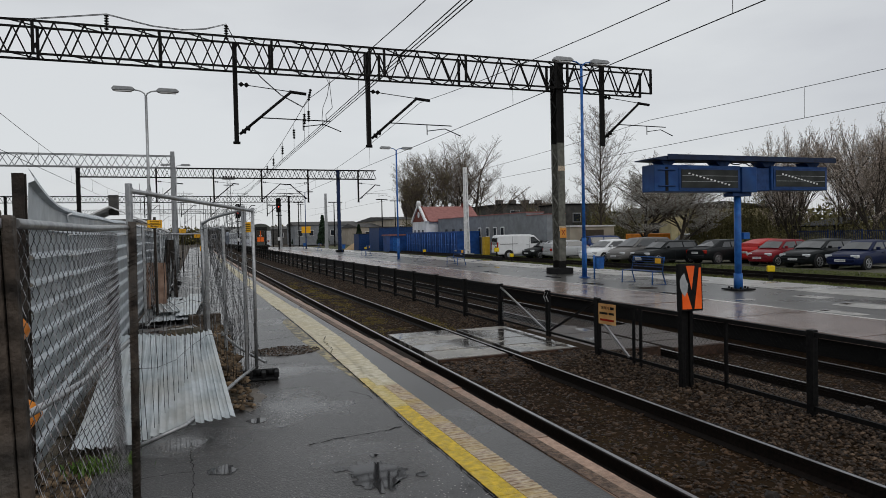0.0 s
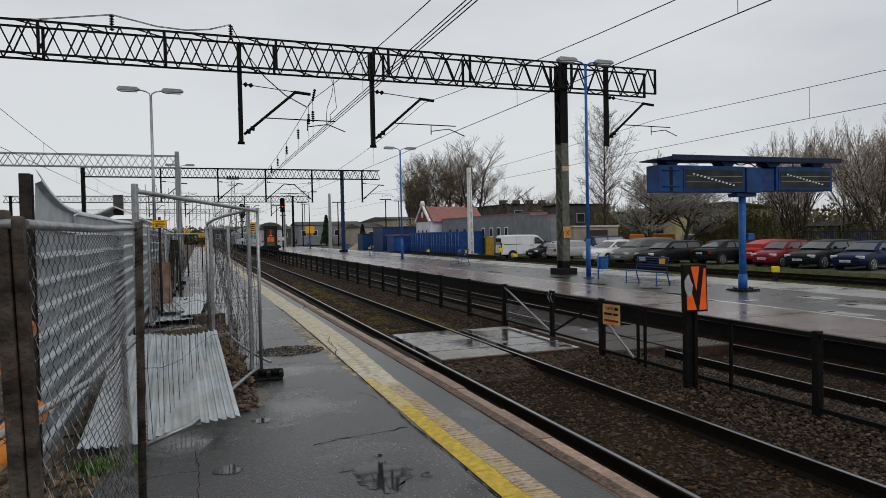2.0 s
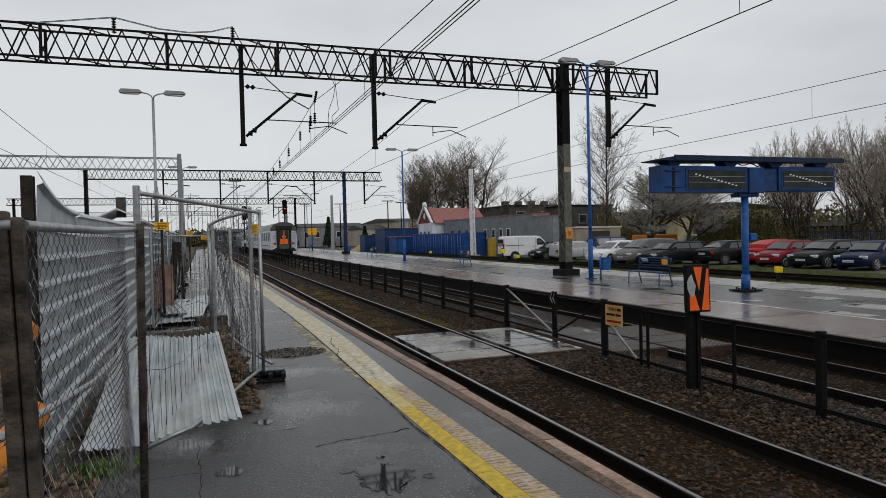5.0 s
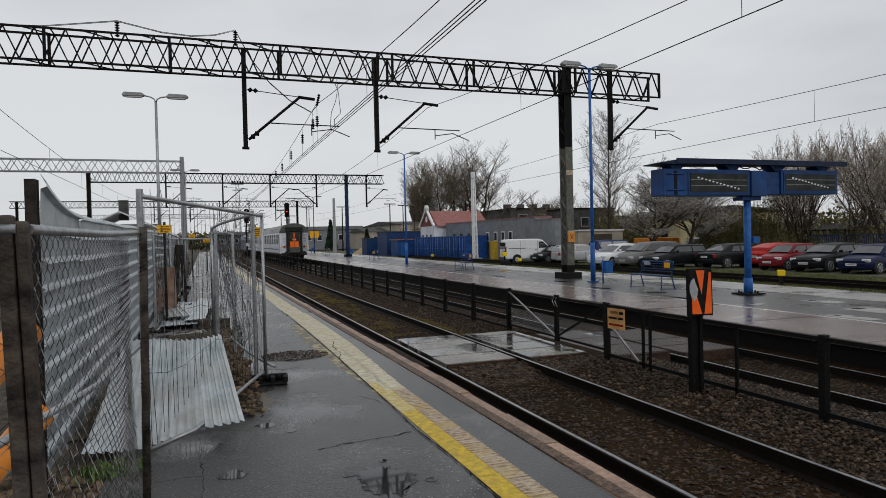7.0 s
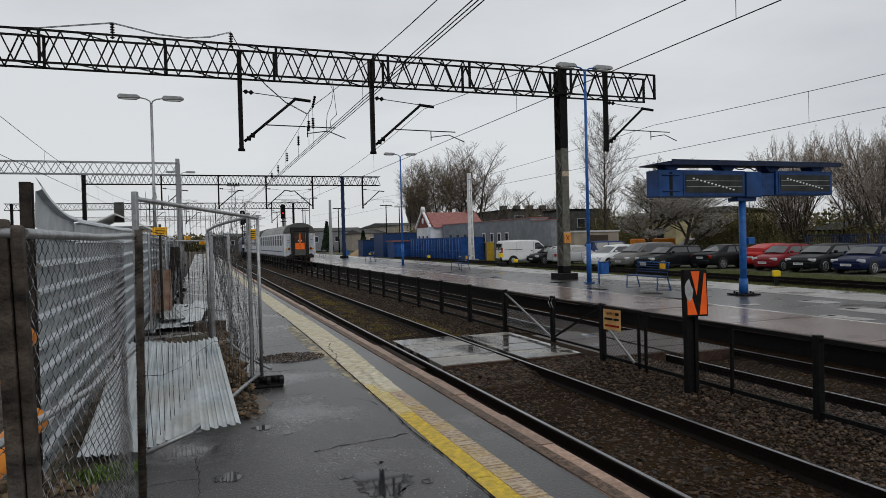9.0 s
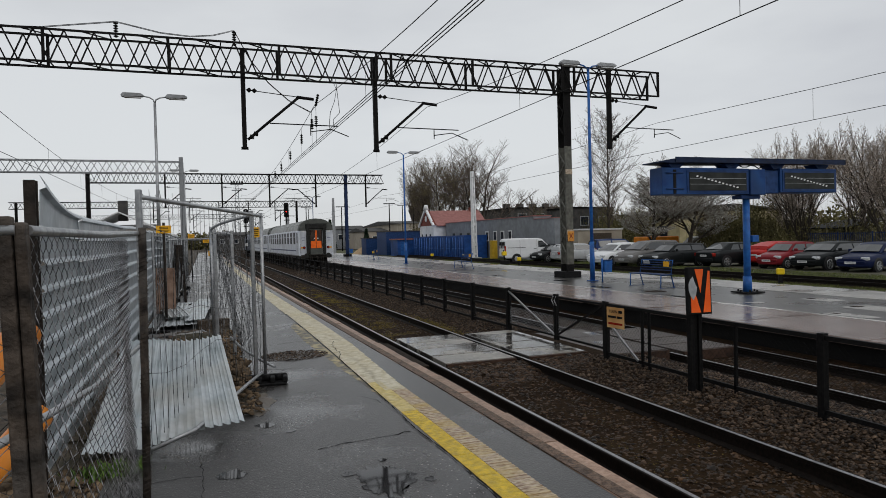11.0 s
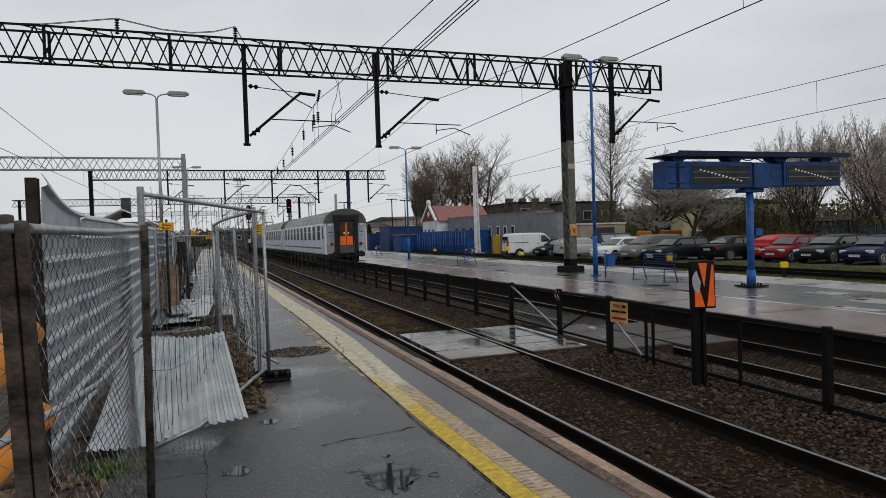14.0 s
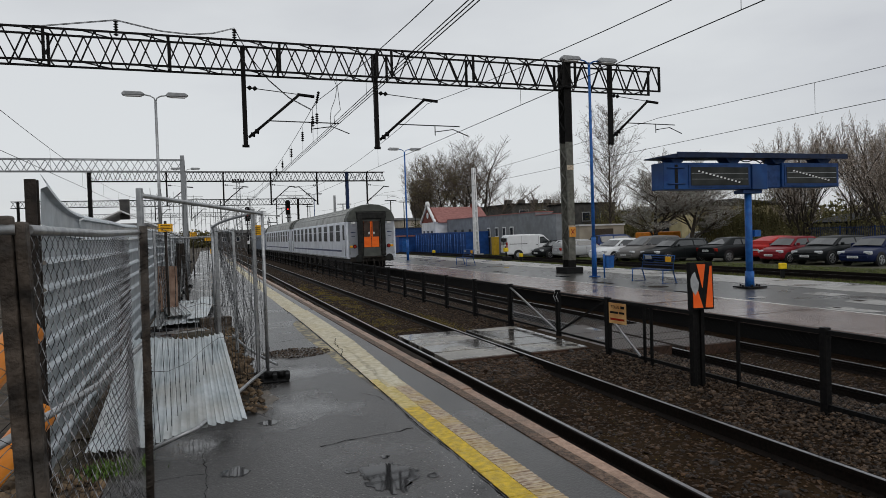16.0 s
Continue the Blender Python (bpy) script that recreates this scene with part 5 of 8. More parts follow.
# earth heap and debris under and behind the sheet
bm = B()
bmesh.ops.create_grid(bm, x_segments=34, y_segments=70, size=1)
for v in bm.verts:
    x, y = -0.42 + v.co.x * 0.95, 10.9 + v.co.y * 4.0
    e = max(0.0, 1 - max(abs(v.co.x), abs(v.co.y)) ** 3)
    n = noise.noise((x * 2.3, y * 2.3, 0.4)) * 0.12 + noise.noise((x * 7, y * 7, 2)) * 0.05
    hump = 0.42 * math.exp(-((x + 0.1) / 0.45) ** 2 - ((y - 8.6) / 1.1) ** 2) + 0.22 * math.exp(-((x + 0.2) / 0.6) ** 2 - ((y - 11.5) / 1.8) ** 2)
    v.co = (x, y, 0.28 + e * (hump + n + 0.05))
for f in bm.faces:
    f.smooth = True
heap = solo("earth_heap", bm, M["earth"], "heap of brown earth and rubble on the platform", "earth", kind="stuff")


def rubble(name, label, n, place, size, material, seed, flat=0.6):
    """Many small broken stones as one mesh."""
    rnd = np.random.RandomState(seed)
    base = np.array([(0, 0, 1), (.9, 0, .3), (.28, .85, .35), (-.72, .53, .25), (-.72, -.53, .4), (.28, -.85, .25), (.7, .5, -.4), (-.3, .85, -.4), (-.85, 0, -.4), (-.3, -.85, -.35), (.7, -.5, -.45), (0, 0, -.9)])
    tri = np.array([(0, 1, 2), (0, 2, 3), (0, 3, 4), (0, 4, 5), (0, 5, 1), (1, 6, 2), (2, 7, 3), (3, 8, 4), (4, 9, 5), (5, 10, 1), (6, 7, 2), (7, 8, 3), (8, 9, 4), (9, 10, 5), (10, 6, 1)])
    pos = place(rnd, n)
    n = len(pos)
    s = size * rnd.lognormal(0, 0.35, n)[:, None] * rnd.uniform(0.65, 1.25, (n, 3)) * (1, 1, flat)
    v = base[None] * (1 + rnd.uniform(-0.42, 0.42, (n, 12, 3))) * s[:, None]
    a, tl = rnd.uniform(0, 6.28, n), rnd.uniform(-0.7, 0.7, n)
    ct, st = np.cos(tl)[:, None], np.sin(tl)[:, None]
    y, z = v[..., 1] * ct - v[..., 2] * st, v[..., 1] * st + v[..., 2] * ct
    ca, sa = np.cos(a)[:, None], np.sin(a)[:, None]
    v = np.stack([v[..., 0] * ca - y * sa, v[..., 0] * sa + y * ca, z], -1) + pos[:, None]
    faces = tri[None] + (np.arange(n) * 12)[:, None, None]
    me = bpy.data.meshes.new(name)
    me.vertices.add(n * 12)
    me.vertices.foreach_set("co", v.reshape(-1).astype(np.float32))
    me.loops.add(n * 45)
    me.loops.foreach_set("vertex_index", faces.reshape(-1).astype(np.int32))
    me.polygons.add(n * 15)
    me.polygons.foreach_set("loop_start", np.arange(n * 15, dtype=np.int32) * 3)
    me.update(calc_edges=True)
    me.materials.append(material)
    return tagged(new(name, me), label, "stones", kind="stuff")


def heap_place(rnd, n):
    x = rnd.uniform(-0.5, 0.55, n)
    y = rnd.uniform(7.0, 14.0, n)
    hump = 0.42 * np.exp(-((x + 0.1) / 0.45) ** 2 - ((y - 8.6) / 1.1) ** 2) + 0.22 * np.exp(-((x + 0.2) / 0.6) ** 2 - ((y - 11.5) / 1.8) ** 2)
    return np.stack([x, y, 0.31 + hump * 0.95], -1)


rubble("rubble", "grit and chips in the broken patch of asphalt", 900, lambda r, n: (lambda a, q: np.stack([1.28 + 0.52 * q * np.cos(a), 10.45 + 0.45 * q * np.sin(a), np.full(n, 0.299)], -1))(r.uniform(0, 6.28, n), np.sqrt(r.uniform(0, 1, n))), 0.011, M["stone"], 21)
M["clod"] = mat("earth_clod", (0.050, 0.034, 0.021), (0.165, 0.115, 0.070), 9, 0.85, bump=0.4, vary=0.5)
rubble("rubble", "brown clods and stone chips on the earth heap", 1500, heap_place, 0.032, M["clod"], 5)
rubble("rubble", "brown clods and stone chips behind the fence", 2600, lambda r, n: np.stack([r.uniform(-3.2, -0.78, n), r.uniform(1.8, 6.0, n), np.full(n, 0.27)], -1), 0.035, M["clod"], 6)
M["orange_pipe"] = mat("orange_plastic", (0.62, 0.19, 0.015), (0.75, 0.26, 0.03), 4, 0.4, stain=(0.35, 0.14, 0.03), stain_amt=0.4)
solo("plastic_pipe", tube(B(), (-1.55, 3.1, 0.75), (-1.05, 4.7, 1.55), 0.10, seg=16), M["orange_pipe"], "orange plastic drain pipe behind the fence", "pipe")
solo("plastic_pipe", tube(B(), (-1.6, 3.9, 0.30), (-1.02, 4.9, 1.0), 0.09, seg=16), M["orange_pipe"], "orange plastic drain pipe behind the fence", "pipe")
for (x, y, rz, l) in ((-1.2, 4.2, 30, 0.9), (-1.0, 3.7, 10, 0.7), (-1.4, 4.8, -25, 1.1)):
    solo("wood_offcut", box(B(), -l / 2, l / 2, -0.05, 0.05, 0, 0.04), M["clod"], "broken pale wood offcut on the earth", "timber", pose(x, y, 0.29, 4, 3, rz), group="wood offcuts", bevel=0.004)


def weeds(name, label, cx, cy, z, n, spread, h, seed, mt, clumpy=0.0):
    rnd = random.Random(seed)
    bm = B()
    for _ in range(n):
        x, y = cx + rnd.gauss(0, spread[0]), cy + rnd.gauss(0, spread[1])
        if clumpy and noise.noise((x * 2.6, y * 1.5, seed)) < clumpy:
            continue
        a, l, lean = rnd.uniform(0, 6.28), h * rnd.uniform(0.4, 1.1), rnd.uniform(0.1, 0.7)
        w = rnd.uniform(0.004, 0.012)
        c, s = math.cos(a), math.sin(a)
        p = [(x - s * w, y + c * w, z), (x + s * w, y - c * w, z), (x + c * l * lean * 0.4 + s * w, y + s * l * lean * 0.4 - c * w, z + l * 0.6), (x + c * l * lean, y + s * l * lean, z + l)]
        v = [bm.verts.new(q) for q in p]
        bm.faces.new((v[0], v[1], v[2]))
        bm.faces.new((v[0], v[2], v[3]))
    return tagged(part(name, bm, mt, None), label, "weeds", kind="stuff")


M["weed"] = mat("green_weed", (0.05, 0.10, 0.018), (0.12, 0.19, 0.045), 14, 0.6, vary=0.3)
M["moss"] = mat("yellow_green_moss", (0.11, 0.088, 0.020), (0.25, 0.19, 0.050), 12, 0.85, vary=0.35)
weeds("weed_tuft", "green weeds below the zinc sheet", -0.72, 5.75, 0.28, 300, (0.12, 0.08), 0.10, 3, M["weed"])


# ---- ballast, crossing and the fence between the tracks ----
def bed_place(rnd, n):
    """Stones over the two tracks, thinning with distance; shoulders lie higher than the troughs between the rails."""
    x = rnd.uniform(2.85, 10.5, n)
    y = 2.8 + 44 * rnd.uniform(0, 1, n) ** 2.2
    mid = np.exp(-((x - 6.45) / 0.75) ** 2)
    z = -0.155 + 0.11 * mid + rnd.uniform(-0.015, 0.02, n)
    between1 = (x > 3.6) & (x < 4.97)
    z = np.where(between1, -0.168 + rnd.uniform(-0.02, 0.012, n), z)
    z = np.where(x > 7.4, -0.36 + 0.22 * np.exp(-((x - 7.2) / 0.5) ** 2) + rnd.uniform(-0.015, 0.02, n), z)
    board = (x > 3.55) & (x < 9.8) & (y > 9.9) & (y < 13.2)
    rail = (abs(x - 3.533) < 0.075) | (abs(x - 5.037) < 0.075) | (abs(x - 8.178) < 0.075) | (abs(x - 9.682) < 0.075)
    return np.stack([x, y, z], -1)[~board & ~rail]


bm = B()
pro = [(2.82, -0.20), (3.5, -0.165), (5.1, -0.165), (5.75, -0.10), (6.45, -0.065), (7.2, -0.13), (7.8, -0.34), (9.9, -0.36), (10.71, -0.33), (10.71, -0.6), (2.82, -0.6)]
extrude_profile(bm, pro, "y", -6, 240)
structure("ballast_bed", bm, M["ballast"], "oily ballast bed with raised shoulder, darkened as shade between stones")


def split(side):
    def place(rnd, n):
        p = bed_place(rnd, n)
        m = (p[:, 0] > 5.0) & (p[:, 0] < 7.5)
        return p[m] if side else p[~m]
    return place


rubble("ballast_stones", "loose brown-grey ballast stones between the tracks", 230000, split(True), 0.0175, M["stone"], 11, 0.6)
rubble("ballast_stones", "dark oily ballast stones between the rails", 120000, split(False), 0.019, M["stone_dark"], 12, 0.45)
rubble("ballast_stones", "dark ballast stones heaped against the crossing slabs", 3600, lambda r, n: (lambda x, y: np.stack([x, y, np.interp(y, (9.0, 9.6, 10.03), (-0.19, -0.09, -0.03))], -1))(r.uniform(3.66, 6.28, n), r.uniform(9.0, 10.02, n)), 0.022, M["stone_dark"], 13, 0.55)
weeds("moss_tuft", "yellow-green moss between the rails", 4.2, 16.5, -0.18, 16000, (0.36, 2.8), 0.032, 7, M["moss"], 0.06)
weeds("moss_tuft", "yellow-green moss between the rails", 4.25, 25.5, -0.17, 14000, (0.38, 4.0), 0.035, 17, M["moss"], 0.06)
weeds("moss_tuft", "yellow-green moss between the rails", 4.3, 5.6, -0.175, 2600, (0.3, 1.0), 0.018, 8, M["moss"], 0.12)
weeds("moss_tuft", "yellow-green moss beside the rail", 5.45, 15.5, -0.13, 900, (0.15, 1.5), 0.05, 9, M["moss"])

M["board"] = wet("wet_crossing_slab", (0.19, 0.175, 0.15), (0.34, 0.315, 0.275), puddle=(0.050, 0.046, 0.042), scale=16, rough=0.30, pud_scale=1.1, pud=(0.44, 0.52), bump=0.25)
M["board_dark"] = wet("rusty_stained_crossing_slab", (0.035, 0.024, 0.018), (0.085, 0.062, 0.048), puddle=(0.03, 0.026, 0.023), scale=14, rough=0.5, pud_scale=1.2, pud=(0.60, 0.66), bump=0.4)
M["board_edge"] = mat("rusty_crossing_edge", (0.022, 0.012, 0.008), (0.06, 0.032, 0.02), 8, 0.7, bump=0.5)
crossing = thing("track_crossing", "wet grey concrete crossing slabs between the rails", "crossing", pose(0, 0, 0), kind="structure")
for (x0, x1, z, n) in ((3.66, 4.90, 0.02, 4), (5.16, 6.28, 0.015, 4), (8.36, 9.58, -0.165, 4), (6.5, 8.02, -0.10, 3)):
    for i in range(n):
        y0 = 10.1 + i * 3.0 / n
        part("slab", box(B(), x0, x1, y0 + 0.018, y0 + 3.0 / n - 0.018, z - 0.1, z + RNG.uniform(-0.004, 0.004)), M["board"] if z > 0 else M["board_dark"], crossing, "" if z > 0 else "slab stained dark with rust", bevel=0.008)
    part("edge_beam", box(B(), x0, x1, 10.04, 10.10, z - 0.2, z - 0.01), M["board_edge"], crossing, "rusty steel edge beam")
    if z > 0:
        part("ballast_shoulder", extrude_profile(B(), [(9.0, -0.19), (9.6, z - 0.11), (10.03, z - 0.05), (10.03, -0.2)], "x", x0 + 0.02, x1 - 0.02), M["ballast"], crossing, "dark ballast heaped against the slabs")
part("slab", box(B(), 2.83, 3.44, 10.3, 12.9, -0.15, -0.03), M["sleeper"], crossing, "dark timber infill", bevel=0.01)

FX = 6.38
track_fence = thing("track_fence", "black steel fence with mesh between the tracks", "fence", pose(0, 0, 0))


def fence_mesh(y0, y1, z0, z1, pitch=0.075, r=0.0021, x=FX):
    bm = B()
    h, w = z1 - z0, y1 - y0
    for sgn in (1, -1):
        k = -h
        while k < w:
            a, b = max(0.0, -k) if sgn > 0 else max(0.0, -k), min(h, w - k)
            if b > a:
                p0, p1 = (x, y0 + k + a, z0 + a), (x, y0 + k + b, z0 + b)
                if sgn < 0:
                    p0, p1 = (x + 0.004, y0 + k + a, z1 - a), (x + 0.004, y0 + k + b, z1 - b)
                tube(bm, p0, p1, r, seg=3, cap=False)
            k += pitch
    return bm


def fence_bay(y0, y1, mid=True, mesh=True):
    zt, zb = 0.86, 0.04
    for z in (zt, zb) + ((0.45,) if mid else ()):
        part("rail", box(B(), FX - 0.02, FX + 0.02, y0, y1, z - 0.025, z + 0.025), M["paint_black"], track_fence)
    if mesh:
        tagged(part("mesh", fence_mesh(y0, y1, zb, zt), M["paint_black"], track_fence), kind="stuff")


def fence_post(y, w=0.045, top=0.91):
    part("post", box(B(), FX - w, FX + w, y - w, y + w, -0.3, top), M["paint_black"], track_fence, bevel=0.006)


near_posts = [1.6, 3.45, 5.43, 9.6]
for y in near_posts:
    fence_post(y, 0.042)
fence_bay(1.6, 3.45, False)
fence_bay(3.45, 5.40, False)
fence_bay(5.46, 9.55, False)
for y in (6.7, 8.45, 8.62):
    fence_post(y, 0.02, 0.86)
part("brace", angle_bar(B(), (FX - 0.03, 9.45, 0.55), (FX - 0.03, 8.7, 0.06), 0.03), M["galv"], track_fence, "bare metal brace")
y = 13.42
ys = []
while y < 110:
    ys.append(y)
    y += 2.08
for i, y in enumerate(ys):
    fence_post(y, 0.05)
    if i + 1 < len(ys):
        fence_bay(y + 0.05, ys[i + 1] - 0.05, True, i < 12)
# double gate at the crossing
for (y0, y1, hinge) in ((9.66, 11.24, 9.66), (11.34, 13.36, 13.36)):
    gate = thing("crossing_gate", "low steel gate with mesh across the track crossing", "gate", pose(FX, y0, 0.08), group="crossing gates")
    L = y1 - y0
    bm = B()
    for z in (0.03, 0.78):
        box(bm, -0.018, 0.018, 0, L, z - 0.018, z + 0.018)
    for yy in (0.0, L):
        box(bm, -0.022, 0.022, yy - 0.022, yy + 0.022, -0.05, 0.84)
    part("gate_frame", bm, M["paint_black"], gate)
    s = 0 if hinge == y0 else L
    part("brace", angle_bar(B(), (-0.02, s, 0.76), (-0.02, L - s, 0.05), 0.03), M["galv"] if hinge > 12 else M["paint_black"], gate, "diagonal steel brace")
    tagged(part("mesh", fence_mesh(0.0, L, 0.03, 0.42, x=0.0, pitch=0.06), M["galv"], gate), kind="stuff")
    part("chain", pipe(B(), [(-0.03, L - s, 0.80), (-0.05, L - s + 0.03, 0.72), (-0.03, L - s - 0.02, 0.62)], 0.012), M["galv"], gate)

M["notice_wood"] = mat("faded_yellow_notice", (0.50, 0.27, 0.085), (0.62, 0.37, 0.15), 5, 0.6, stain=(0.38, 0.17, 0.06), stain_amt=0.5, stain_scale=3)
t = thing("warning_notice", "faded yellow warning notice on the black fence", "sign", pose(FX - 0.075, 9.22, 0.68, 0, 0, -90 + 6))
pl = part("plate", box(B(), -0.21, 0.21, -0.004, 0.004, -0.17, 0.17), M["notice_wood"], t, bevel=0.003)
fc = bpy.data.curves.new("lettering", "FONT")
fc.body, fc.size, fc.align_x, fc.align_y, fc.extrude = "TEREN", 0.068, "CENTER", "CENTER", 0.001
fo = new("lettering", fc)
fo.parent = pl
fo.matrix_basis = pose(-0.05, -0.006, 0.10, 90, 0, 0)
fc.materials.append(M["paint_black"])
part("lettering", box(B(), 0.08, 0.17, -0.007, -0.0045, 0.08, 0.125), M["paint_black"], pl)
part("lettering", box(B(), -0.18, 0.02, -0.007, -0.0045, -0.005, 0.03), M["paint_black"], pl)
part("lettering", box(B(), 0.045, 0.17, -0.007, -0.0045, -0.005, 0.03), M["paint_black"], pl)
part("lettering", box(B(), -0.17, 0.17, -0.007, -0.0045, -0.115, -0.08), M["tail"], pl)

# marker board with a black V on orange
M["orange_board"] = mat("orange_reflective_board", (0.80, 0.10, 0.008), (0.92, 0.14, 0.015), 6, 0.4, stain=(0.55, 0.09, 0.02), stain_amt=0.4)
t = thing("marker_board", "orange track marker board with a black V on a black post", "railway sign", pose(6.12, 7.14, 0))
bm = box(B(), -0.10, -0.045, -0.04, 0.04, -0.3, 1.02)
box(bm, 0.03, 0.085, -0.04, 0.04, -0.3, 1.02)
box(bm, -0.045, 0.03, -0.012, 0.012, -0.3, 1.02)
part("post", bm, M["paint_black"], t, "black steel channel post", bevel=0.004)
AT = pose(0, -0.06, 1.28, -3, 1.5, 2)
bd = part("board", box(B(), -0.19, 0.19, -0.05, 0.02, -0.31, 0.31), M["paint_black"], t, "black rimmed board", bevel=0.006, at=AT)
def tri(pts, d0=-0.056, d1=-0.051):
    return extrude_profile(B(), pts, "y", d0, d1)
for s in (-1, 1):
    part("orange_field", tri([(0.165, 0.26), (0.165, -0.285), (0.04, -0.285), (0.135, 0.26)] if s > 0 else [(-0.16, 0.05), (-0.16, -0.285), (0.0, -0.285), (-0.115, 0.05)]), M["orange_board"], bd, "orange reflective field")
part("orange_field", tri([(-0.085, 0.285), (0.06, 0.285), (0.0, -0.03)]), M["orange_board"], bd, "orange reflective field")
rn = random.Random(2)
part("peeled_patch", tri([(-0.135 + 0.07 * math.cos(a * 0.698) * rn.uniform(0.7, 1.1), 0.04 + 0.15 * math.sin(a * 0.698) * rn.uniform(0.7, 1.1)) for a in range(9)], -0.060, -0.057), M["lamp_grey"], bd, "pale patch where the film has peeled")


# ---- furniture of the island platform ----
def bench(x, y, rz=90):
    t = thing("platform_bench", "blue steel platform bench with a backrest", "bench", pose(x, y, 0.14, 0, 0, rz), group="platform benches")
    for s in (-0.85, 0.85):
        bm = pipe(B(), [(s, -0.26, 0), (s, -0.24, 0.44), (s, 0.15, 0.45)], 0.022, 8)
        part("front_leg", bm, M["blue_steel"], t)
        part("back_leg", pipe(B(), [(s, 0.30, 0), (s, 0.17, 0.45), (s, 0.26, 0.95)], 0.022, 8), M["blue_steel"], t)
        part("foot", box(B(), s - 0.03, s + 0.03, -0.3, 0.34, 0, 0.012), M["blue_dark"], t)
    for k in range(5):
        part("seat_slat", box(B(), -0.95, 0.95, -0.25 + k * 0.085, -0.18 + k * 0.085, 0.45, 0.475), M["blue_dark"], t, bevel=0.005)
    for k in range(4):
        part("back_slat", box(B(), -0.83, 0.83, 0.195 + 0.012 * k, 0.207 + 0.012 * k, 0.58 + 0.085 * k, 0.61 + 0.085 * k), M["blue_dark"], t)
    part("back_rail", box(B(), -0.86, 0.86, 0.235, 0.265, 0.92, 0.95), M["blue_steel"], t)
    part("sticker", box(B(), 0.45, 0.75, 0.178, 0.186, 0.72, 0.90), M["yellow_sign"], t, "yellow sticker")
    part("sticker", box(B(), -0.65, -0.30, 0.178, 0.186, 0.80, 0.88), M["lamp_grey"], t, "pale sticker")
    return t


bench(14.85, 19.5, -90)
bench(14.85, 37.4, -90)
bench(15.0, 60.5, -90)
bench(15.0, 86.0, -90)

for (x, y) in ((14.9, 22.3), (16.3, 76.4), (15.9, 103.0)):
    t = thing("litter_bin", "blue steel litter bin on a post beside a lamp", "litter bin", pose(x, y, 0.14), group="litter bins")
    part("bin_post", tube(B(), (-0.2, 0, 0), (-0.2, 0, 0.95), 0.03), M["blue_steel"], t)
    bm = extrude_profile(B(), [(-0.16, 0.4), (0.14, 0.4), (0.18, 0.86), (-0.16, 0.86)], "y", -0.16, 0.16)
    part("bucket", bm, M["blue_steel"], t, bevel=0.02)
    part("rim", box(B(), -0.17, 0.19, -0.17, 0.17, 0.86, 0.89), M["blue_dark"], t)

# departure board shelter
M["blue_case"] = mat("worn_blue_case", (0.007, 0.036, 0.14), (0.013, 0.068, 0.22), 3, 0.45, stain=(0.012, 0.03, 0.08), stain_amt=0.6, stain_scale=1.5, bump=0.08)
M["blue_night"] = mat("very_dark_blue_roof_paint", (0.004, 0.010, 0.032), (0.008, 0.020, 0.058), 5, 0.5, bump=0.08)
M["pane"] = mat("grimy_display_glass", (0.012, 0.014, 0.013), (0.030, 0.033, 0.031), 2.2, 0.25, spec=0.15)
t = thing("departure_board", "blue steel double departure board with taped-over glass on a post", "display board", pose(15.63, 15.88, 0.14))
pp = part("post", tube(B(), (0, 0, 0), (0, 0, 3.0), 0.105, 0.105, seg=16), M["blue_steel"], t)
part("sleeve", tube(B(), (0, 0, 0.04), (0, 0, 0.5), 0.135, 0.13, seg=16), M["blue_steel"], pp)
part("base_plate", box(B(), -0.34, 0.34, -0.34, 0.34, 0, 0.04), M["black"], pp, "black base plate with bolts")
for a in range(6):
    part("bolt", tube(B(), (0.27 * math.cos(a * 1.047), 0.27 * math.sin(a * 1.047), 0.03), (0.27 * math.cos(a * 1.047), 0.27 * math.sin(a * 1.047), 0.10), 0.03, seg=6), M["black"], pp)
part("bracket", box(B(), -0.36, 0.36, -0.2, 0.2, 2.86, 2.97), M["blue_dark"], pp, bevel=0.01)
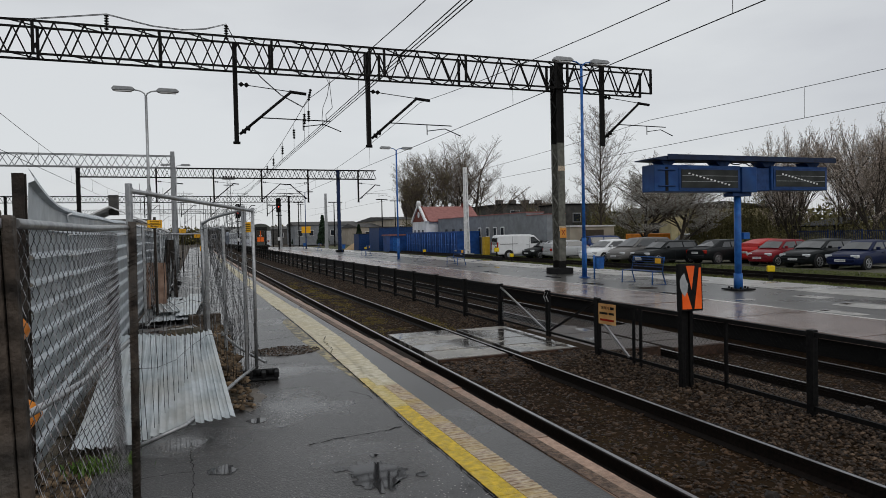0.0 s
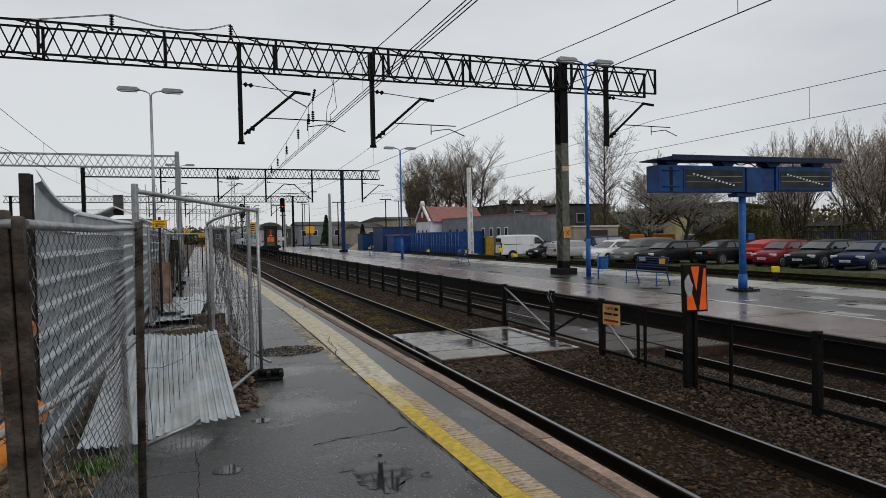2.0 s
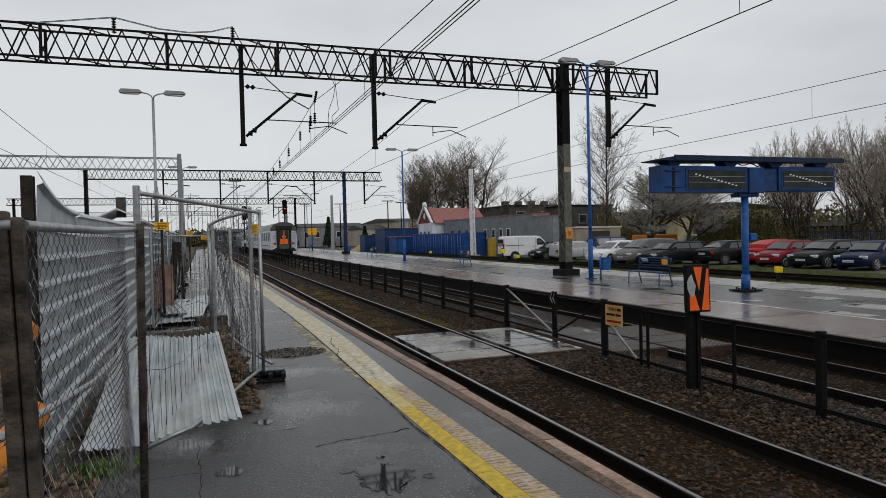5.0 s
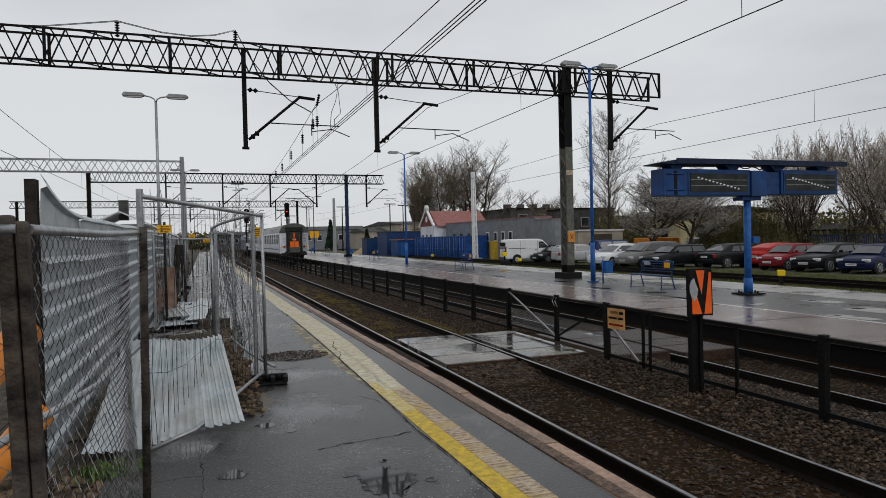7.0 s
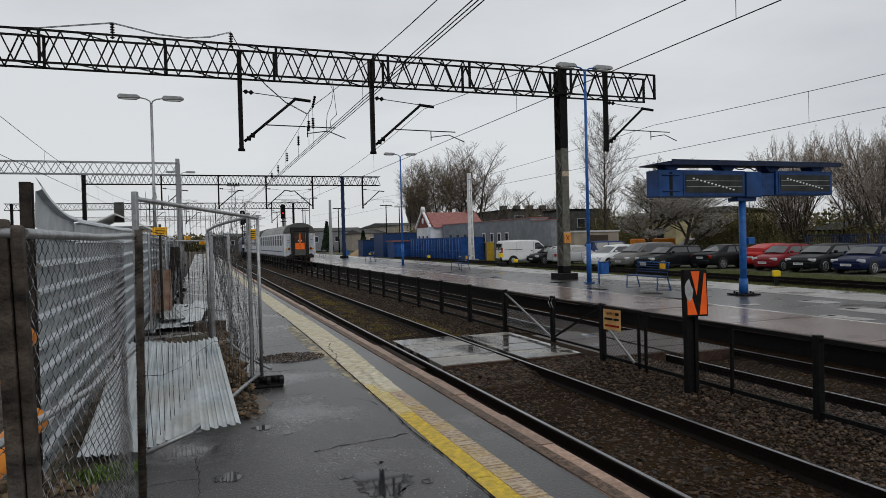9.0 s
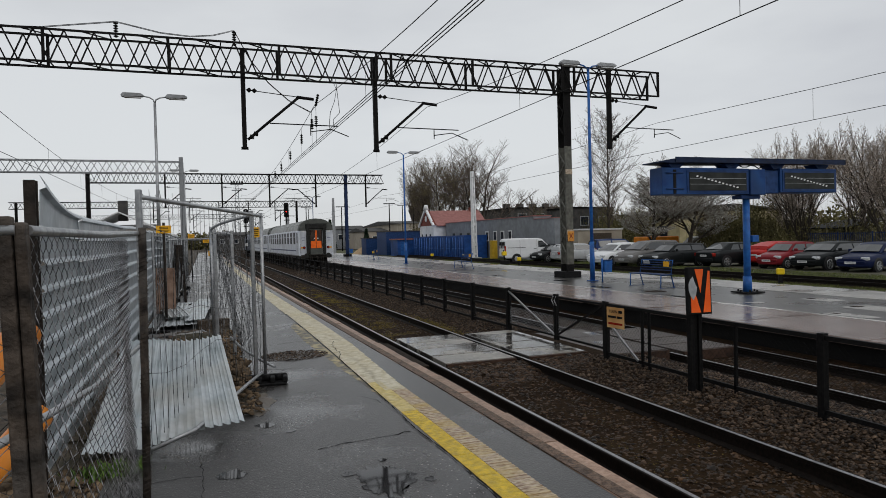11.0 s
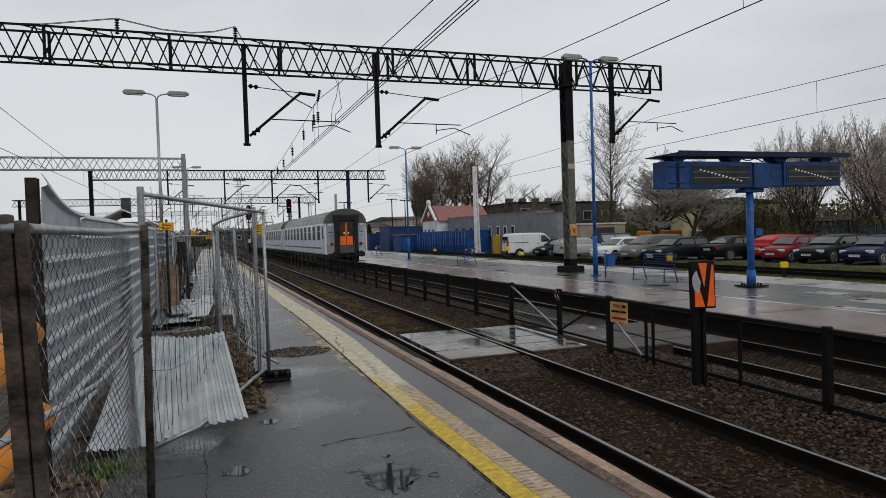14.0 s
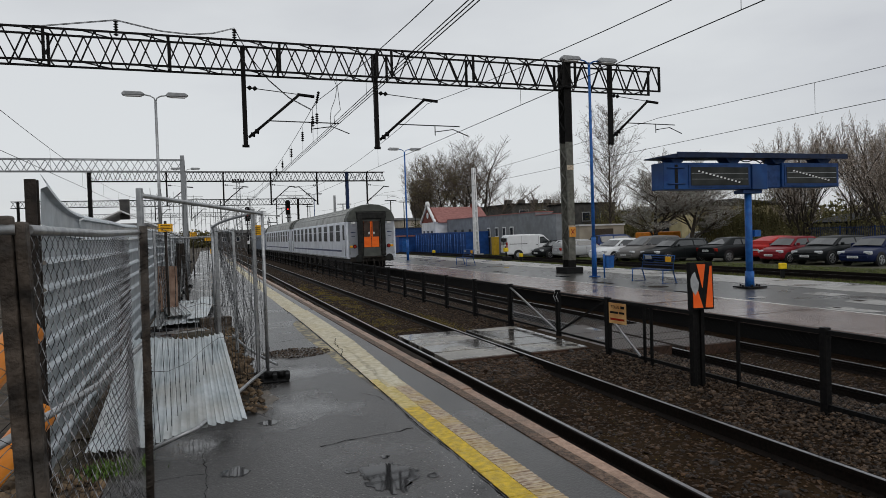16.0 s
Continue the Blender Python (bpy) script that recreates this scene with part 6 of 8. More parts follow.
for i, (x0, x1, z0, z1) in enumerate(((-3.30, -0.14, 2.99, 3.76), (1.08, 3.42, 3.04, 3.78))):
    c = part("display_case", box(B(), x0, x1, -0.28, 0.28, z0, z1), M["blue_case"], t, "blue sheet-steel display case", bevel=0.015)
    g0 = x0 + (0.86 if i == 0 else 0.08)
    part("frame", box(B(), g0, x1 - 0.06, -0.30, -0.281, z0 + 0.05, z1 - 0.07), M["blue_dark"], c)
    part("glass", box(B(), g0 + 0.07, x1 - 0.13, -0.312, -0.301, z0 + 0.11, z1 - 0.13), M["pane"], c, "grimy dark glass")
    ln = x1 - g0 - 0.7
    part("tape", extrude_profile(B(), [(g0 + 0.30, z1 - 0.22), (g0 + 0.30, z1 - 0.26), (g0 + 0.3 + ln, z0 + 0.16), (g0 + 0.3 + ln, z0 + 0.20)], "y", -0.318, -0.313), M["paint_black"], c)
    for k in range(12):
        f0, f1 = k / 12, (k + 0.5) / 12
        zf = lambda f, o: (z1 - 0.26 + (z0 + 0.16 - z1 + 0.26) * f) + o
        part("tape_stripe", extrude_profile(B(), [(g0 + 0.30 + ln * f0 + 0.03, zf(f0, 0.04)), (g0 + 0.30 + ln * f0, zf(f0, 0)), (g0 + 0.30 + ln * f1, zf(f1, 0)), (g0 + 0.30 + ln * f1 + 0.03, zf(f1, 0.04))], "y", -0.322, -0.3185), M["white"], c)
    for zz in (0.33, 0.66):
        part("shelf_line", box(B(), g0 + 0.09, x1 - 0.15, -0.315, -0.3125, z0 + 0.12 + zz * (z1 - z0 - 0.26), z0 + 0.13 + zz * (z1 - z0 - 0.26)), M["lamp_grey"], c)
    if i == 0:
        part("side_slot", box(B(), x0 + 0.38, x0 + 0.48, -0.292, -0.281, z0 + 0.02, z1 - 0.06), M["black"], c)
        for zz in (0.16, 0.62):
            part("hinge_bar", tube(B(), (x0 + 0.12, -0.30, z0 + zz), (x0 + 0.72, -0.30, z0 + zz), 0.018), M["blue_dark"], c)
part("centre_box", box(B(), -0.13, 0.45, -0.33, 0.33, 2.97, 3.74), M["blue_case"], t, bevel=0.02)
part("centre_box", box(B(), 0.46, 1.07, -0.22, 0.22, 3.02, 3.72), M["blue_dark"], t, bevel=0.02)
bm = extrude_profile(B(), [(-3.45, 3.92), (-3.0, 4.0), (3.62, 4.04), (3.62, 3.98), (-2.95, 3.88), (-3.45, 3.89)], "y", -0.42, 0.42)
part("roof", bm, M["blue_night"], t, "dark blue sheet roof over the displays")
part("roof_edge", box(B(), -2.95, 3.63, -0.44, -0.421, 3.90, 4.05), M["blue_night"], t)
for x in (-2.75, -0.7, 1.05, 2.9):
    part("roof_bracket", extrude_profile(B(), [(x - 0.32, 3.92), (x + 0.32, 3.92), (x + 0.14, 3.76), (x - 0.14, 3.76)], "y", -0.2, 0.2), M["blue_dark"], t)
part("cable_loops", pipe(B(), [(-0.7 + 0.16 * k, -0.1, 3.78 + 0.10 * abs(math.sin(k * 0.9))) for k in range(9)], 0.018), M["black"], t)
part("side_box", box(B(), 0.12, 0.36, -0.12, 0.12, 1.55, 1.75), M["blue_steel"], t, bevel=0.01)

# yellow shunting markers by the siding
M["marker_yellow"] = mat("yellow_marker_paint", (0.70, 0.48, 0.01), (0.85, 0.60, 0.02), 5, 0.45)
for (x, y) in ((22.25, 20.1), (22.2, 43.0), (22.1, 62.0), (21.6, 84)):
    t = thing("track_marker", "low yellow marker on a black stub by the siding", "railway sign", pose(x - 0.8, y, -0.1, 0, 0, -35), group="siding markers")
    part("stub", box(B(), -0.07, 0.07, -0.07, 0.07, 0, 0.36), M["black"], t)
    part("head", box(B(), -0.14, 0.14, -0.11, 0.11, 0.36, 0.60), M["marker_yellow"], t, bevel=0.03)
t = thing("point_lever", "black point lever with a yellow weight by the siding", "point lever", pose(21.2, 45.0, -0.1))
part("frame", box(B(), -0.35, 0.35, -0.2, 0.2, 0, 0.35), M["black"], t, bevel=0.06)
part("lever", tube(B(), (0, 0, 0.2), (-0.1, 0, 1.1), 0.05), M["black"], t)
part("weight", box(B(), -0.22, 0.12, -0.14, 0.14, 0.7, 1.0), M["marker_yellow"], t, bevel=0.04)


# ---- signals ----
M["red_light"] = glow("red_signal_lamp", (1.0, 0.03, 0.02), 2.5)
def signal(label, x, y, h, z0=0.0):
    t = thing("railway_signal", label, "signal", pose(x, y, z0), group="signals")
    m = part("mast", tube(B(), (0, 0, 0), (0, 0, h), 0.11, seg=10), M["gantry"], t)
    bm = extrude_profile(B(), [(-0.33, h - 2.1), (0.33, h - 2.1), (0.36, h - 0.1), (0.2, h + 0.12), (-0.2, h + 0.12), (-0.36, h - 0.1)], "y", -0.42, -0.2)
    hd = part("head", bm, M["paint_black"], t, "black signal head with a red light")
    for k in range(4):
        part("lens_hood", tube(B(), (0, -0.42, h - 0.35 - k * 0.45), (0, -0.62, h - 0.37 - k * 0.45), 0.14, 0.14, seg=12, cap=False), M["paint_black"], hd)
    part("red_lens", tube(B(), (0, -0.424, h - 1.25), (0, -0.44, h - 1.25), 0.085, seg=12), M["red_light"], hd, "lit red lens")
    part("ladder", box(B(), 0.25, 0.29, -0.05, 0.0, 0.4, h - 2.2), M["gantry"], m)
    part("cage", box(B(), -0.35, 0.5, -0.5, 0.1, h - 2.6, h - 2.5), M["gantry"], m)
    part("white_plate", box(B(), -0.2, 0.2, -0.16, -0.13, 1.6, 2.1), M["white"], m, "white plate")
    return t


signal("railway signal with a red light beyond the platform", 12.2, 104.0, 8.0, -0.1)
signal("railway signal with a red light between the tracks", 6.35, 106.0, 7.2, -0.1)


# ---- buildings beyond the siding ----
M["render_grey"] = mat("grey_rendered_wall", (0.17, 0.18, 0.195), (0.22, 0.235, 0.25), 2.5, 0.8, bump=0.15, stain=(0.13, 0.135, 0.14), stain_amt=0.5, stain_scale=0.5)
M["render_white"] = mat("white_rendered_wall", (0.60, 0.61, 0.62), (0.72, 0.72, 0.72), 2, 0.8, stain=(0.45, 0.44, 0.42), stain_amt=0.4)
M["render_yellow"] = mat("faded_yellow_wall", (0.42, 0.36, 0.20), (0.55, 0.48, 0.28), 1.5, 0.8, stain=(0.28, 0.24, 0.16), stain_amt=0.5, stain_scale=0.6)
M["render_beige"] = mat("beige_wall", (0.34, 0.30, 0.24), (0.44, 0.39, 0.32), 0.8, 0.8, stain=(0.24, 0.21, 0.18), stain_amt=0.5, stain_scale=0.2)
M["roof_red"] = mat("dull_red_roof", (0.23, 0.095, 0.085), (0.31, 0.14, 0.125), 3, 0.6, bump=0.2)
M["brick_red"] = mat("dark_red_brick", (0.12, 0.035, 0.025), (0.20, 0.06, 0.045), 8, 0.8, bump=0.3)
M["container"] = mat("blue_container_paint", (0.010, 0.05, 0.20), (0.02, 0.085, 0.30), 2, 0.5, stain=(0.012, 0.03, 0.09), stain_amt=0.5, stain_scale=0.8)
M["dark_wall"] = mat("dark_grey_wall", (0.045, 0.045, 0.045), (0.085, 0.08, 0.075), 1.5, 0.8)
M["box_yellow"] = mat("ochre_cabinet", (0.45, 0.28, 0.02), (0.55, 0.36, 0.04), 3, 0.5)
M["sand"] = mat("heaped_sand", (0.36, 0.25, 0.14), (0.48, 0.35, 0.21), 4, 0.9, bump=0.6)


def add_box_part(name, t, x0, x1, y0, y1, z0, z1, mt, label="", bevel=0.0):
    return part(name, box(B(), x0, x1, y0, y1, z0, z1), mt, t, label, bevel)


def wall_window(parent, x, y, z0, z1, w, frame_mt=None):
    """A window set in a wall that faces the tracks (-x)."""
    wn_ = add_box_part("window", parent, x - 0.05, x + 0.02, y - w / 2, y + w / 2, z0, z1, frame_mt or M["white"])
    add_box_part("pane", wn_, x - 0.058, x - 0.051, y - w / 2 + 0.09, y + w / 2 - 0.09, z0 + 0.09, z1 - 0.09, M["win"])
    add_box_part("sill", wn_, x - 0.12, x, y - w / 2 - 0.05, y + w / 2 + 0.05, z0 - 0.06, z0, M["lamp_grey"])
    return wn_


t = thing("grey_shed", "long grey rendered shed with a flat roof and small windows", "building", pose(27, 47.7, -0.3))
add_box_part("wall", t, 0, 1.7, 3.6, 25.7, 0, 4.0, M["render_grey"])
add_box_part("wall", t, 0.003, 1.7, 0, 3.6, 0, 3.72, M["render_grey"])
add_box_part("parapet", t, -0.06, 1.76, 3.55, 25.7, 4.0, 4.08, M["roof_red"], "dark red metal coping")
add_box_part("parapet", t, -0.06, 1.76, -0.05, 3.55, 3.72, 3.79, M["roof_red"], "dark red metal coping")
for y in (13.6, 11.65, 9.95, 8.3):
    wall_window(t, 0, y, 1.92, 2.86, 0.74)
for y in (16.4, 18.6, 20.8, 23.0):
    wall_window(t, 0, y, 2.0, 2.80, 0.62, M["dark_wall"])

t = thing("gabled_house", "white house with a dark brick gable and dull red roof", "house", pose(25.6, 73.7, -0.3))
add_box_part("wall", t, 0, 6.6, 0, 5.2, 0, 3.8, M["render_white"])
part("gable", extrude_profile(B(), [(0.0, 3.8), (5.2, 3.8), (4.9, 4.25), (3.0, 5.55), (2.6, 5.75), (2.2, 5.55), (0.3, 4.25)], "x", -0.02, 0.3), M["brick_red"], t, "dark brick gable")
for a, b in (((-0.12, 3.75), (2.6, 5.85)), ((5.32, 3.75), (2.6, 5.85))):
    part("gable_trim", angle_bar(B(), (-0.05, a[0], a[1]), (-0.05, b[0], b[1]), 0.26), M["white"], t, "white gable trim")
part("finial", tube(B(), (-0.02, 2.6, 5.75), (-0.02, 2.6, 6.35), 0.36, 0.2, seg=10), M["white"], t)
part("oval_window", tube(B(), (-0.03, 2.6, 4.65), (-0.08, 2.6, 4.65), 0.36, seg=14), M["white"], t)
part("roof", extrude_profile(B(), [(-0.3, 3.7), (2.6, 5.5), (5.5, 3.7), (5.5, 3.82), (2.6, 5.65), (-0.3, 3.82)], "x", 0.3, 6.9), M["roof_red"], t, "dull red tiled roof")
add_box_part("chimney", t, 5.6, 6.1, 2.3, 2.8, 5.2, 6.0, M["brick_red"])
for y in (1.1, 2.6, 4.1):
    wall_window(t, 0, y, 1.3, 2.9, 0.7)

M["blue_bar"] = mat("light_blue_bar_paint", (0.07, 0.19, 0.52), (0.11, 0.25, 0.60), 4, 0.5)
for i in range(3):
    t = thing("shipping_container", "blue ribbed steel storage container", "container", pose(24.4, 61.0 + i * 5.6, -0.15), group="storage containers")
    bm = B()
    pts = []
    n = 22
    for k in range(n):
        y0 = 5.5 * k / n
        st = 5.5 / n
        pts += [(0.0, y0), (0.0, y0 + st * 0.5), (0.05, y0 + st * 0.6), (0.05, y0 + st * 0.95)]
    outline = pts + [(2.4, 5.5), (2.4, 0)]
    extrude_profile(bm, [(a, b) for a, b in outline], "z", 0.1, 2.25)
    part("ribbed_wall", bm, M["container"], t)
    add_box_part("top_rail", t, -0.04, 2.44, -0.03, 5.53, 2.25, 2.38, M["container"])
    add_box_part("bottom_rail", t, -0.04, 2.44, -0.03, 5.53, 0.0, 0.12, M["container"])
    for y in (-0.03, 1.8, 3.65, 5.4):
        add_box_part("post", t, -0.05, 0.0, y, y + 0.13, 0.1, 2.3, M["container"])
    for y in (0.5, 1.3, 2.35, 3.1, 4.2, 4.95):
        part("lock_bar", tube(B(), (-0.07, y, 0.2), (-0.07, y, 2.2), 0.035), M["blue_bar"], t)
        add_box_part("lock_handle", t, -0.09, -0.04, y - 0.15, y + 0.15, 1.0, 1.09, M["blue_bar"])
t = thing("utility_cabinet", "ochre yellow metal cabinet beside the shed", "cabinet", pose(25.9, 57.4, -0.15))
add_box_part("body", t, 0, 0.5, 0.2, 0.9, 0, 1.8, M["box_yellow"], bevel=0.02)
add_box_part("door", t, -0.02, 0.0, 0.26, 0.84, 0.1, 1.7, M["box_yellow"])

t = thing("storage_hut", "bright blue metal hut with a red roof edge", "hut", pose(22.8, 79.5, -0.3))
add_box_part("wall", t, 0, 3.4, 0, 3.2, 0, 2.2, M["container"])
add_box_part("roof", t, -0.15, 3.55, -0.15, 3.35, 2.2, 2.36, M["roof_red"])
add_box_part("door", t, 0.4, 1.3, -0.03, 0.0, 0.1, 1.95, M["blue_steel"])
t = thing("storage_hut", "large dark blue metal hut", "hut", pose(22.6, 84, -0.3))
add_box_part("wall", t, 0, 6.0, 0, 5, 0, 3.3, M["blue_dark"])
add_box_part("roof", t, -0.1, 6.1, -0.1, 5.1, 3.3, 3.4, M["dark_wall"])
t = thing("storage_hut", "low dark blue metal hut", "hut", pose(21.8, 92, -0.3))
add_box_part("wall", t, 0, 2.6, 0, 3, 0, 2.5, M["blue_dark"])
add_box_part("roof", t, -0.1, 2.7, -0.1, 3.1, 2.5, 2.58, M["dark_wall"])

# white lattice pylon
t = thing("lattice_pylon", "white concrete lattice catenary pylon", "pylon", pose(24.3, 58.2, -0.15, 0, -0.8, 25))
for s in (-1, 1):
    part("leg", extrude_profile(B(), [(s * 0.30, 0), (s * 0.14, 0), (s * 0.06, 8.4), (s * 0.16, 8.4)], "y", -0.13, 0.13), M["white"], t)
for k in range(9):
    w = 0.24 - 0.012 * k
    part("rung", box(B(), -w, w, -0.1, 0.1, 0.4 + k * 0.95, 0.62 + k * 0.95), M["white"], t)
part("foot", box(B(), -0.55, 0.55, -0.4, 0.4, 0, 0.25), M["lamp_grey"], t)
part("leg_paint", box(B(), -0.2, 0.2, -0.12, 0.12, 0.25, 0.5), M["lamp_grey"], t)

for (x, y, h) in ((16.8, 140, 9), (21.0, 112, 9.5)):
    t = thing("lattice_pylon", "pale concrete catenary pylon in the yard", "pylon", pose(x, y, -0.3))
    part("shaft", extrude_profile(B(), [(-0.3, 0), (0.3, 0), (0.17, h), (-0.17, h)], "y", -0.15, 0.15), M["lamp_grey"], t)

bm = B()
bmesh.ops.create_grid(bm, x_segments=26, y_segments=26, size=1)
for v in bm.verts:
    r = math.hypot(v.co.x, v.co.y)
    h = max(0, 1 - r) ** 0.9 * 2.0 + 0.15 * noise.noise((v.co.x * 3, v.co.y * 3, 1)) * (r < 0.95)
    v.co = (v.co.x * 2.6, v.co.y * 3.2, h - 0.05)
solo("sand_heap", bm, M["sand"], "pointed heap of pale sand in the yard", "sand heap", pose(23.4, 97.5, -0.3))

t = thing("yard_sign", "yellow rectangular board in the yard", "sign", pose(17.6, 112, 0.0))
part("post", tube(B(), (0, 0, 0), (0, 0, 3.0), 0.05), M["gantry"], t)
part("board", box(B(), -0.75, 0.75, -0.07, -0.02, 2.6, 3.7), M["yellow_sign"], t)


def warehouse(label, x0, x1, y, d, h, mt, roof=True, wins=8):
    t = thing("warehouse", label, "building", pose(x0, y, -0.4), group="far warehouses")
    add_box_part("wall", t, 0, x1 - x0, 0, d, 0, h, mt)
    part("roof", extrude_profile(B(), [(-0.3, h), (d / 2, h + 1.1), (d + 0.3, h)], "x", -0.4, x1 - x0 + 0.4), M["dark_wall"], t)
    for k in range(wins):
        xx = (x1 - x0) * (k + 0.5) / wins
        w = add_box_part("window", t, xx - 0.7, xx + 0.7, -0.05, 0.02, h * 0.45, h * 0.75, M["white"])
        add_box_part("pane", w, xx - 0.6, xx + 0.6, -0.07, -0.051, h * 0.47, h * 0.73, M["win"])
    return t


warehouse("long beige warehouse beyond the yard", 44, 70, 150, 40, 6.0, M["render_beige"], wins=6)
warehouse("faded beige warehouse beyond the yard", 38, 47, 160, 20, 4.4, M["render_beige"], wins=2)
warehouse("low grey warehouse beyond the yard", 26, 44, 185, 16, 5.5, M["render_grey"], wins=6)
warehouse("dark low warehouse beyond the yard", 4, 30, 230, 16, 5.0, M["dark_wall"], wins=6)
warehouse("pale building behind the tracks", -34, -12, 190, 14, 7.0, M["render_beige"], wins=7)

t = thing("small_house", "white low house with a dark chimney behind the hoarding", "house", pose(-10.6, 62, -0.75))
add_box_part("wall", t, 0, 8, 0, 8, 0, 3.6, M["render_white"])
part("roof", extrude_profile(B(), [(-0.4, 3.5), (4, 5.6), (8.4, 3.5), (8.4, 3.62), (4, 5.72), (-0.4, 3.62)], "y", -0.1, 8.4), M["render_white"], t)
add_box_part("chimney", t, 3.75, 4.5, 2, 2.7, 5.0, 6.75, M["dark_wall"], "dark brick chimney")

# yellow house, apartment block and garage among the trees
t = thing("yellow_house", "faded yellow rendered house behind blossom trees", "house", pose(45.5, 55, -0.2, 0, 0, -8))
add_box_part("wall", t, 0, 12, 0, 16, 0, 4.2, M["render_yellow"])
part("roof", extrude_profile(B(), [(-0.4, 4.2), (6, 4.8), (12.4, 4.2), (12.4, 4.35), (6, 5.0), (-0.4, 4.35)], "y", -0.3, 16.3), M["dark_wall"], t)
for y in (-0.03,):
    for x in (2, 5, 8.5):
        w = add_box_part("window", t, x, x + 1.4, y - 0.02, y + 0.03, 1.4, 3.0, M["dark_wall"])
        add_box_part("pane", w, x + 0.1, x + 1.3, y - 0.04, y - 0.021, 1.5, 2.9, M["win"])
for y in (3, 7.5, 12):
    wall_window(t, 0, y, 1.3, 2.9, 1.4, M["dark_wall"])
t = thing("apartment_block", "dark grey apartment block behind the trees", "building", pose(45.5, 94, -0.3))
add_box_part("wall", t, 0, 10, 0, 12, 0, 6.6, M["dark_wall"])
add_box_part("roof", t, -0.3, 10.3, -0.3, 12.3, 6.6, 6.8, M["gantry"])
for k in range(4):
    add_box_part("chimney", t, 1.0 + k * 2.4, 1.9 + k * 2.4, 4, 5, 6.8, 7.6, M["dark_wall"])
for k in range(3):
    for z in (1.2, 4.4):
        w = add_box_part("window", t, 1.2 + k * 3.1, 2.8 + k * 3.1, -0.06, 0.02, z, z + 1.4, M["lamp_grey"])
        add_box_part("pane", w, 1.3 + k * 3.1, 2.7 + k * 3.1, -0.08, -0.061, z + 0.1, z + 1.3, M["win"])
t = thing("garage", "low garage with a dark brown door", "garage", pose(33.0, 54.0, -0.2, 0, 0, 20))
add_box_part("wall", t, 0, 7, 0, 6, 0, 2.6, M["render_beige"])
add_box_part("roof", t, -0.1, 7.1, -0.1, 6.1, 2.6, 2.75, M["render_white"])
add_box_part("door", t, 2.2, 5.2, -0.04, 0.0, 0, 2.3, M["timber"])
t = thing("dark_outbuilding", "dark brown flat-roofed outbuilding behind the slender tree", "building", pose(39.8, 66, -0.2))
add_box_part("wall", t, 0, 5.4, 0, 6, 0, 5.2, M["dark_wall"])
add_box_part("roof", t, -0.15, 5.55, -0.15, 6.15, 5.2, 5.36, M["gantry"])
for x in (0.9, 3.3):
    w = add_box_part("window", t, x, x + 1.1, -0.05, 0.02, 3.2, 4.3, M["lamp_grey"])
    add_box_part("pane", w, x + 0.1, x + 1.0, -0.07, -0.051, 3.3, 4.2, M["win"])
t = thing("carport", "dark sloping carport roof on posts", "shelter", pose(46, 37, -0.15))
part("roof", extrude_profile(B(), [(0, 2.1), (5, 2.75), (5, 2.85), (0, 2.2)], "y", 0, 4), M["black"], t)
for x in (0.2, 4.8):
    for y in (0.2, 3.8):
        part("post", box(B(), x - 0.06, x + 0.06, y - 0.06, y + 0.06, 0, 2.2 + 0.11 * x), M["black"], t)
t = thing("steel_fence", "blue-grey steel palisade fence behind the parked cars", "fence", pose(0, 0, 0))
yf = 4.0
while yf < 36:
    xf = 43 + (36 - yf) * 0.02
    part("post", box(B(), xf - 0.04, xf + 0.04, yf - 0.04, yf + 0.04, -0.2, 1.75), M["navy_mast"], t)
    for z in (0.2, 0.9, 1.6):
        part("rail", box(B(), xf - 0.02, xf + 0.02, yf, yf + 2.6, z, z + 0.04), M["navy_mast"], t)
    bm = B()
    for k in range(16):
        box(bm, xf - 0.012, xf + 0.012, yf + k * 0.16, yf + k * 0.16 + 0.03, 0.1, 1.7)
    tagged(part("infill", bm, M["navy_mast"], t), kind="stuff")
    yf += 2.6


# ---- parked vehicles ----
def paint(name, c, rough=0.4):
    m = mat(name, tuple(v * 0.92 for v in c), c, 3, rough, spec=0.06, stain=tuple(v * 0.8 + 0.003 for v in c), stain_amt=0.2)
    b = m.node_tree.nodes["Principled BSDF"]
    b.inputs["Coat Weight"].default_value = 0.22
    b.inputs["Coat Roughness"].default_value = 0.02
    return m


M["tyre"] = mat("tyre_rubber", (0.012, 0.012, 0.012), (0.022, 0.022, 0.022), 20, 0.8)
M["rim"] = mat("alloy_rim", (0.30, 0.31, 0.32), (0.42, 0.43, 0.44), 9, 0.35, 0.7)
M["headlight"] = mat("clear_headlamp", (0.50, 0.52, 0.54), (0.62, 0.64, 0.66), 8, 0.1, 0.3)
M["carglass"] = mat("dark_car_glass", (0.012, 0.014, 0.015), (0.024, 0.028, 0.030), 1.2, 0.02, spec=1.0)
M["trim"] = mat("black_plastic_trim", (0.012, 0.012, 0.013), (0.025, 0.025, 0.026), 10, 0.5)


def lerp_table(tab, y):
    for (a, va), (b, vb) in zip(tab[:-1], tab[1:]):
        if y <= b:
            f = (y - a) / (b - a)
            f = f * f * (3 - 2 * f)
            return va + (vb - va) * f
    return tab[-1][1]


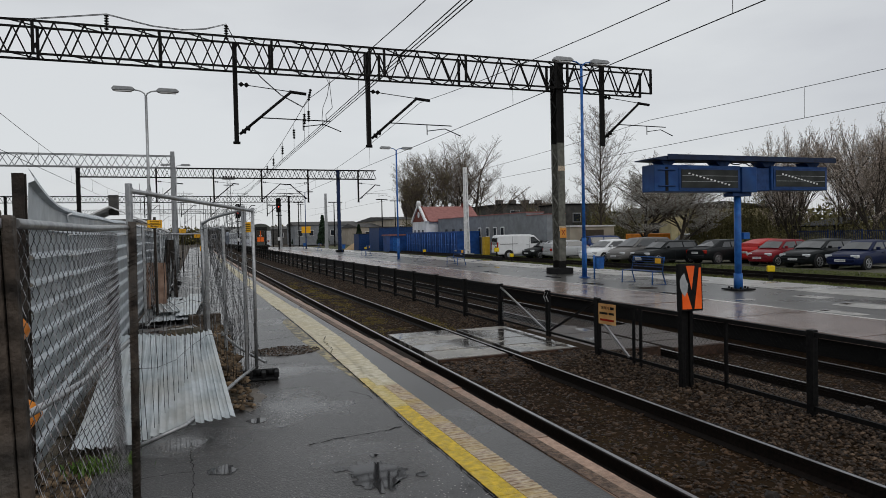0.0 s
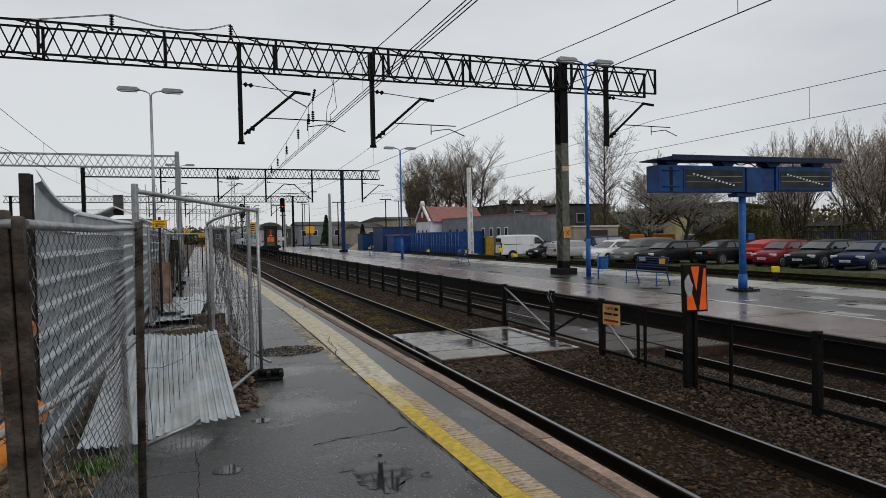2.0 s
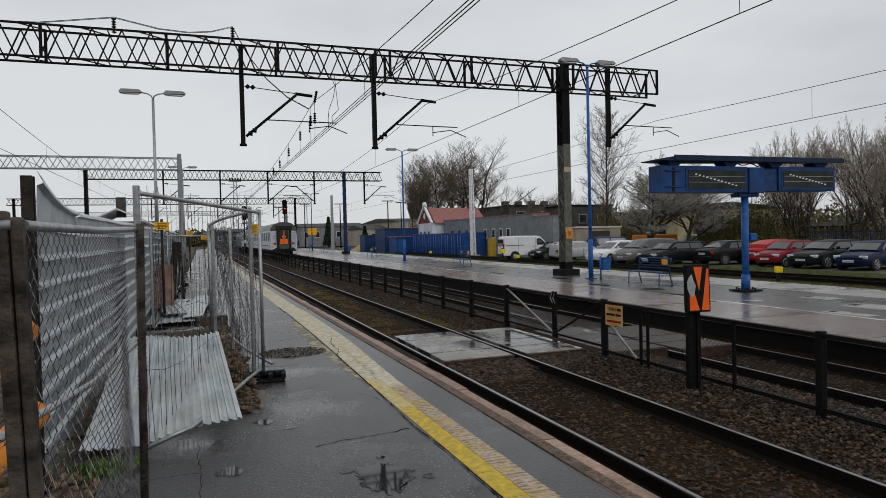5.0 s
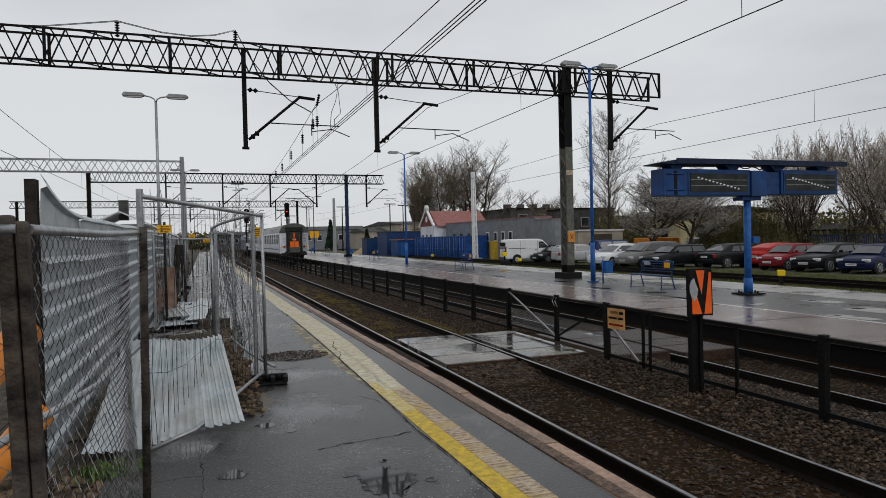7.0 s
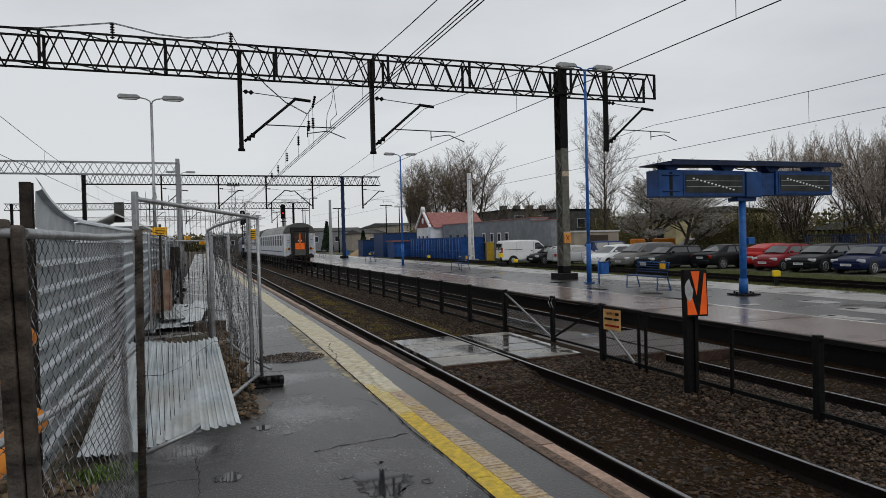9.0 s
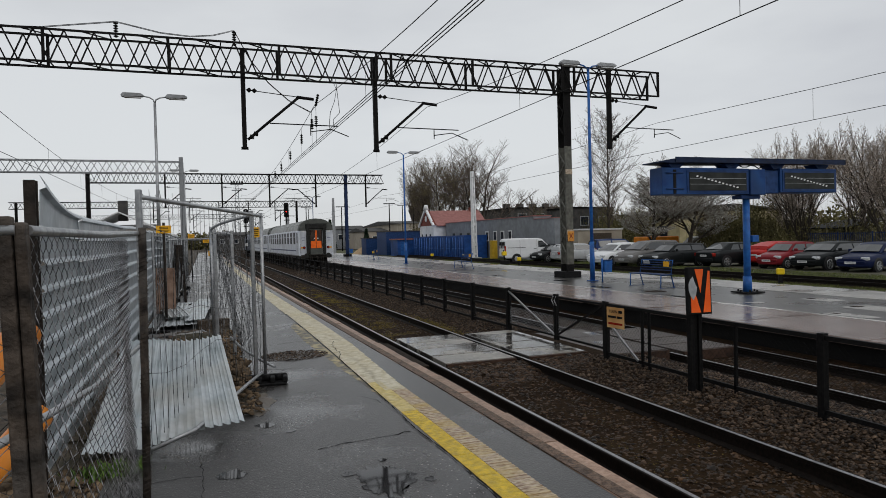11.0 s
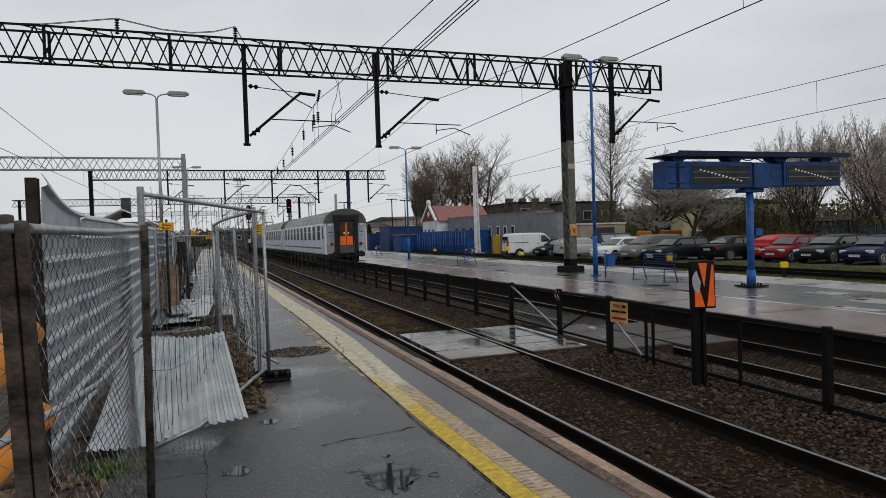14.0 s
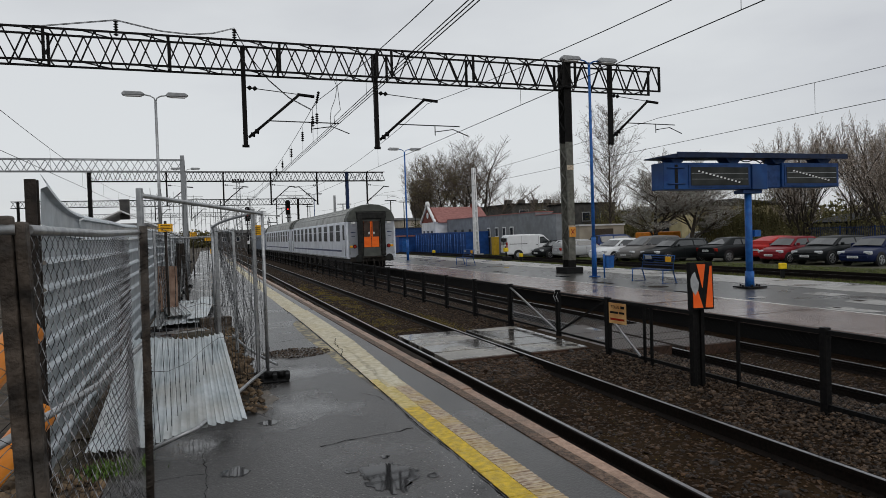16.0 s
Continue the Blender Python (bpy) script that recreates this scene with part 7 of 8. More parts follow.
def car(label, colour, L=4.3, W=1.75, H=1.45, hood=0.92, belt=0.98, boot=None, cab=(0.25, 0.97), roof=(0.44, 0.86), m=None, tall_front=0.62, wheel_r=0.31, van=False):
    """A car with its nose at y = 0 facing -y; body and glasshouse are lofted, wheels, lamps and trim are parts."""
    t = thing("parked_van" if van else "parked_car", label, "van" if van else "car", m, group="parked vehicles")
    boot = boot or belt
    top = [(0, tall_front), (0.02, tall_front + 0.10), (0.07, hood - 0.11), (cab[0], hood), (cab[0] + 0.12, belt), (0.75, belt + 0.02), (cab[1], boot), (0.99, boot - 0.06), (1.0, boot - 0.15)]
    wid = [(0, 0.78), (0.04, 0.92), (0.14, 0.985), (0.3, 1.0), (0.7, 1.0), (0.9, 0.975), (0.98, 0.9), (1.0, 0.80)]
    bot = [(0, 0.30), (0.05, 0.22), (0.2, 0.2), (0.85, 0.2), (0.97, 0.26), (1.0, 0.34)]
    rings = []
    for i in range(25):
        f = i / 24
        w, h, b = W / 2 * lerp_table(wid, f), lerp_table(top, f), lerp_table(bot, f)
        rings.append([(-w * 0.86, f * L, b), (-w * 0.97, f * L, b + (h - b) * 0.18), (-w, f * L, b + (h - b) * 0.5), (-w * 0.985, f * L, b + (h - b) * 0.78), (-w * 0.93, f * L, h - 0.03), (-w * 0.80, f * L, h),
                      (0, f * L, h + 0.02), (w * 0.80, f * L, h), (w * 0.93, f * L, h - 0.03), (w * 0.985, f * L, b + (h - b) * 0.78), (w, f * L, b + (h - b) * 0.5), (w * 0.97, f * L, b + (h - b) * 0.18), (w * 0.86, f * L, b)])
    bm = loft(B(), rings)
    for f in bm.faces:
        f.smooth = len(f.verts) == 4
    body = part("body", bm, colour, t)
    # glasshouse
    prof = [(cab[0], belt - 0.04, 0.0), (cab[0] + 0.01, belt - 0.01, 0.0), (roof[0] - 0.04, H - 0.10, 1.0), (roof[0], H - 0.03, 1.0), ((roof[0] + roof[1]) / 2, H, 1.0), (roof[1], H - 0.04, 1.0), (cab[1] - 0.015, boot + (0.06 if cab[1] < 0.93 else 0.2), 0.25), (cab[1], boot - 0.04, 0.0)]
    rings = []
    for f, z, k in prof:
        wl_, wt = W / 2 * 0.90, W / 2 * (0.90 - 0.16 * k)
        zb = belt - 0.06
        rings.append([(-wl_, f * L, zb), (-(wl_ * 0.35 + wt * 0.65), f * L, zb + (z - zb) * 0.62), (-wt, f * L, z - 0.03), (-wt * 0.86, f * L, z + 0.005), (0, f * L, z + 0.02), (wt * 0.86, f * L, z + 0.005), (wt, f * L, z - 0.03), (wl_ * 0.35 + wt * 0.65, f * L, zb + (z - zb) * 0.62), (wl_, f * L, zb)])
    bm = loft(B(), rings)
    for f in bm.faces:
        f.smooth = f.calc_center_median().z > H - 0.10
    cabin = part("glasshouse", bm, colour, body, "painted roof and pillars")

    def wide(z):
        return W / 2 * (0.90 - 0.16 * max(0.0, min(1.0, (z - belt) / (H - 0.08 - belt))))

    def pane(name, pts, crown=0.0, out=0.0):
        """A glass pane through four corners, set proud of the cabin; crown bows its middle outwards."""
        bm = B()
        a, b, c, d = [Vector(p) + Vector((0, out, 0)) for p in pts]
        push = Vector((0, math.copysign(crown, out) if out else 0, crown * 0.8))
        ab, cd = (a + b) / 2 + push, (c + d) / 2 + push
        va, vb, vc, vd, vm, vn = [bm.verts.new(p) for p in (a, b, c, d, ab, cd)]
        bm.faces.new((va, vm, vn, vd))
        bm.faces.new((vm, vb, vc, vn))
        ob = part(name, bm, M["carglass"], cabin)
        md = ob.modifiers.new("thickness", "SOLIDIFY")
        md.thickness, md.offset = 0.010, 0.0

    zl, zh = belt + 0.015, H - 0.125
    run = roof[0] - 0.05 - cab[0]
    wa, wb = wide(zl) * 0.90, wide(zh) * 0.90
    pane("windscreen", [(-wa, (cab[0] + 0.012) * L - 0.022, zl), (wa, (cab[0] + 0.012) * L - 0.022, zl), (wb, (roof[0] - 0.045) * L - 0.022, zh), (-wb, (roof[0] - 0.045) * L - 0.022, zh)], 0.03, -0.03)
    slope = (cab[1] - roof[1]) * L
    zr0 = boot + 0.05 + (0.16 if cab[1] > 0.93 else 0.0)
    pane("rear_window", [(-wa * 0.92, cab[1] * L + 0.012 - slope * max(0.0, (zr0 - boot) / (H - boot)), zr0), (wa * 0.92, cab[1] * L + 0.012 - slope * max(0.0, (zr0 - boot) / (H - boot)), zr0), (wb * 0.95, roof[1] * L + 0.03, H - 0.10), (-wb * 0.95, roof[1] * L + 0.03, H - 0.10)], 0.03, 0.035)
    mid = 0.5 * (roof[0] + roof[1]) * L
    y_f0, y_f1 = (cab[0] + 0.05) * L, (roof[0] - 0.015) * L
    y_r1, y_r0 = roof[1] * L - 0.06, (cab[1] - (0.06 if cab[1] > 0.93 else 0.03)) * L - 0.10
    for s in (-1, 1):
        xl, xh = s * (wide(zl) + 0.010), s * (wide(zh) + 0.010)
        pane("side_window", [(xl, y_f0, zl), (xl, mid - 0.05, zl), (xh, mid - 0.05, zh), (xh, y_f1, zh)])
        pane("side_window", [(xl, mid + 0.04, zl), (xl, min(y_r0, y_r1 + 0.15), zl), (xh, y_r1 - 0.12, zh), (xh, mid + 0.04, zh)])
        if cab[1] > 0.95 and roof[1] > 0.86:
            pane("quarter_window", [(xl, y_r0 - 0.02, zl + 0.05), (xl, y_r0 + 0.10, zl + 0.08), (xh, y_r1 + 0.02, zh), (xh, y_r1 - 0.07, zh)])
        part("sill", box(B(), s * W * 0.46 - 0.02, s * W * 0.46 + 0.03, L * 0.28, L * 0.70, 0.2, 0.27), M["trim"], body)
        part("door_seam", box(B(), s * W * 0.5 - 0.004, s * W * 0.5 + 0.003, L * 0.505, L * 0.509, 0.35, belt - 0.08), M["trim"], body)
        part("door_handle", box(B(), s * W * 0.5 - 0.01, s * W * 0.5 + 0.02, L * 0.46, L * 0.495, belt - 0.17, belt - 0.14), colour, body)
        part("mirror", box(B(), s * (W * 0.5 + 0.06) - 0.09, s * (W * 0.5 + 0.06) + 0.09, L * (cab[0] + 0.09), L * (cab[0] + 0.09) + 0.09, belt - 0.02, belt + 0.13), colour, body, bevel=0.03)
        hl = part("headlamp", box(B(), s * W * 0.36 - 0.17, s * W * 0.36 + 0.17, 0.035, 0.26, tall_front - 0.05, tall_front + 0.11), M["headlight"], body, "clear headlamp", bevel=0.04)
        part("tail_lamp", box(B(), s * W * 0.38 - 0.15, s * W * 0.38 + 0.13, L - 0.16, L - 0.005, boot - 0.34, boot - 0.14), M["tail"], body, "red tail lamp", bevel=0.03)
        for yc in (L * 0.19, L * 0.80):
            wh = part("wheel", tube(B(), (s * (W / 2 - 0.20), yc, wheel_r), (s * (W / 2 + 0.012), yc, wheel_r), wheel_r, wheel_r * 0.97, seg=22), M["tyre"], t)
            part("arch", tube(B(), (s * (W / 2 - 0.16), yc, wheel_r + 0.02), (s * (W / 2 + 0.004), yc, wheel_r + 0.02), wheel_r + 0.05, seg=22), M["trim"], t)
            rim = tube(B(), (s * (W / 2 + 0.008), yc, wheel_r), (s * (W / 2 + 0.022), yc, wheel_r), wheel_r * 0.30, seg=14)
            for k in range(6):
                a = k * math.pi / 3
                angle_bar(rim, (s * (W / 2 + 0.014), yc, wheel_r), (s * (W / 2 + 0.014), yc + math.cos(a) * wheel_r * 0.66, wheel_r + math.sin(a) * wheel_r * 0.66), 0.045)
            pipe(rim, [(s * (W / 2 + 0.012), yc + math.cos(k * 0.3307) * wheel_r * 0.68, wheel_r + math.sin(k * 0.3307) * wheel_r * 0.68) for k in range(20)], 0.02, 5)
            part("rim", rim, M["rim"], wh)
    part("grille", box(B(), -W * 0.22, W * 0.22, 0.02, 0.1, tall_front - 0.10, tall_front + 0.04), M["trim"], body, bevel=0.01)
    part("lower_grille", box(B(), -W * 0.34, W * 0.34, 0.012, 0.1, 0.30, 0.42), M["trim"], body, bevel=0.02)
    part("bumper", box(B(), -W * 0.40, W * 0.40, -0.03, 0.12, 0.42, 0.54), colour, body, bevel=0.03)
    part("rear_bumper", box(B(), -W * 0.40, W * 0.40, L - 0.12, L + 0.03, 0.36, 0.54), colour, body, bevel=0.03)
    for yy, zz in ((-0.035, 0.46), (L + 0.03, 0.68)):
        pl_ = part("number_plate", box(B(), -0.26, 0.26, yy - 0.006, yy + 0.006, zz - 0.055, zz + 0.055), M["white"], body, "white plate")
        part("lettering", box(B(), -0.2, 0.22, yy - 0.009, yy + 0.009, zz - 0.025, zz + 0.025), M["lamp_grey"], pl_)
    return t


C_ = {"white": paint("white_car_paint", (0.72, 0.73, 0.74)), "grey": paint("grey_car_paint", (0.16, 0.155, 0.15)), "black": paint("black_car_paint", (0.010, 0.012, 0.013)),
      "red": paint("red_car_paint", (0.42, 0.02, 0.018)), "wine": paint("wine_red_car_paint", (0.19, 0.016, 0.022)), "blue": paint("dark_blue_car_paint", (0.008, 0.014, 0.05)),
      "silver": paint("silver_car_paint", (0.42, 0.43, 0.44)), "navy": paint("navy_car_paint", (0.018, 0.04, 0.13))}
GZ = -0.1
car("white hatchback parked on the gravel", C_["white"], 4.1, 1.78, 1.50, 0.95, 1.02, cab=(0.24, 0.985), roof=(0.46, 0.88), m=pose(24.5, 38.1, GZ, 0, 0, -80))
car("grey compact van-like car parked on the gravel", C_["grey"], 4.5, 1.80, 1.62, 1.00, 1.06, cab=(0.20, 0.985), roof=(0.42, 0.90), m=pose(25.2, 36.0, GZ, 0, 0, -84))
car("black estate car parked on the gravel", C_["black"], 4.3, 1.70, 1.43, 0.92, 0.97, cab=(0.27, 0.985), roof=(0.45, 0.92), m=pose(25.5, 33.9, GZ, 0, 0, -86))
car("black saloon parked tail to the track", C_["black"], 4.6, 1.80, 1.43, 0.90, 0.98, boot=0.98, cab=(0.25, 0.86), roof=(0.43, 0.70), m=pose(32.7, 31.9, GZ, 0, 0, 90))
car("bright red hatchback parked tail to the track", C_["red"], 4.2, 1.72, 1.44, 0.92, 0.98, cab=(0.25, 0.93), roof=(0.44, 0.72), m=pose(34.2, 30.0, GZ, 0, 0, 90))
car("wine red small hatchback parked on the gravel", C_["wine"], 3.4, 1.55, 1.43, 0.90, 0.96, cab=(0.27, 0.98), roof=(0.48, 0.90), m=pose(28.7, 27.8, GZ, 0, 0, -84), wheel_r=0.28)
car("black estate car with chrome grille parked on the gravel", C_["black"], 4.4, 1.77, 1.44, 0.93, 0.99, cab=(0.26, 0.985), roof=(0.46, 0.88), m=pose(28.7, 25.5, GZ, 0, 0, -84), wheel_r=0.33)
car("dark blue saloon parked on the gravel", C_["blue"], 4.3, 1.70, 1.40, 0.88, 0.95, boot=0.97, cab=(0.26, 0.84), roof=(0.45, 0.68), m=pose(28.9, 23.0, GZ, 0, 0, -82))
car("silver estate car parked tail to the track", C_["silver"], 4.4, 1.72, 1.45, 0.92, 0.98, cab=(0.26, 0.985), roof=(0.45, 0.90), m=pose(29.6, 44.3, GZ, 0, 0, 84))
car("black small car parked between a van and an estate", C_["black"], 4.0, 1.68, 1.42, 0.90, 0.96, cab=(0.26, 0.98), roof=(0.46, 0.86), m=pose(24.4, 46.4, GZ, 0, 0, -86))
car("navy off-roader parked tail to the track", C_["navy"], 4.5, 1.82, 1.72, 1.08, 1.12, cab=(0.25, 0.985), roof=(0.42, 0.93), m=pose(33.0, 44.4, GZ, 0, 0, 84), wheel_r=0.36)
car("white small car parked far behind the others", C_["white"], 4.2, 1.75, 1.65, 1.0, 1.05, cab=(0.24, 0.98), roof=(0.42, 0.92), m=pose(42, 50.5, GZ, 0, 0, -80))


def panel_van(m):
    """A panel van, nose at y = 0: one bevelled side profile with glass, doors and wheels set on it."""
    t = thing("parked_van", "white panel van parked tail to the track", "van", m, group="parked vehicles")
    L, W, H = 4.8, 1.88, 1.95
    prof = [(0.02, 0.35), (0.0, 0.62), (0.10, 0.86), (0.95, 1.10), (1.70, 1.84), (2.05, 1.93), (3.2, H), (4.55, 1.92), (4.72, 1.80), (4.80, 1.0), (4.80, 0.35)]
    body = part("body", extrude_profile(B(), prof, "x", -W / 2, W / 2), C_["white"], t, bevel=0.10)
    part("windscreen", extrude_profile(B(), [(0.98, 1.14), (1.66, 1.82), (1.64, 1.845), (0.95, 1.15)], "x", -0.74, 0.74), M["carglass"], body)
    for s in (-1, 1):
        x0, x1 = sorted((s * (W / 2 - 0.02), s * (W / 2 + 0.008)))
        part("side_window", extrude_profile(B(), [(1.12, 1.20), (2.05, 1.20), (2.05, 1.72), (1.72, 1.72)], "x", x0, x1), M["carglass"], body, bevel=0.01)
        part("door_seam", box(B(), x0, x1, 2.15, 2.165, 0.4, 1.8), M["trim"], body)
        part("door_seam", box(B(), x0, x1, 3.55, 3.565, 0.4, 1.8), M["trim"], body)
        part("slide_rail", box(B(), x0, s * (W / 2 + 0.014) if s > 0 else x1, 3.1, 4.55, 1.18, 1.22) if s > 0 else box(B(), -(W / 2 + 0.014), x1, 3.1, 4.55, 1.18, 1.22), M["trim"], body)
        part("door_handle", box(B(), min(s * 0.93, s * 0.965), max(s * 0.93, s * 0.965), 2.22, 2.40, 1.08, 1.12), M["trim"], body)
        part("mirror", box(B(), s * 1.06 - 0.11, s * 1.06 + 0.11, 1.15, 1.28, 1.15, 1.42), M["trim"], body, bevel=0.03)
        part("headlamp", box(B(), s * 0.66 - 0.2, s * 0.66 + 0.2, 0.03, 0.42, 0.74, 0.93), M["headlight"], body, "clear headlamp", bevel=0.05)
        part("rear_window", box(B(), s * 0.42 - 0.34, s * 0.42 + 0.34, 4.74, 4.815, 1.16, 1.70), M["carglass"], body, bevel=0.03)
        part("tail_lamp", box(B(), s * 0.87 - 0.06, s * 0.87 + 0.06, 4.70, 4.815, 0.75, 1.35), M["tail"], body, "tall red tail lamp", bevel=0.02)
        for yc in (0.85, 3.85):
            wh = part("wheel", tube(B(), (s * (W / 2 - 0.20), yc, 0.33), (s * (W / 2 + 0.015), yc, 0.33), 0.33, 0.32, seg=22), M["tyre"], t)
            part("arch", tube(B(), (s * (W / 2 - 0.16), yc, 0.35), (s * (W / 2 + 0.006), yc, 0.35), 0.39, seg=22), M["trim"], t)
            part("rim", tube(B(), (s * (W / 2 + 0.01), yc, 0.33), (s * (W / 2 + 0.024), yc, 0.33), 0.21, 0.16, seg=16), M["rim"], wh)
    part("bumper", box(B(), -0.9, 0.9, -0.05, 0.2, 0.32, 0.58), M["trim"], body, bevel=0.05)
    part("rear_bumper", box(B(), -0.88, 0.88, 4.7, 4.88, 0.34, 0.52), M["trim"], body, bevel=0.03)
    part("door_split", box(B(), -0.006, 0.006, 4.79, 4.807, 0.55, 1.80), M["trim"], body)
    pl_ = part("number_plate", box(B(), -0.26, 0.26, 4.80, 4.815, 0.70, 0.81), M["white"], body, "white plate")
    part("lettering", box(B(), -0.2, 0.2, 4.812, 4.82, 0.73, 0.78), M["lamp_grey"], pl_)
    return t


panel_van(pose(27.4, 47.8, GZ, 0, 0, 80))
t = thing("work_vehicle", "orange works vehicle body behind the cars", "vehicle", pose(37.5, 49.5, GZ, 0, 0, 10))
part("body", box(B(), 0, 4.0, 0, 1.8, 0.6, 1.75), M["orange_pipe"], t, bevel=0.08)
part("underframe", box(B(), 0.2, 3.8, 0.2, 1.6, 0.0, 0.6), M["trim"], t)


# ---- trees and hedges ----
M["bark"] = mat("grey_brown_bark", (0.026, 0.022, 0.018), (0.075, 0.062, 0.05), 12, 0.9, bump=0.5)
M["twig"] = mat("thin_brown_twigs", (0.085, 0.068, 0.055), (0.18, 0.145, 0.118), 3, 0.9)
M["bud"] = mat("spring_buds", (0.14, 0.125, 0.045), (0.26, 0.22, 0.10), 3, 0.8, vary=0.35)
M["catkin"] = mat("pale_brown_catkins", (0.32, 0.265, 0.215), (0.52, 0.44, 0.37), 3, 0.8, vary=0.35)
M["blossom"] = mat("white_blossom", (0.50, 0.50, 0.46), (0.74, 0.74, 0.69), 3, 0.8, vary=0.3)
M["needle"] = mat("dark_conifer_needles", (0.012, 0.026, 0.014), (0.030, 0.055, 0.028), 3, 0.8, vary=0.3)
M["shrub"] = mat("olive_shrub_leaves", (0.062, 0.060, 0.022), (0.165, 0.142, 0.062), 1.2, 0.8, vary=0.5)


class Soup:
    """Collects tubes and leaf cards as raw lists, then makes one mesh."""
    def __init__(self):
        self.v, self.f = [], []

    def limb(self, p0, p1, r0, r1, seg):
        q = (p1 - p0).to_track_quat("Z", "Y")
        k = len(self.v)
        for p, r in ((p0, r0), (p1, r1)):
            for i in range(seg):
                a = 6.2832 * i / seg
                self.v.append(p + q @ Vector((r * math.cos(a), r * math.sin(a), 0)))
        for i in range(seg):
            j = (i + 1) % seg
            self.f.append((k + i, k + j, k + seg + j, k + seg + i))

    def leaf(self, p, s, rnd):
        k = len(self.v)
        a = Vector((rnd.uniform(-1, 1), rnd.uniform(-1, 1), rnd.uniform(-1, 1))).normalized()
        b = a.cross(Vector((rnd.uniform(-1, 1), rnd.uniform(-1, 1), rnd.uniform(-1, 1)))).normalized()
        self.v += [p - a * s, p + b * s * 0.55, p + a * s, p - b * s * 0.55]
        self.f.append((k, k + 1, k + 2, k + 3))

    def mesh(self, name, material):
        me = bpy.data.meshes.new(name)
        me.from_pydata([tuple(p) for p in self.v], [], self.f)
        me.materials.append(material)
        return me


def tree(name, label, h, spread, seed, leaf=None, leaf_size=0.06, leaves_per=3, depth=5, trunk_r=None, m=None, up=0.55, fork=(3, 4), first=0.3, stems=1, twig_r=0.012, nests=0):
    rnd = random.Random(seed)
    t = thing(name, label, "tree", m)
    wood, fine, green = Soup(), Soup(), Soup()
    tr = trunk_r or h * 0.018

    def grow(p, d, ln, r, level):
        segs = 3 if level < 2 else 2
        pts = [p]
        dd = d.copy()
        for i in range(segs):
            dd = (dd + Vector((rnd.uniform(-1, 1), rnd.uniform(-1, 1), rnd.uniform(-0.4, 0.8))) * 0.13).normalized()
            pts.append(pts[-1] + dd * ln / segs)
        r1 = r * (0.62 if level < depth else 0.4)
        s = wood if level < 3 else fine
        for i, (a, b) in enumerate(zip(pts[:-1], pts[1:])):
            ra, rb = r + (r1 - r) * i / segs, r + (r1 - r) * (i + 1) / segs
            s.limb(a, b, max(ra, twig_r * 0.6), max(rb, twig_r * 0.5), 6 if level < 1 else (5 if level < 2 else (4 if level < 3 else 3)))
        if level >= depth - 1 and leaf:
            for _ in range(leaves_per):
                green.leaf(pts[-1].lerp(pts[0], rnd.uniform(0, 1)) + Vector((rnd.gauss(0, 1), rnd.gauss(0, 1), rnd.gauss(0, 1))) * leaf_size * 1.3, leaf_size * rnd.uniform(0.6, 1.3), rnd)
        if level >= depth:
            return
        n = rnd.randint(*fork) + (1 if level == 0 else 0)
        for i in range(n):
            f = first + (1 - first) * (i + 0.5) / n if level else first + (1 - first) * (i + rnd.uniform(0.2, 0.9)) / n
            k = min(segs - 1, int(f * segs))
            q = pts[k].lerp(pts[k + 1], f * segs - k)
            a = rnd.uniform(0, 6.2832)
            out = Vector((math.cos(a), math.sin(a), 0))
            nd = (dd * (1 - spread) + out * spread + Vector((0, 0, up * 0.5))).normalized()
            grow(q, nd, ln * rnd.uniform(0.55, 0.78), r * rnd.uniform(0.42, 0.6), level + 1)
        if level < depth - 1:
            grow(pts[-1], dd, ln * 0.68, r1, level + 1)

    for s in range(stems):
        a = rnd.uniform(0, 6.28)
        off = Vector((math.cos(a), math.sin(a), 0)) * (0.25 * h * 0.12 * (s > 0))
        d0 = Vector((math.cos(a) * 0.35, math.sin(a) * 0.35, 1)).normalized() if stems > 1 else Vector((0, 0, 1))
        grow(off + Vector((0, 0, -0.1)), d0, h * 0.40, tr, 0)
    trunk = new("trunk", wood.mesh("trunk", M["bark"]))
    trunk.parent = t
    crown = new("crown", fine.mesh("crown", M["twig"]))
    crown.parent = t
    tagged(crown, "fine bare twigs")
    if leaf and green.v:
        lv = new("leaves", green.mesh("leaves", leaf))
        lv.parent = t
        tagged(lv, kind="stuff")
    for _ in range(nests):
        p = rnd.choice(fine.v[: len(fine.v) // 2])
        bm = B()
        for k in range(60):
            q = p + Vector((rnd.gauss(0, 0.22), rnd.gauss(0, 0.22), rnd.gauss(0, 0.2)))
            tube(bm, q, q + Vector((rnd.uniform(-1, 1), rnd.uniform(-1, 1), rnd.uniform(-1, 1))).normalized() * 0.4, 0.03, seg=3)
        part("nest", bm, M["twig"], t, "ball of dark twigs")
    return t


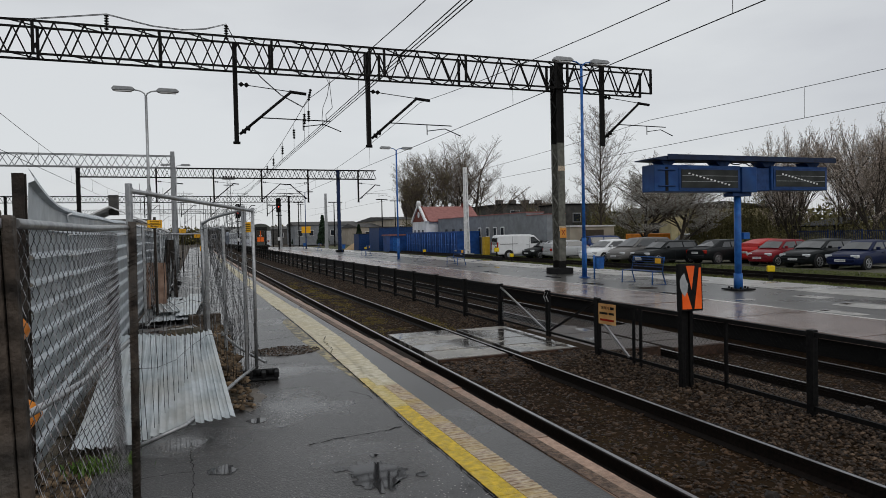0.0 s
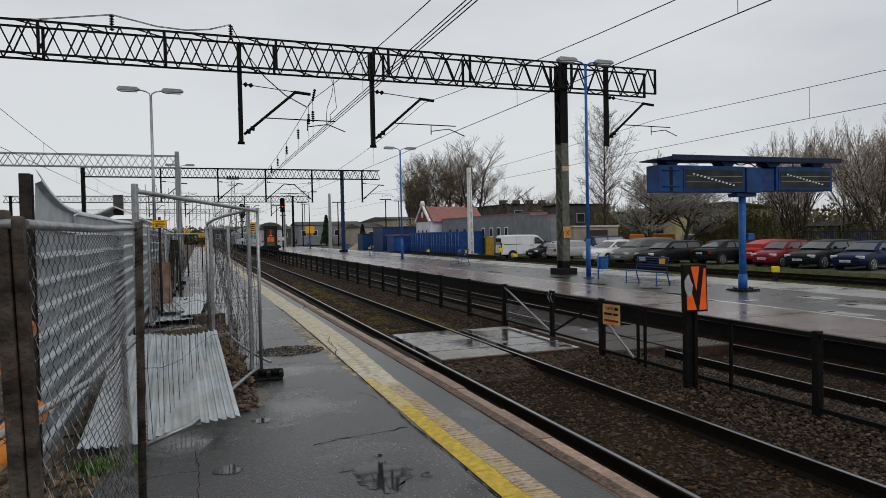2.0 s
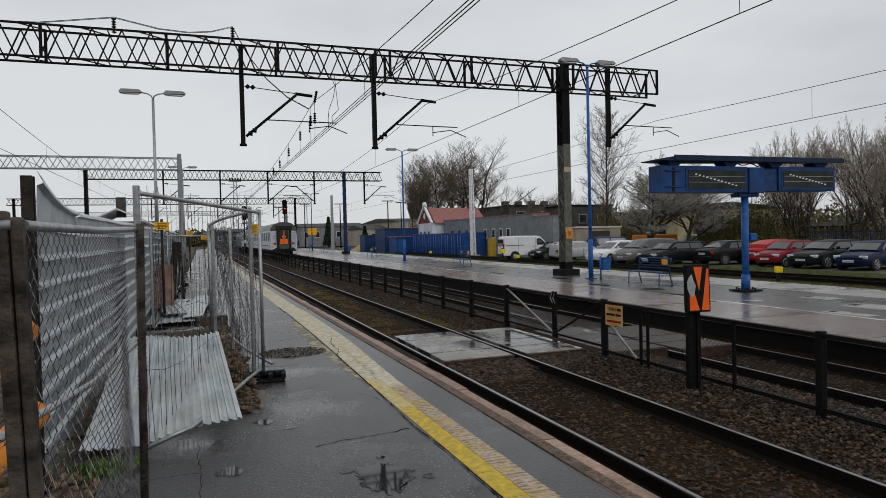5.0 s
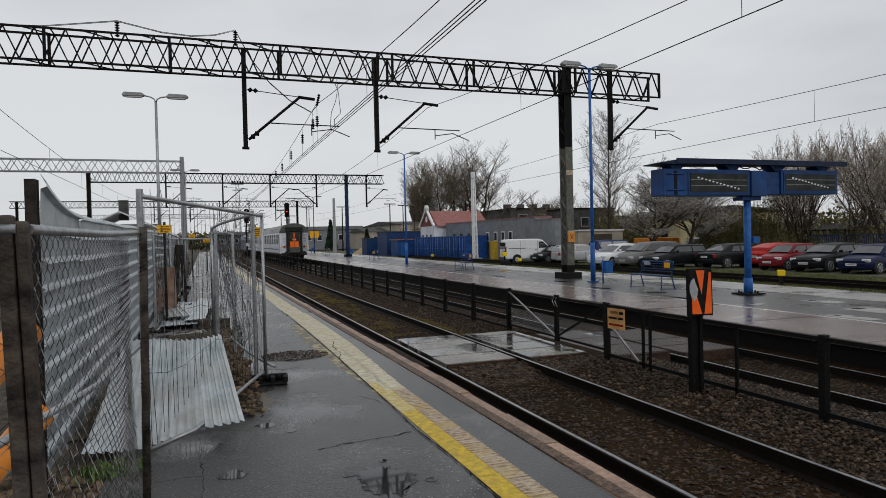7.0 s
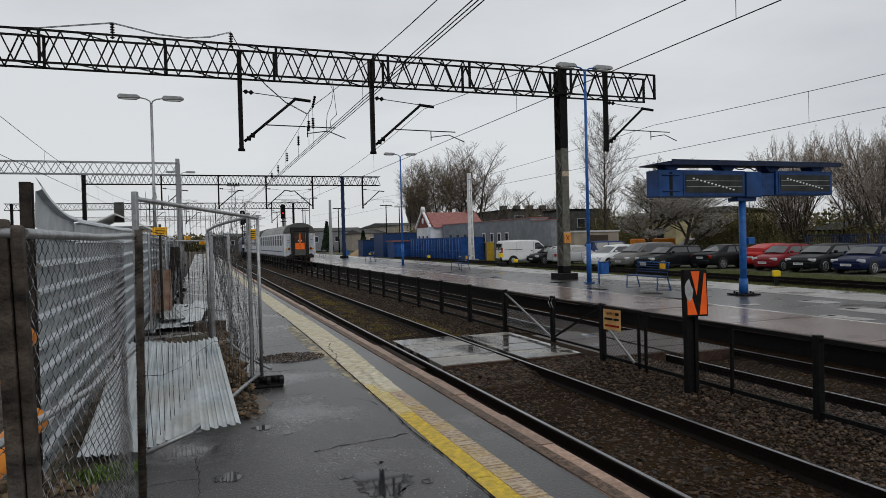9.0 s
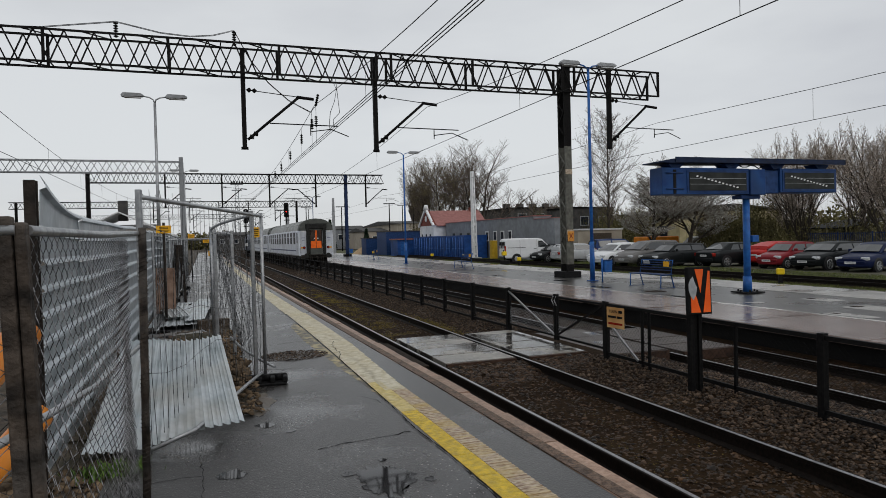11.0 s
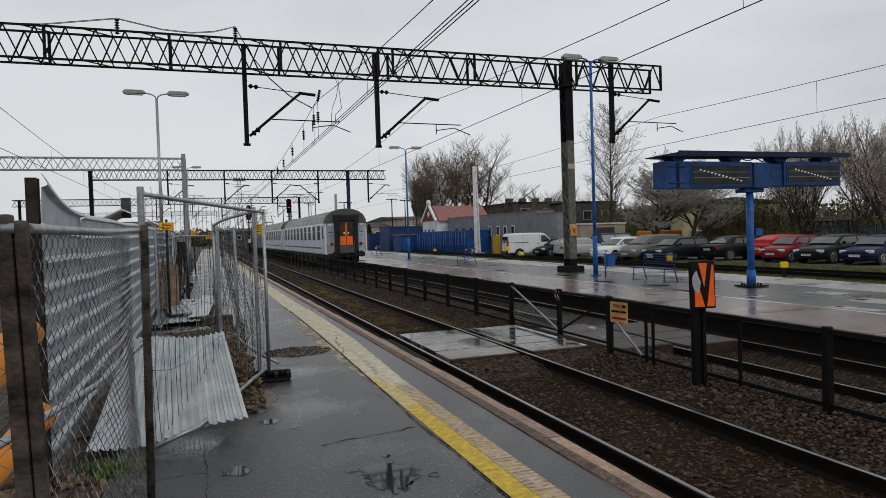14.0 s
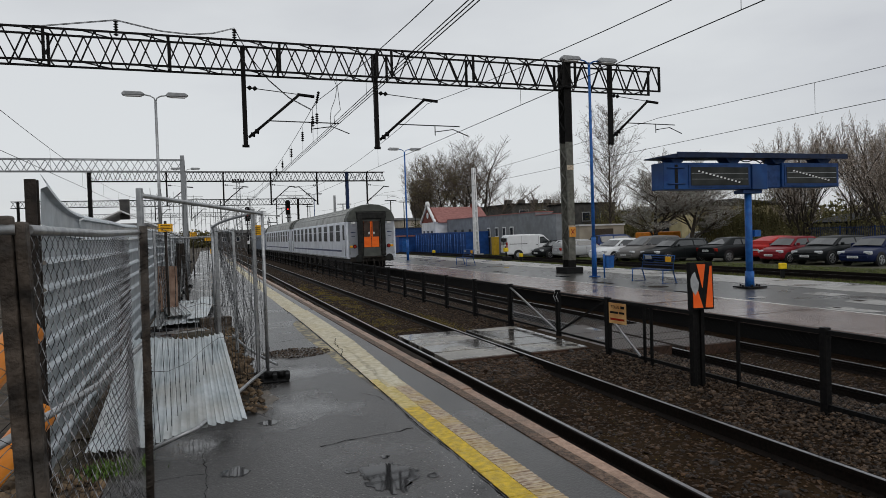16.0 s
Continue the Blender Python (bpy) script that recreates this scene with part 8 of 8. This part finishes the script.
def straight_tree(name, label, h, seed, m, reach=0.30, limbs=62, twig_r=0.011, leaf=None):
    """A tree with one straight leader and rising side limbs that shorten towards the top."""
    rnd = random.Random(seed)
    t = thing(name, label, "tree", m)
    wood, fine, green = Soup(), Soup(), Soup()
    pts = [Vector((0, 0, -0.1))]
    for k in range(10):
        pts.append(pts[-1] + Vector((rnd.gauss(0, 0.06), rnd.gauss(0, 0.06), h / 10)))
    for k in range(10):
        r = lambda i: 0.011 * h * (1 - i / 10.4) ** 1.1 + 0.008
        wood.limb(pts[k], pts[k + 1], r(k), r(k + 1), 7)
    for i in range(limbs):
        f = 0.20 + 0.77 * (i + rnd.random()) / limbs
        p = pts[int(f * 10)].lerp(pts[min(10, int(f * 10) + 1)], f * 10 % 1)
        a = i * 2.4 + rnd.uniform(-0.4, 0.4)
        ln = h * reach * (0.22 + 0.70 * math.sin(math.pi * min(1.0, f * 0.95)) ** 0.8) * rnd.uniform(0.7, 1.15)
        d = Vector((math.cos(a), math.sin(a), rnd.uniform(0.6, 1.2))).normalized()
        q = [p]
        for k in range(5):
            d = (d + Vector((rnd.gauss(0, 0.12), rnd.gauss(0, 0.12), 0.06 + rnd.gauss(0, 0.08)))).normalized()
            q.append(q[-1] + d * ln / 5)
            wood.limb(q[k], q[k + 1], max(0.05 * (1 - f) + 0.012 - 0.008 * k, twig_r), max(0.05 * (1 - f) + 0.004 - 0.008 * k, twig_r * 0.8), 4)
            for _ in range(5):
                c = q[k].lerp(q[k + 1], rnd.random())
                e = (d * 0.7 + Vector((rnd.gauss(0, 0.5), rnd.gauss(0, 0.5), rnd.gauss(0.2, 0.4)))).normalized()
                tip = c + e * ln * rnd.uniform(0.14, 0.32)
                fine.limb(c, tip, twig_r, twig_r * 0.6, 3)
                for _ in range(3):
                    c2 = c.lerp(tip, rnd.uniform(0.3, 1.0))
                    e2 = (e + Vector((rnd.gauss(0, 0.6), rnd.gauss(0, 0.6), rnd.gauss(0.1, 0.4)))).normalized()
                    fine.limb(c2, c2 + e2 * ln * rnd.uniform(0.06, 0.16), twig_r * 0.7, twig_r * 0.5, 3)
                    if leaf:
                        green.leaf(c2 + e2 * ln * 0.1, 0.045, rnd)
    for nm, soup, mt in (("trunk", wood, M["bark"]), ("crown", fine, M["twig"])) + ((("leaves", green, leaf),) if leaf else ()):
        o = new(nm, soup.mesh(nm, mt))
        o.parent = t
        if nm == "leaves":
            tagged(o, kind="stuff")
    return t


big = tree("bare_tree", "large bare tree with fine spreading branches", 15.2, 0.58, 11, None, depth=6, m=pose(34.9, 84, -0.3), fork=(2, 4), twig_r=0.011, nests=2, up=0.35, first=0.28, trunk_r=0.26)
two = tree("bare_tree", "bare tree with upright branches and a haze of buds", 12.8, 0.48, 12, M["bud"], 0.05, 1, depth=6, m=pose(31.0, 93, -0.3), fork=(3, 4), twig_r=0.010, up=0.4, trunk_r=0.18)
copy_thing(two, pose(31.6, 87, -0.3, 0, 0, 80))
copy_thing(big, pose(36.6, 97, -0.3, 0, 0, 200))
copy_thing(big, pose(37.2, 87, -0.3, 0, 0, 300))
sm = tree("bare_tree", "small bare tree behind the shed", 8.0, 0.55, 13, None, depth=5, m=pose(44, 82, -0.3), twig_r=0.012, fork=(2, 4))
copy_thing(sm, pose(47.5, 80, -0.3, 0, 0, 100))
copy_thing(sm, pose(41.5, 72, -0.3, 0, 0, 220))
straight_tree("bare_tree", "tall slender bare tree with a straight trunk", 14.6, 21, pose(40.5, 60.0, -0.2))
bl = tree("blossom_tree", "low spreading tree covered in white blossom", 8.2, 0.64, 31, M["blossom"], 0.029, 4, depth=6, m=pose(36.8, 47.6, -0.2), fork=(3, 4), first=0.30, up=0.22, twig_r=0.013, trunk_r=0.20)
copy_thing(bl, pose(39.5, 46.8, -0.2, 0, 0, 120))
th = tree("budding_tree", "many-stemmed tree with pale spring buds", 9.8, 0.44, 41, M["catkin"], 0.045, 5, depth=5, m=pose(46.5, 34.0, -0.2), fork=(2, 3), first=0.15, stems=4, twig_r=0.009, trunk_r=0.10, up=0.6)
for (x, y, rz) in ((47.0, 37.5, 140), (46.0, 41, 40), (49.0, 43.5, 300), (51.0, 36.0, 200)):
    copy_thing(th, pose(x, y, -0.2, 0, 0, rz))


def thicket(name, label, x0, x1, y0, y1, z, h, n, mt, seed, size=0.09, lumps=1.0):
    """Dense undergrowth: thin stems and many small leaves with an uneven top."""
    rnd = random.Random(seed)
    s = Soup()
    for _ in range(n):
        x, y = rnd.uniform(x0, x1), rnd.uniform(y0, y1)
        hh = h * (0.55 + 0.45 * lumps * (noise.noise((x * 0.45, y * 0.45, seed)) + 0.5))
        zz = z + hh * rnd.random() ** 0.8
        s.leaf(Vector((x, y, zz)), size * rnd.uniform(0.5, 1.4), rnd)
        if rnd.random() < 0.05:
            p = Vector((x, y, z))
            s.limb(p, Vector((x + rnd.gauss(0, 0.4), y + rnd.gauss(0, 0.4), z + hh * 1.15)), 0.02, 0.008, 3)
    me = s.mesh(name, mt)
    return tagged(new(name, me), label, "shrubs", kind="stuff")


thicket("hedge", "brown and olive undergrowth behind the parked cars", 44.5, 56, 22, 50, -0.2, 3.0, 20000, M["shrub"], 3, 0.09)
thicket("hedge", "olive shrubs behind the grey shed", 41, 49, 58, 78, -0.2, 5.4, 16000, M["shrub"], 4, 0.12)
thicket("hedge", "olive shrubs below the bare trees", 29, 37, 82, 100, -0.3, 5.2, 7000, M["shrub"], 5, 0.11)
thicket("hedge", "low green hedge by the yellow house", 41.5, 44, 36, 48, -0.2, 1.5, 5000, M["shrub"], 6, 0.09)
thicket("hedge", "dark olive shrubs beside the yellow house", 42.5, 51, 45.5, 50.5, -0.2, 4.6, 13000, M["shrub"], 16, 0.085)
thicket("far_wood", "distant brown and olive belt of trees", -160, 140, 300, 312, -0.6, 8.0, 30000, M["shrub"], 7, 0.7)
thicket("far_wood", "distant brown and olive belt of trees", 90, 100, 40, 280, -0.6, 7.0, 32000, M["shrub"], 8, 0.35)
thicket("far_wood", "distant brown belt of trees behind the tracks", -140, -40, 230, 250, -0.6, 7.0, 16000, M["shrub"], 9, 0.6)

for (x, y, h) in ((30, 165, 7.5), (38, 160, 5), (27, 190, 6)):
    rnd = random.Random(int(x))
    t = thing("conifer", "dark narrow conifer in the distance", "tree", pose(x, y, -0.4))
    part("trunk", tube(B(), (0, 0, 0), (0, 0, h), 0.2, 0.03), M["bark"], t)
    s = Soup()
    for _ in range(1400):
        f = rnd.random() ** 1.3
        r = h * 0.20 * (1 - f) * (0.5 + 0.5 * rnd.random()) + 0.1
        a = rnd.uniform(0, 6.28)
        s.leaf(Vector((r * math.cos(a), r * math.sin(a), h * (0.08 + 0.92 * f))), 0.35, rnd)
    o = new("crown", s.mesh("crown", M["needle"]))
    o.parent = t
tree("bare_tree", "slender bare poplar in the distance", 14.0, 0.22, 51, None, depth=5, m=pose(53, 165, -0.4), fork=(5, 6), first=0.1, twig_r=0.05, up=1.2)

t = thing("light_mast", "tall grey lattice floodlight mast beyond the station", "light mast", pose(11.3, 232, -0.5))
for s in (-1, 1):
    for q in (-1, 1):
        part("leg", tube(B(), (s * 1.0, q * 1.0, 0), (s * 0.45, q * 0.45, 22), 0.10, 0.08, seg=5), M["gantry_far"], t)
bm = B()
for k in range(20):
    w0, w1 = 1.0 - 0.55 * k / 20, 1.0 - 0.55 * (k + 1) / 20
    for q in (-1, 1):
        tube(bm, (-w0 * (1 if k % 2 else -1), q * w0, k * 1.1), (w1 * (1 if k % 2 else -1), q * w1, (k + 1) * 1.1), 0.05, seg=4)
tagged(part("bracing", bm, M["gantry_far"], t), kind="stuff")
part("platform", box(B(), -2.0, 2.0, -0.8, 0.8, 22, 22.3), M["gantry_far"], t)
part("platform", box(B(), -1.6, 1.6, -0.6, 0.6, 20.0, 20.2), M["gantry_far"], t)
for k in range(5):
    part("floodlight", box(B(), -1.9 + k * 0.85, -1.4 + k * 0.85, -0.9, -0.6, 22.4, 23.1), M["gantry"], t)

# yard lamps far off
for (x, y, h) in ((33, 120, 9), (40, 135, 9.5), (26, 130, 9), (22, 150, 10), (35, 170, 11), (44, 140, 9.5), (18, 165, 10), (30, 200, 12)):
    t = thing("yard_lamp", "dark double-armed lamp post in the yard", "street lamp", pose(x, y, -0.4), group="yard lamps")
    part("pole", tube(B(), (0, 0, 0), (0, 0, h), 0.14, 0.09), M["gantry"], t)
    part("crossarm", box(B(), -1.1, 1.1, -0.08, 0.08, h - 0.05, h + 0.12), M["gantry"], t)


M["turf"] = mat("olive_turf_blades", (0.055, 0.072, 0.016), (0.125, 0.142, 0.040), 2, 0.8, vary=0.35)
# tufts on the grass strip beside the siding
def grass_field(n, seed):
    rnd = np.random.RandomState(seed)
    x = rnd.uniform(19.2, 28.0, n)
    y = 8 + 52 * rnd.uniform(0, 1, n) ** 1.3
    keep = ~((x > 21.9) & (x < 24.1) & (rnd.uniform(0, 1, n) < 0.8))
    x, y = x[keep], y[keep]
    n = len(x)
    z = np.full(n, -0.105)
    a, hgt, w = rnd.uniform(0, 6.28, n), rnd.uniform(0.03, 0.09, n), rnd.uniform(0.006, 0.015, n)
    c, s = np.cos(a), np.sin(a)
    v = np.stack([np.stack([x - s * w, y + c * w, z], -1), np.stack([x + s * w, y - c * w, z], -1), np.stack([x + c * hgt * 0.5, y + s * hgt * 0.5, z + hgt], -1)], 1)
    me = bpy.data.meshes.new("grass")
    me.from_pydata(v.reshape(-1, 3).tolist(), [], np.arange(3 * n).reshape(-1, 3).tolist())
    me.materials.append(M["turf"])
    return tagged(new("grass", me), "short wet grass beside the siding", "grass", kind="stuff")


grass_field(130000, 4)


# ---- what moves ----
def train_rows(offset):
    """Where a vehicle's near end stands: the train rolls towards the platform at about 3.5 m/s."""
    rows = []
    for t, s in TRAIN_ROWS:
        y = s + offset
        k = max(0.0, y + 12 - 37.0)
        rows.append((t, pose(8.93 - 0.0085 * max(0.0, y - 37.0), y, -0.194, 0, 0, 0.49 if k > 0 else 0.0)))
    return rows


TRAIN_ROWS = [(0.0, 92.6), (1.0, 88.9), (2.0, 85.2), (3.0, 81.5), (4.0, 77.9), (5.0, 74.4), (6.5, 69.4), (8.0, 64.7), (9.0, 61.5), (10.0, 58.2),
              (11.5, 52.6), (13.0, 47.2), (14.0, 43.7), (15.0, 40.1), (16.0, 36.5)]


def train_at(t):
    for (a, sa), (b, sb) in zip(TRAIN_ROWS[:-1], TRAIN_ROWS[1:]):
        if t <= b + 1e-6:
            return sa + (sb - sa) * (t - a) / (b - a)
    return TRAIN_ROWS[-1][1]


def motions():
    walk(coach_a, train_rows(0.0))
    walk(coach_b, train_rows(24.5))
    walk(loco, train_rows(49.2))
    for vehicle in (coach_a, coach_b, loco):
        for ob in vehicle.children:
            if ob.name.startswith("wheelset"):
                x, y, z = ob.location
                walk(ob, [(i / 6, pose(x, y, z, (TRAIN_ROWS[0][1] - train_at(i / 6)) / 0.46 * 57.29578)) for i in range(97)])


motions()
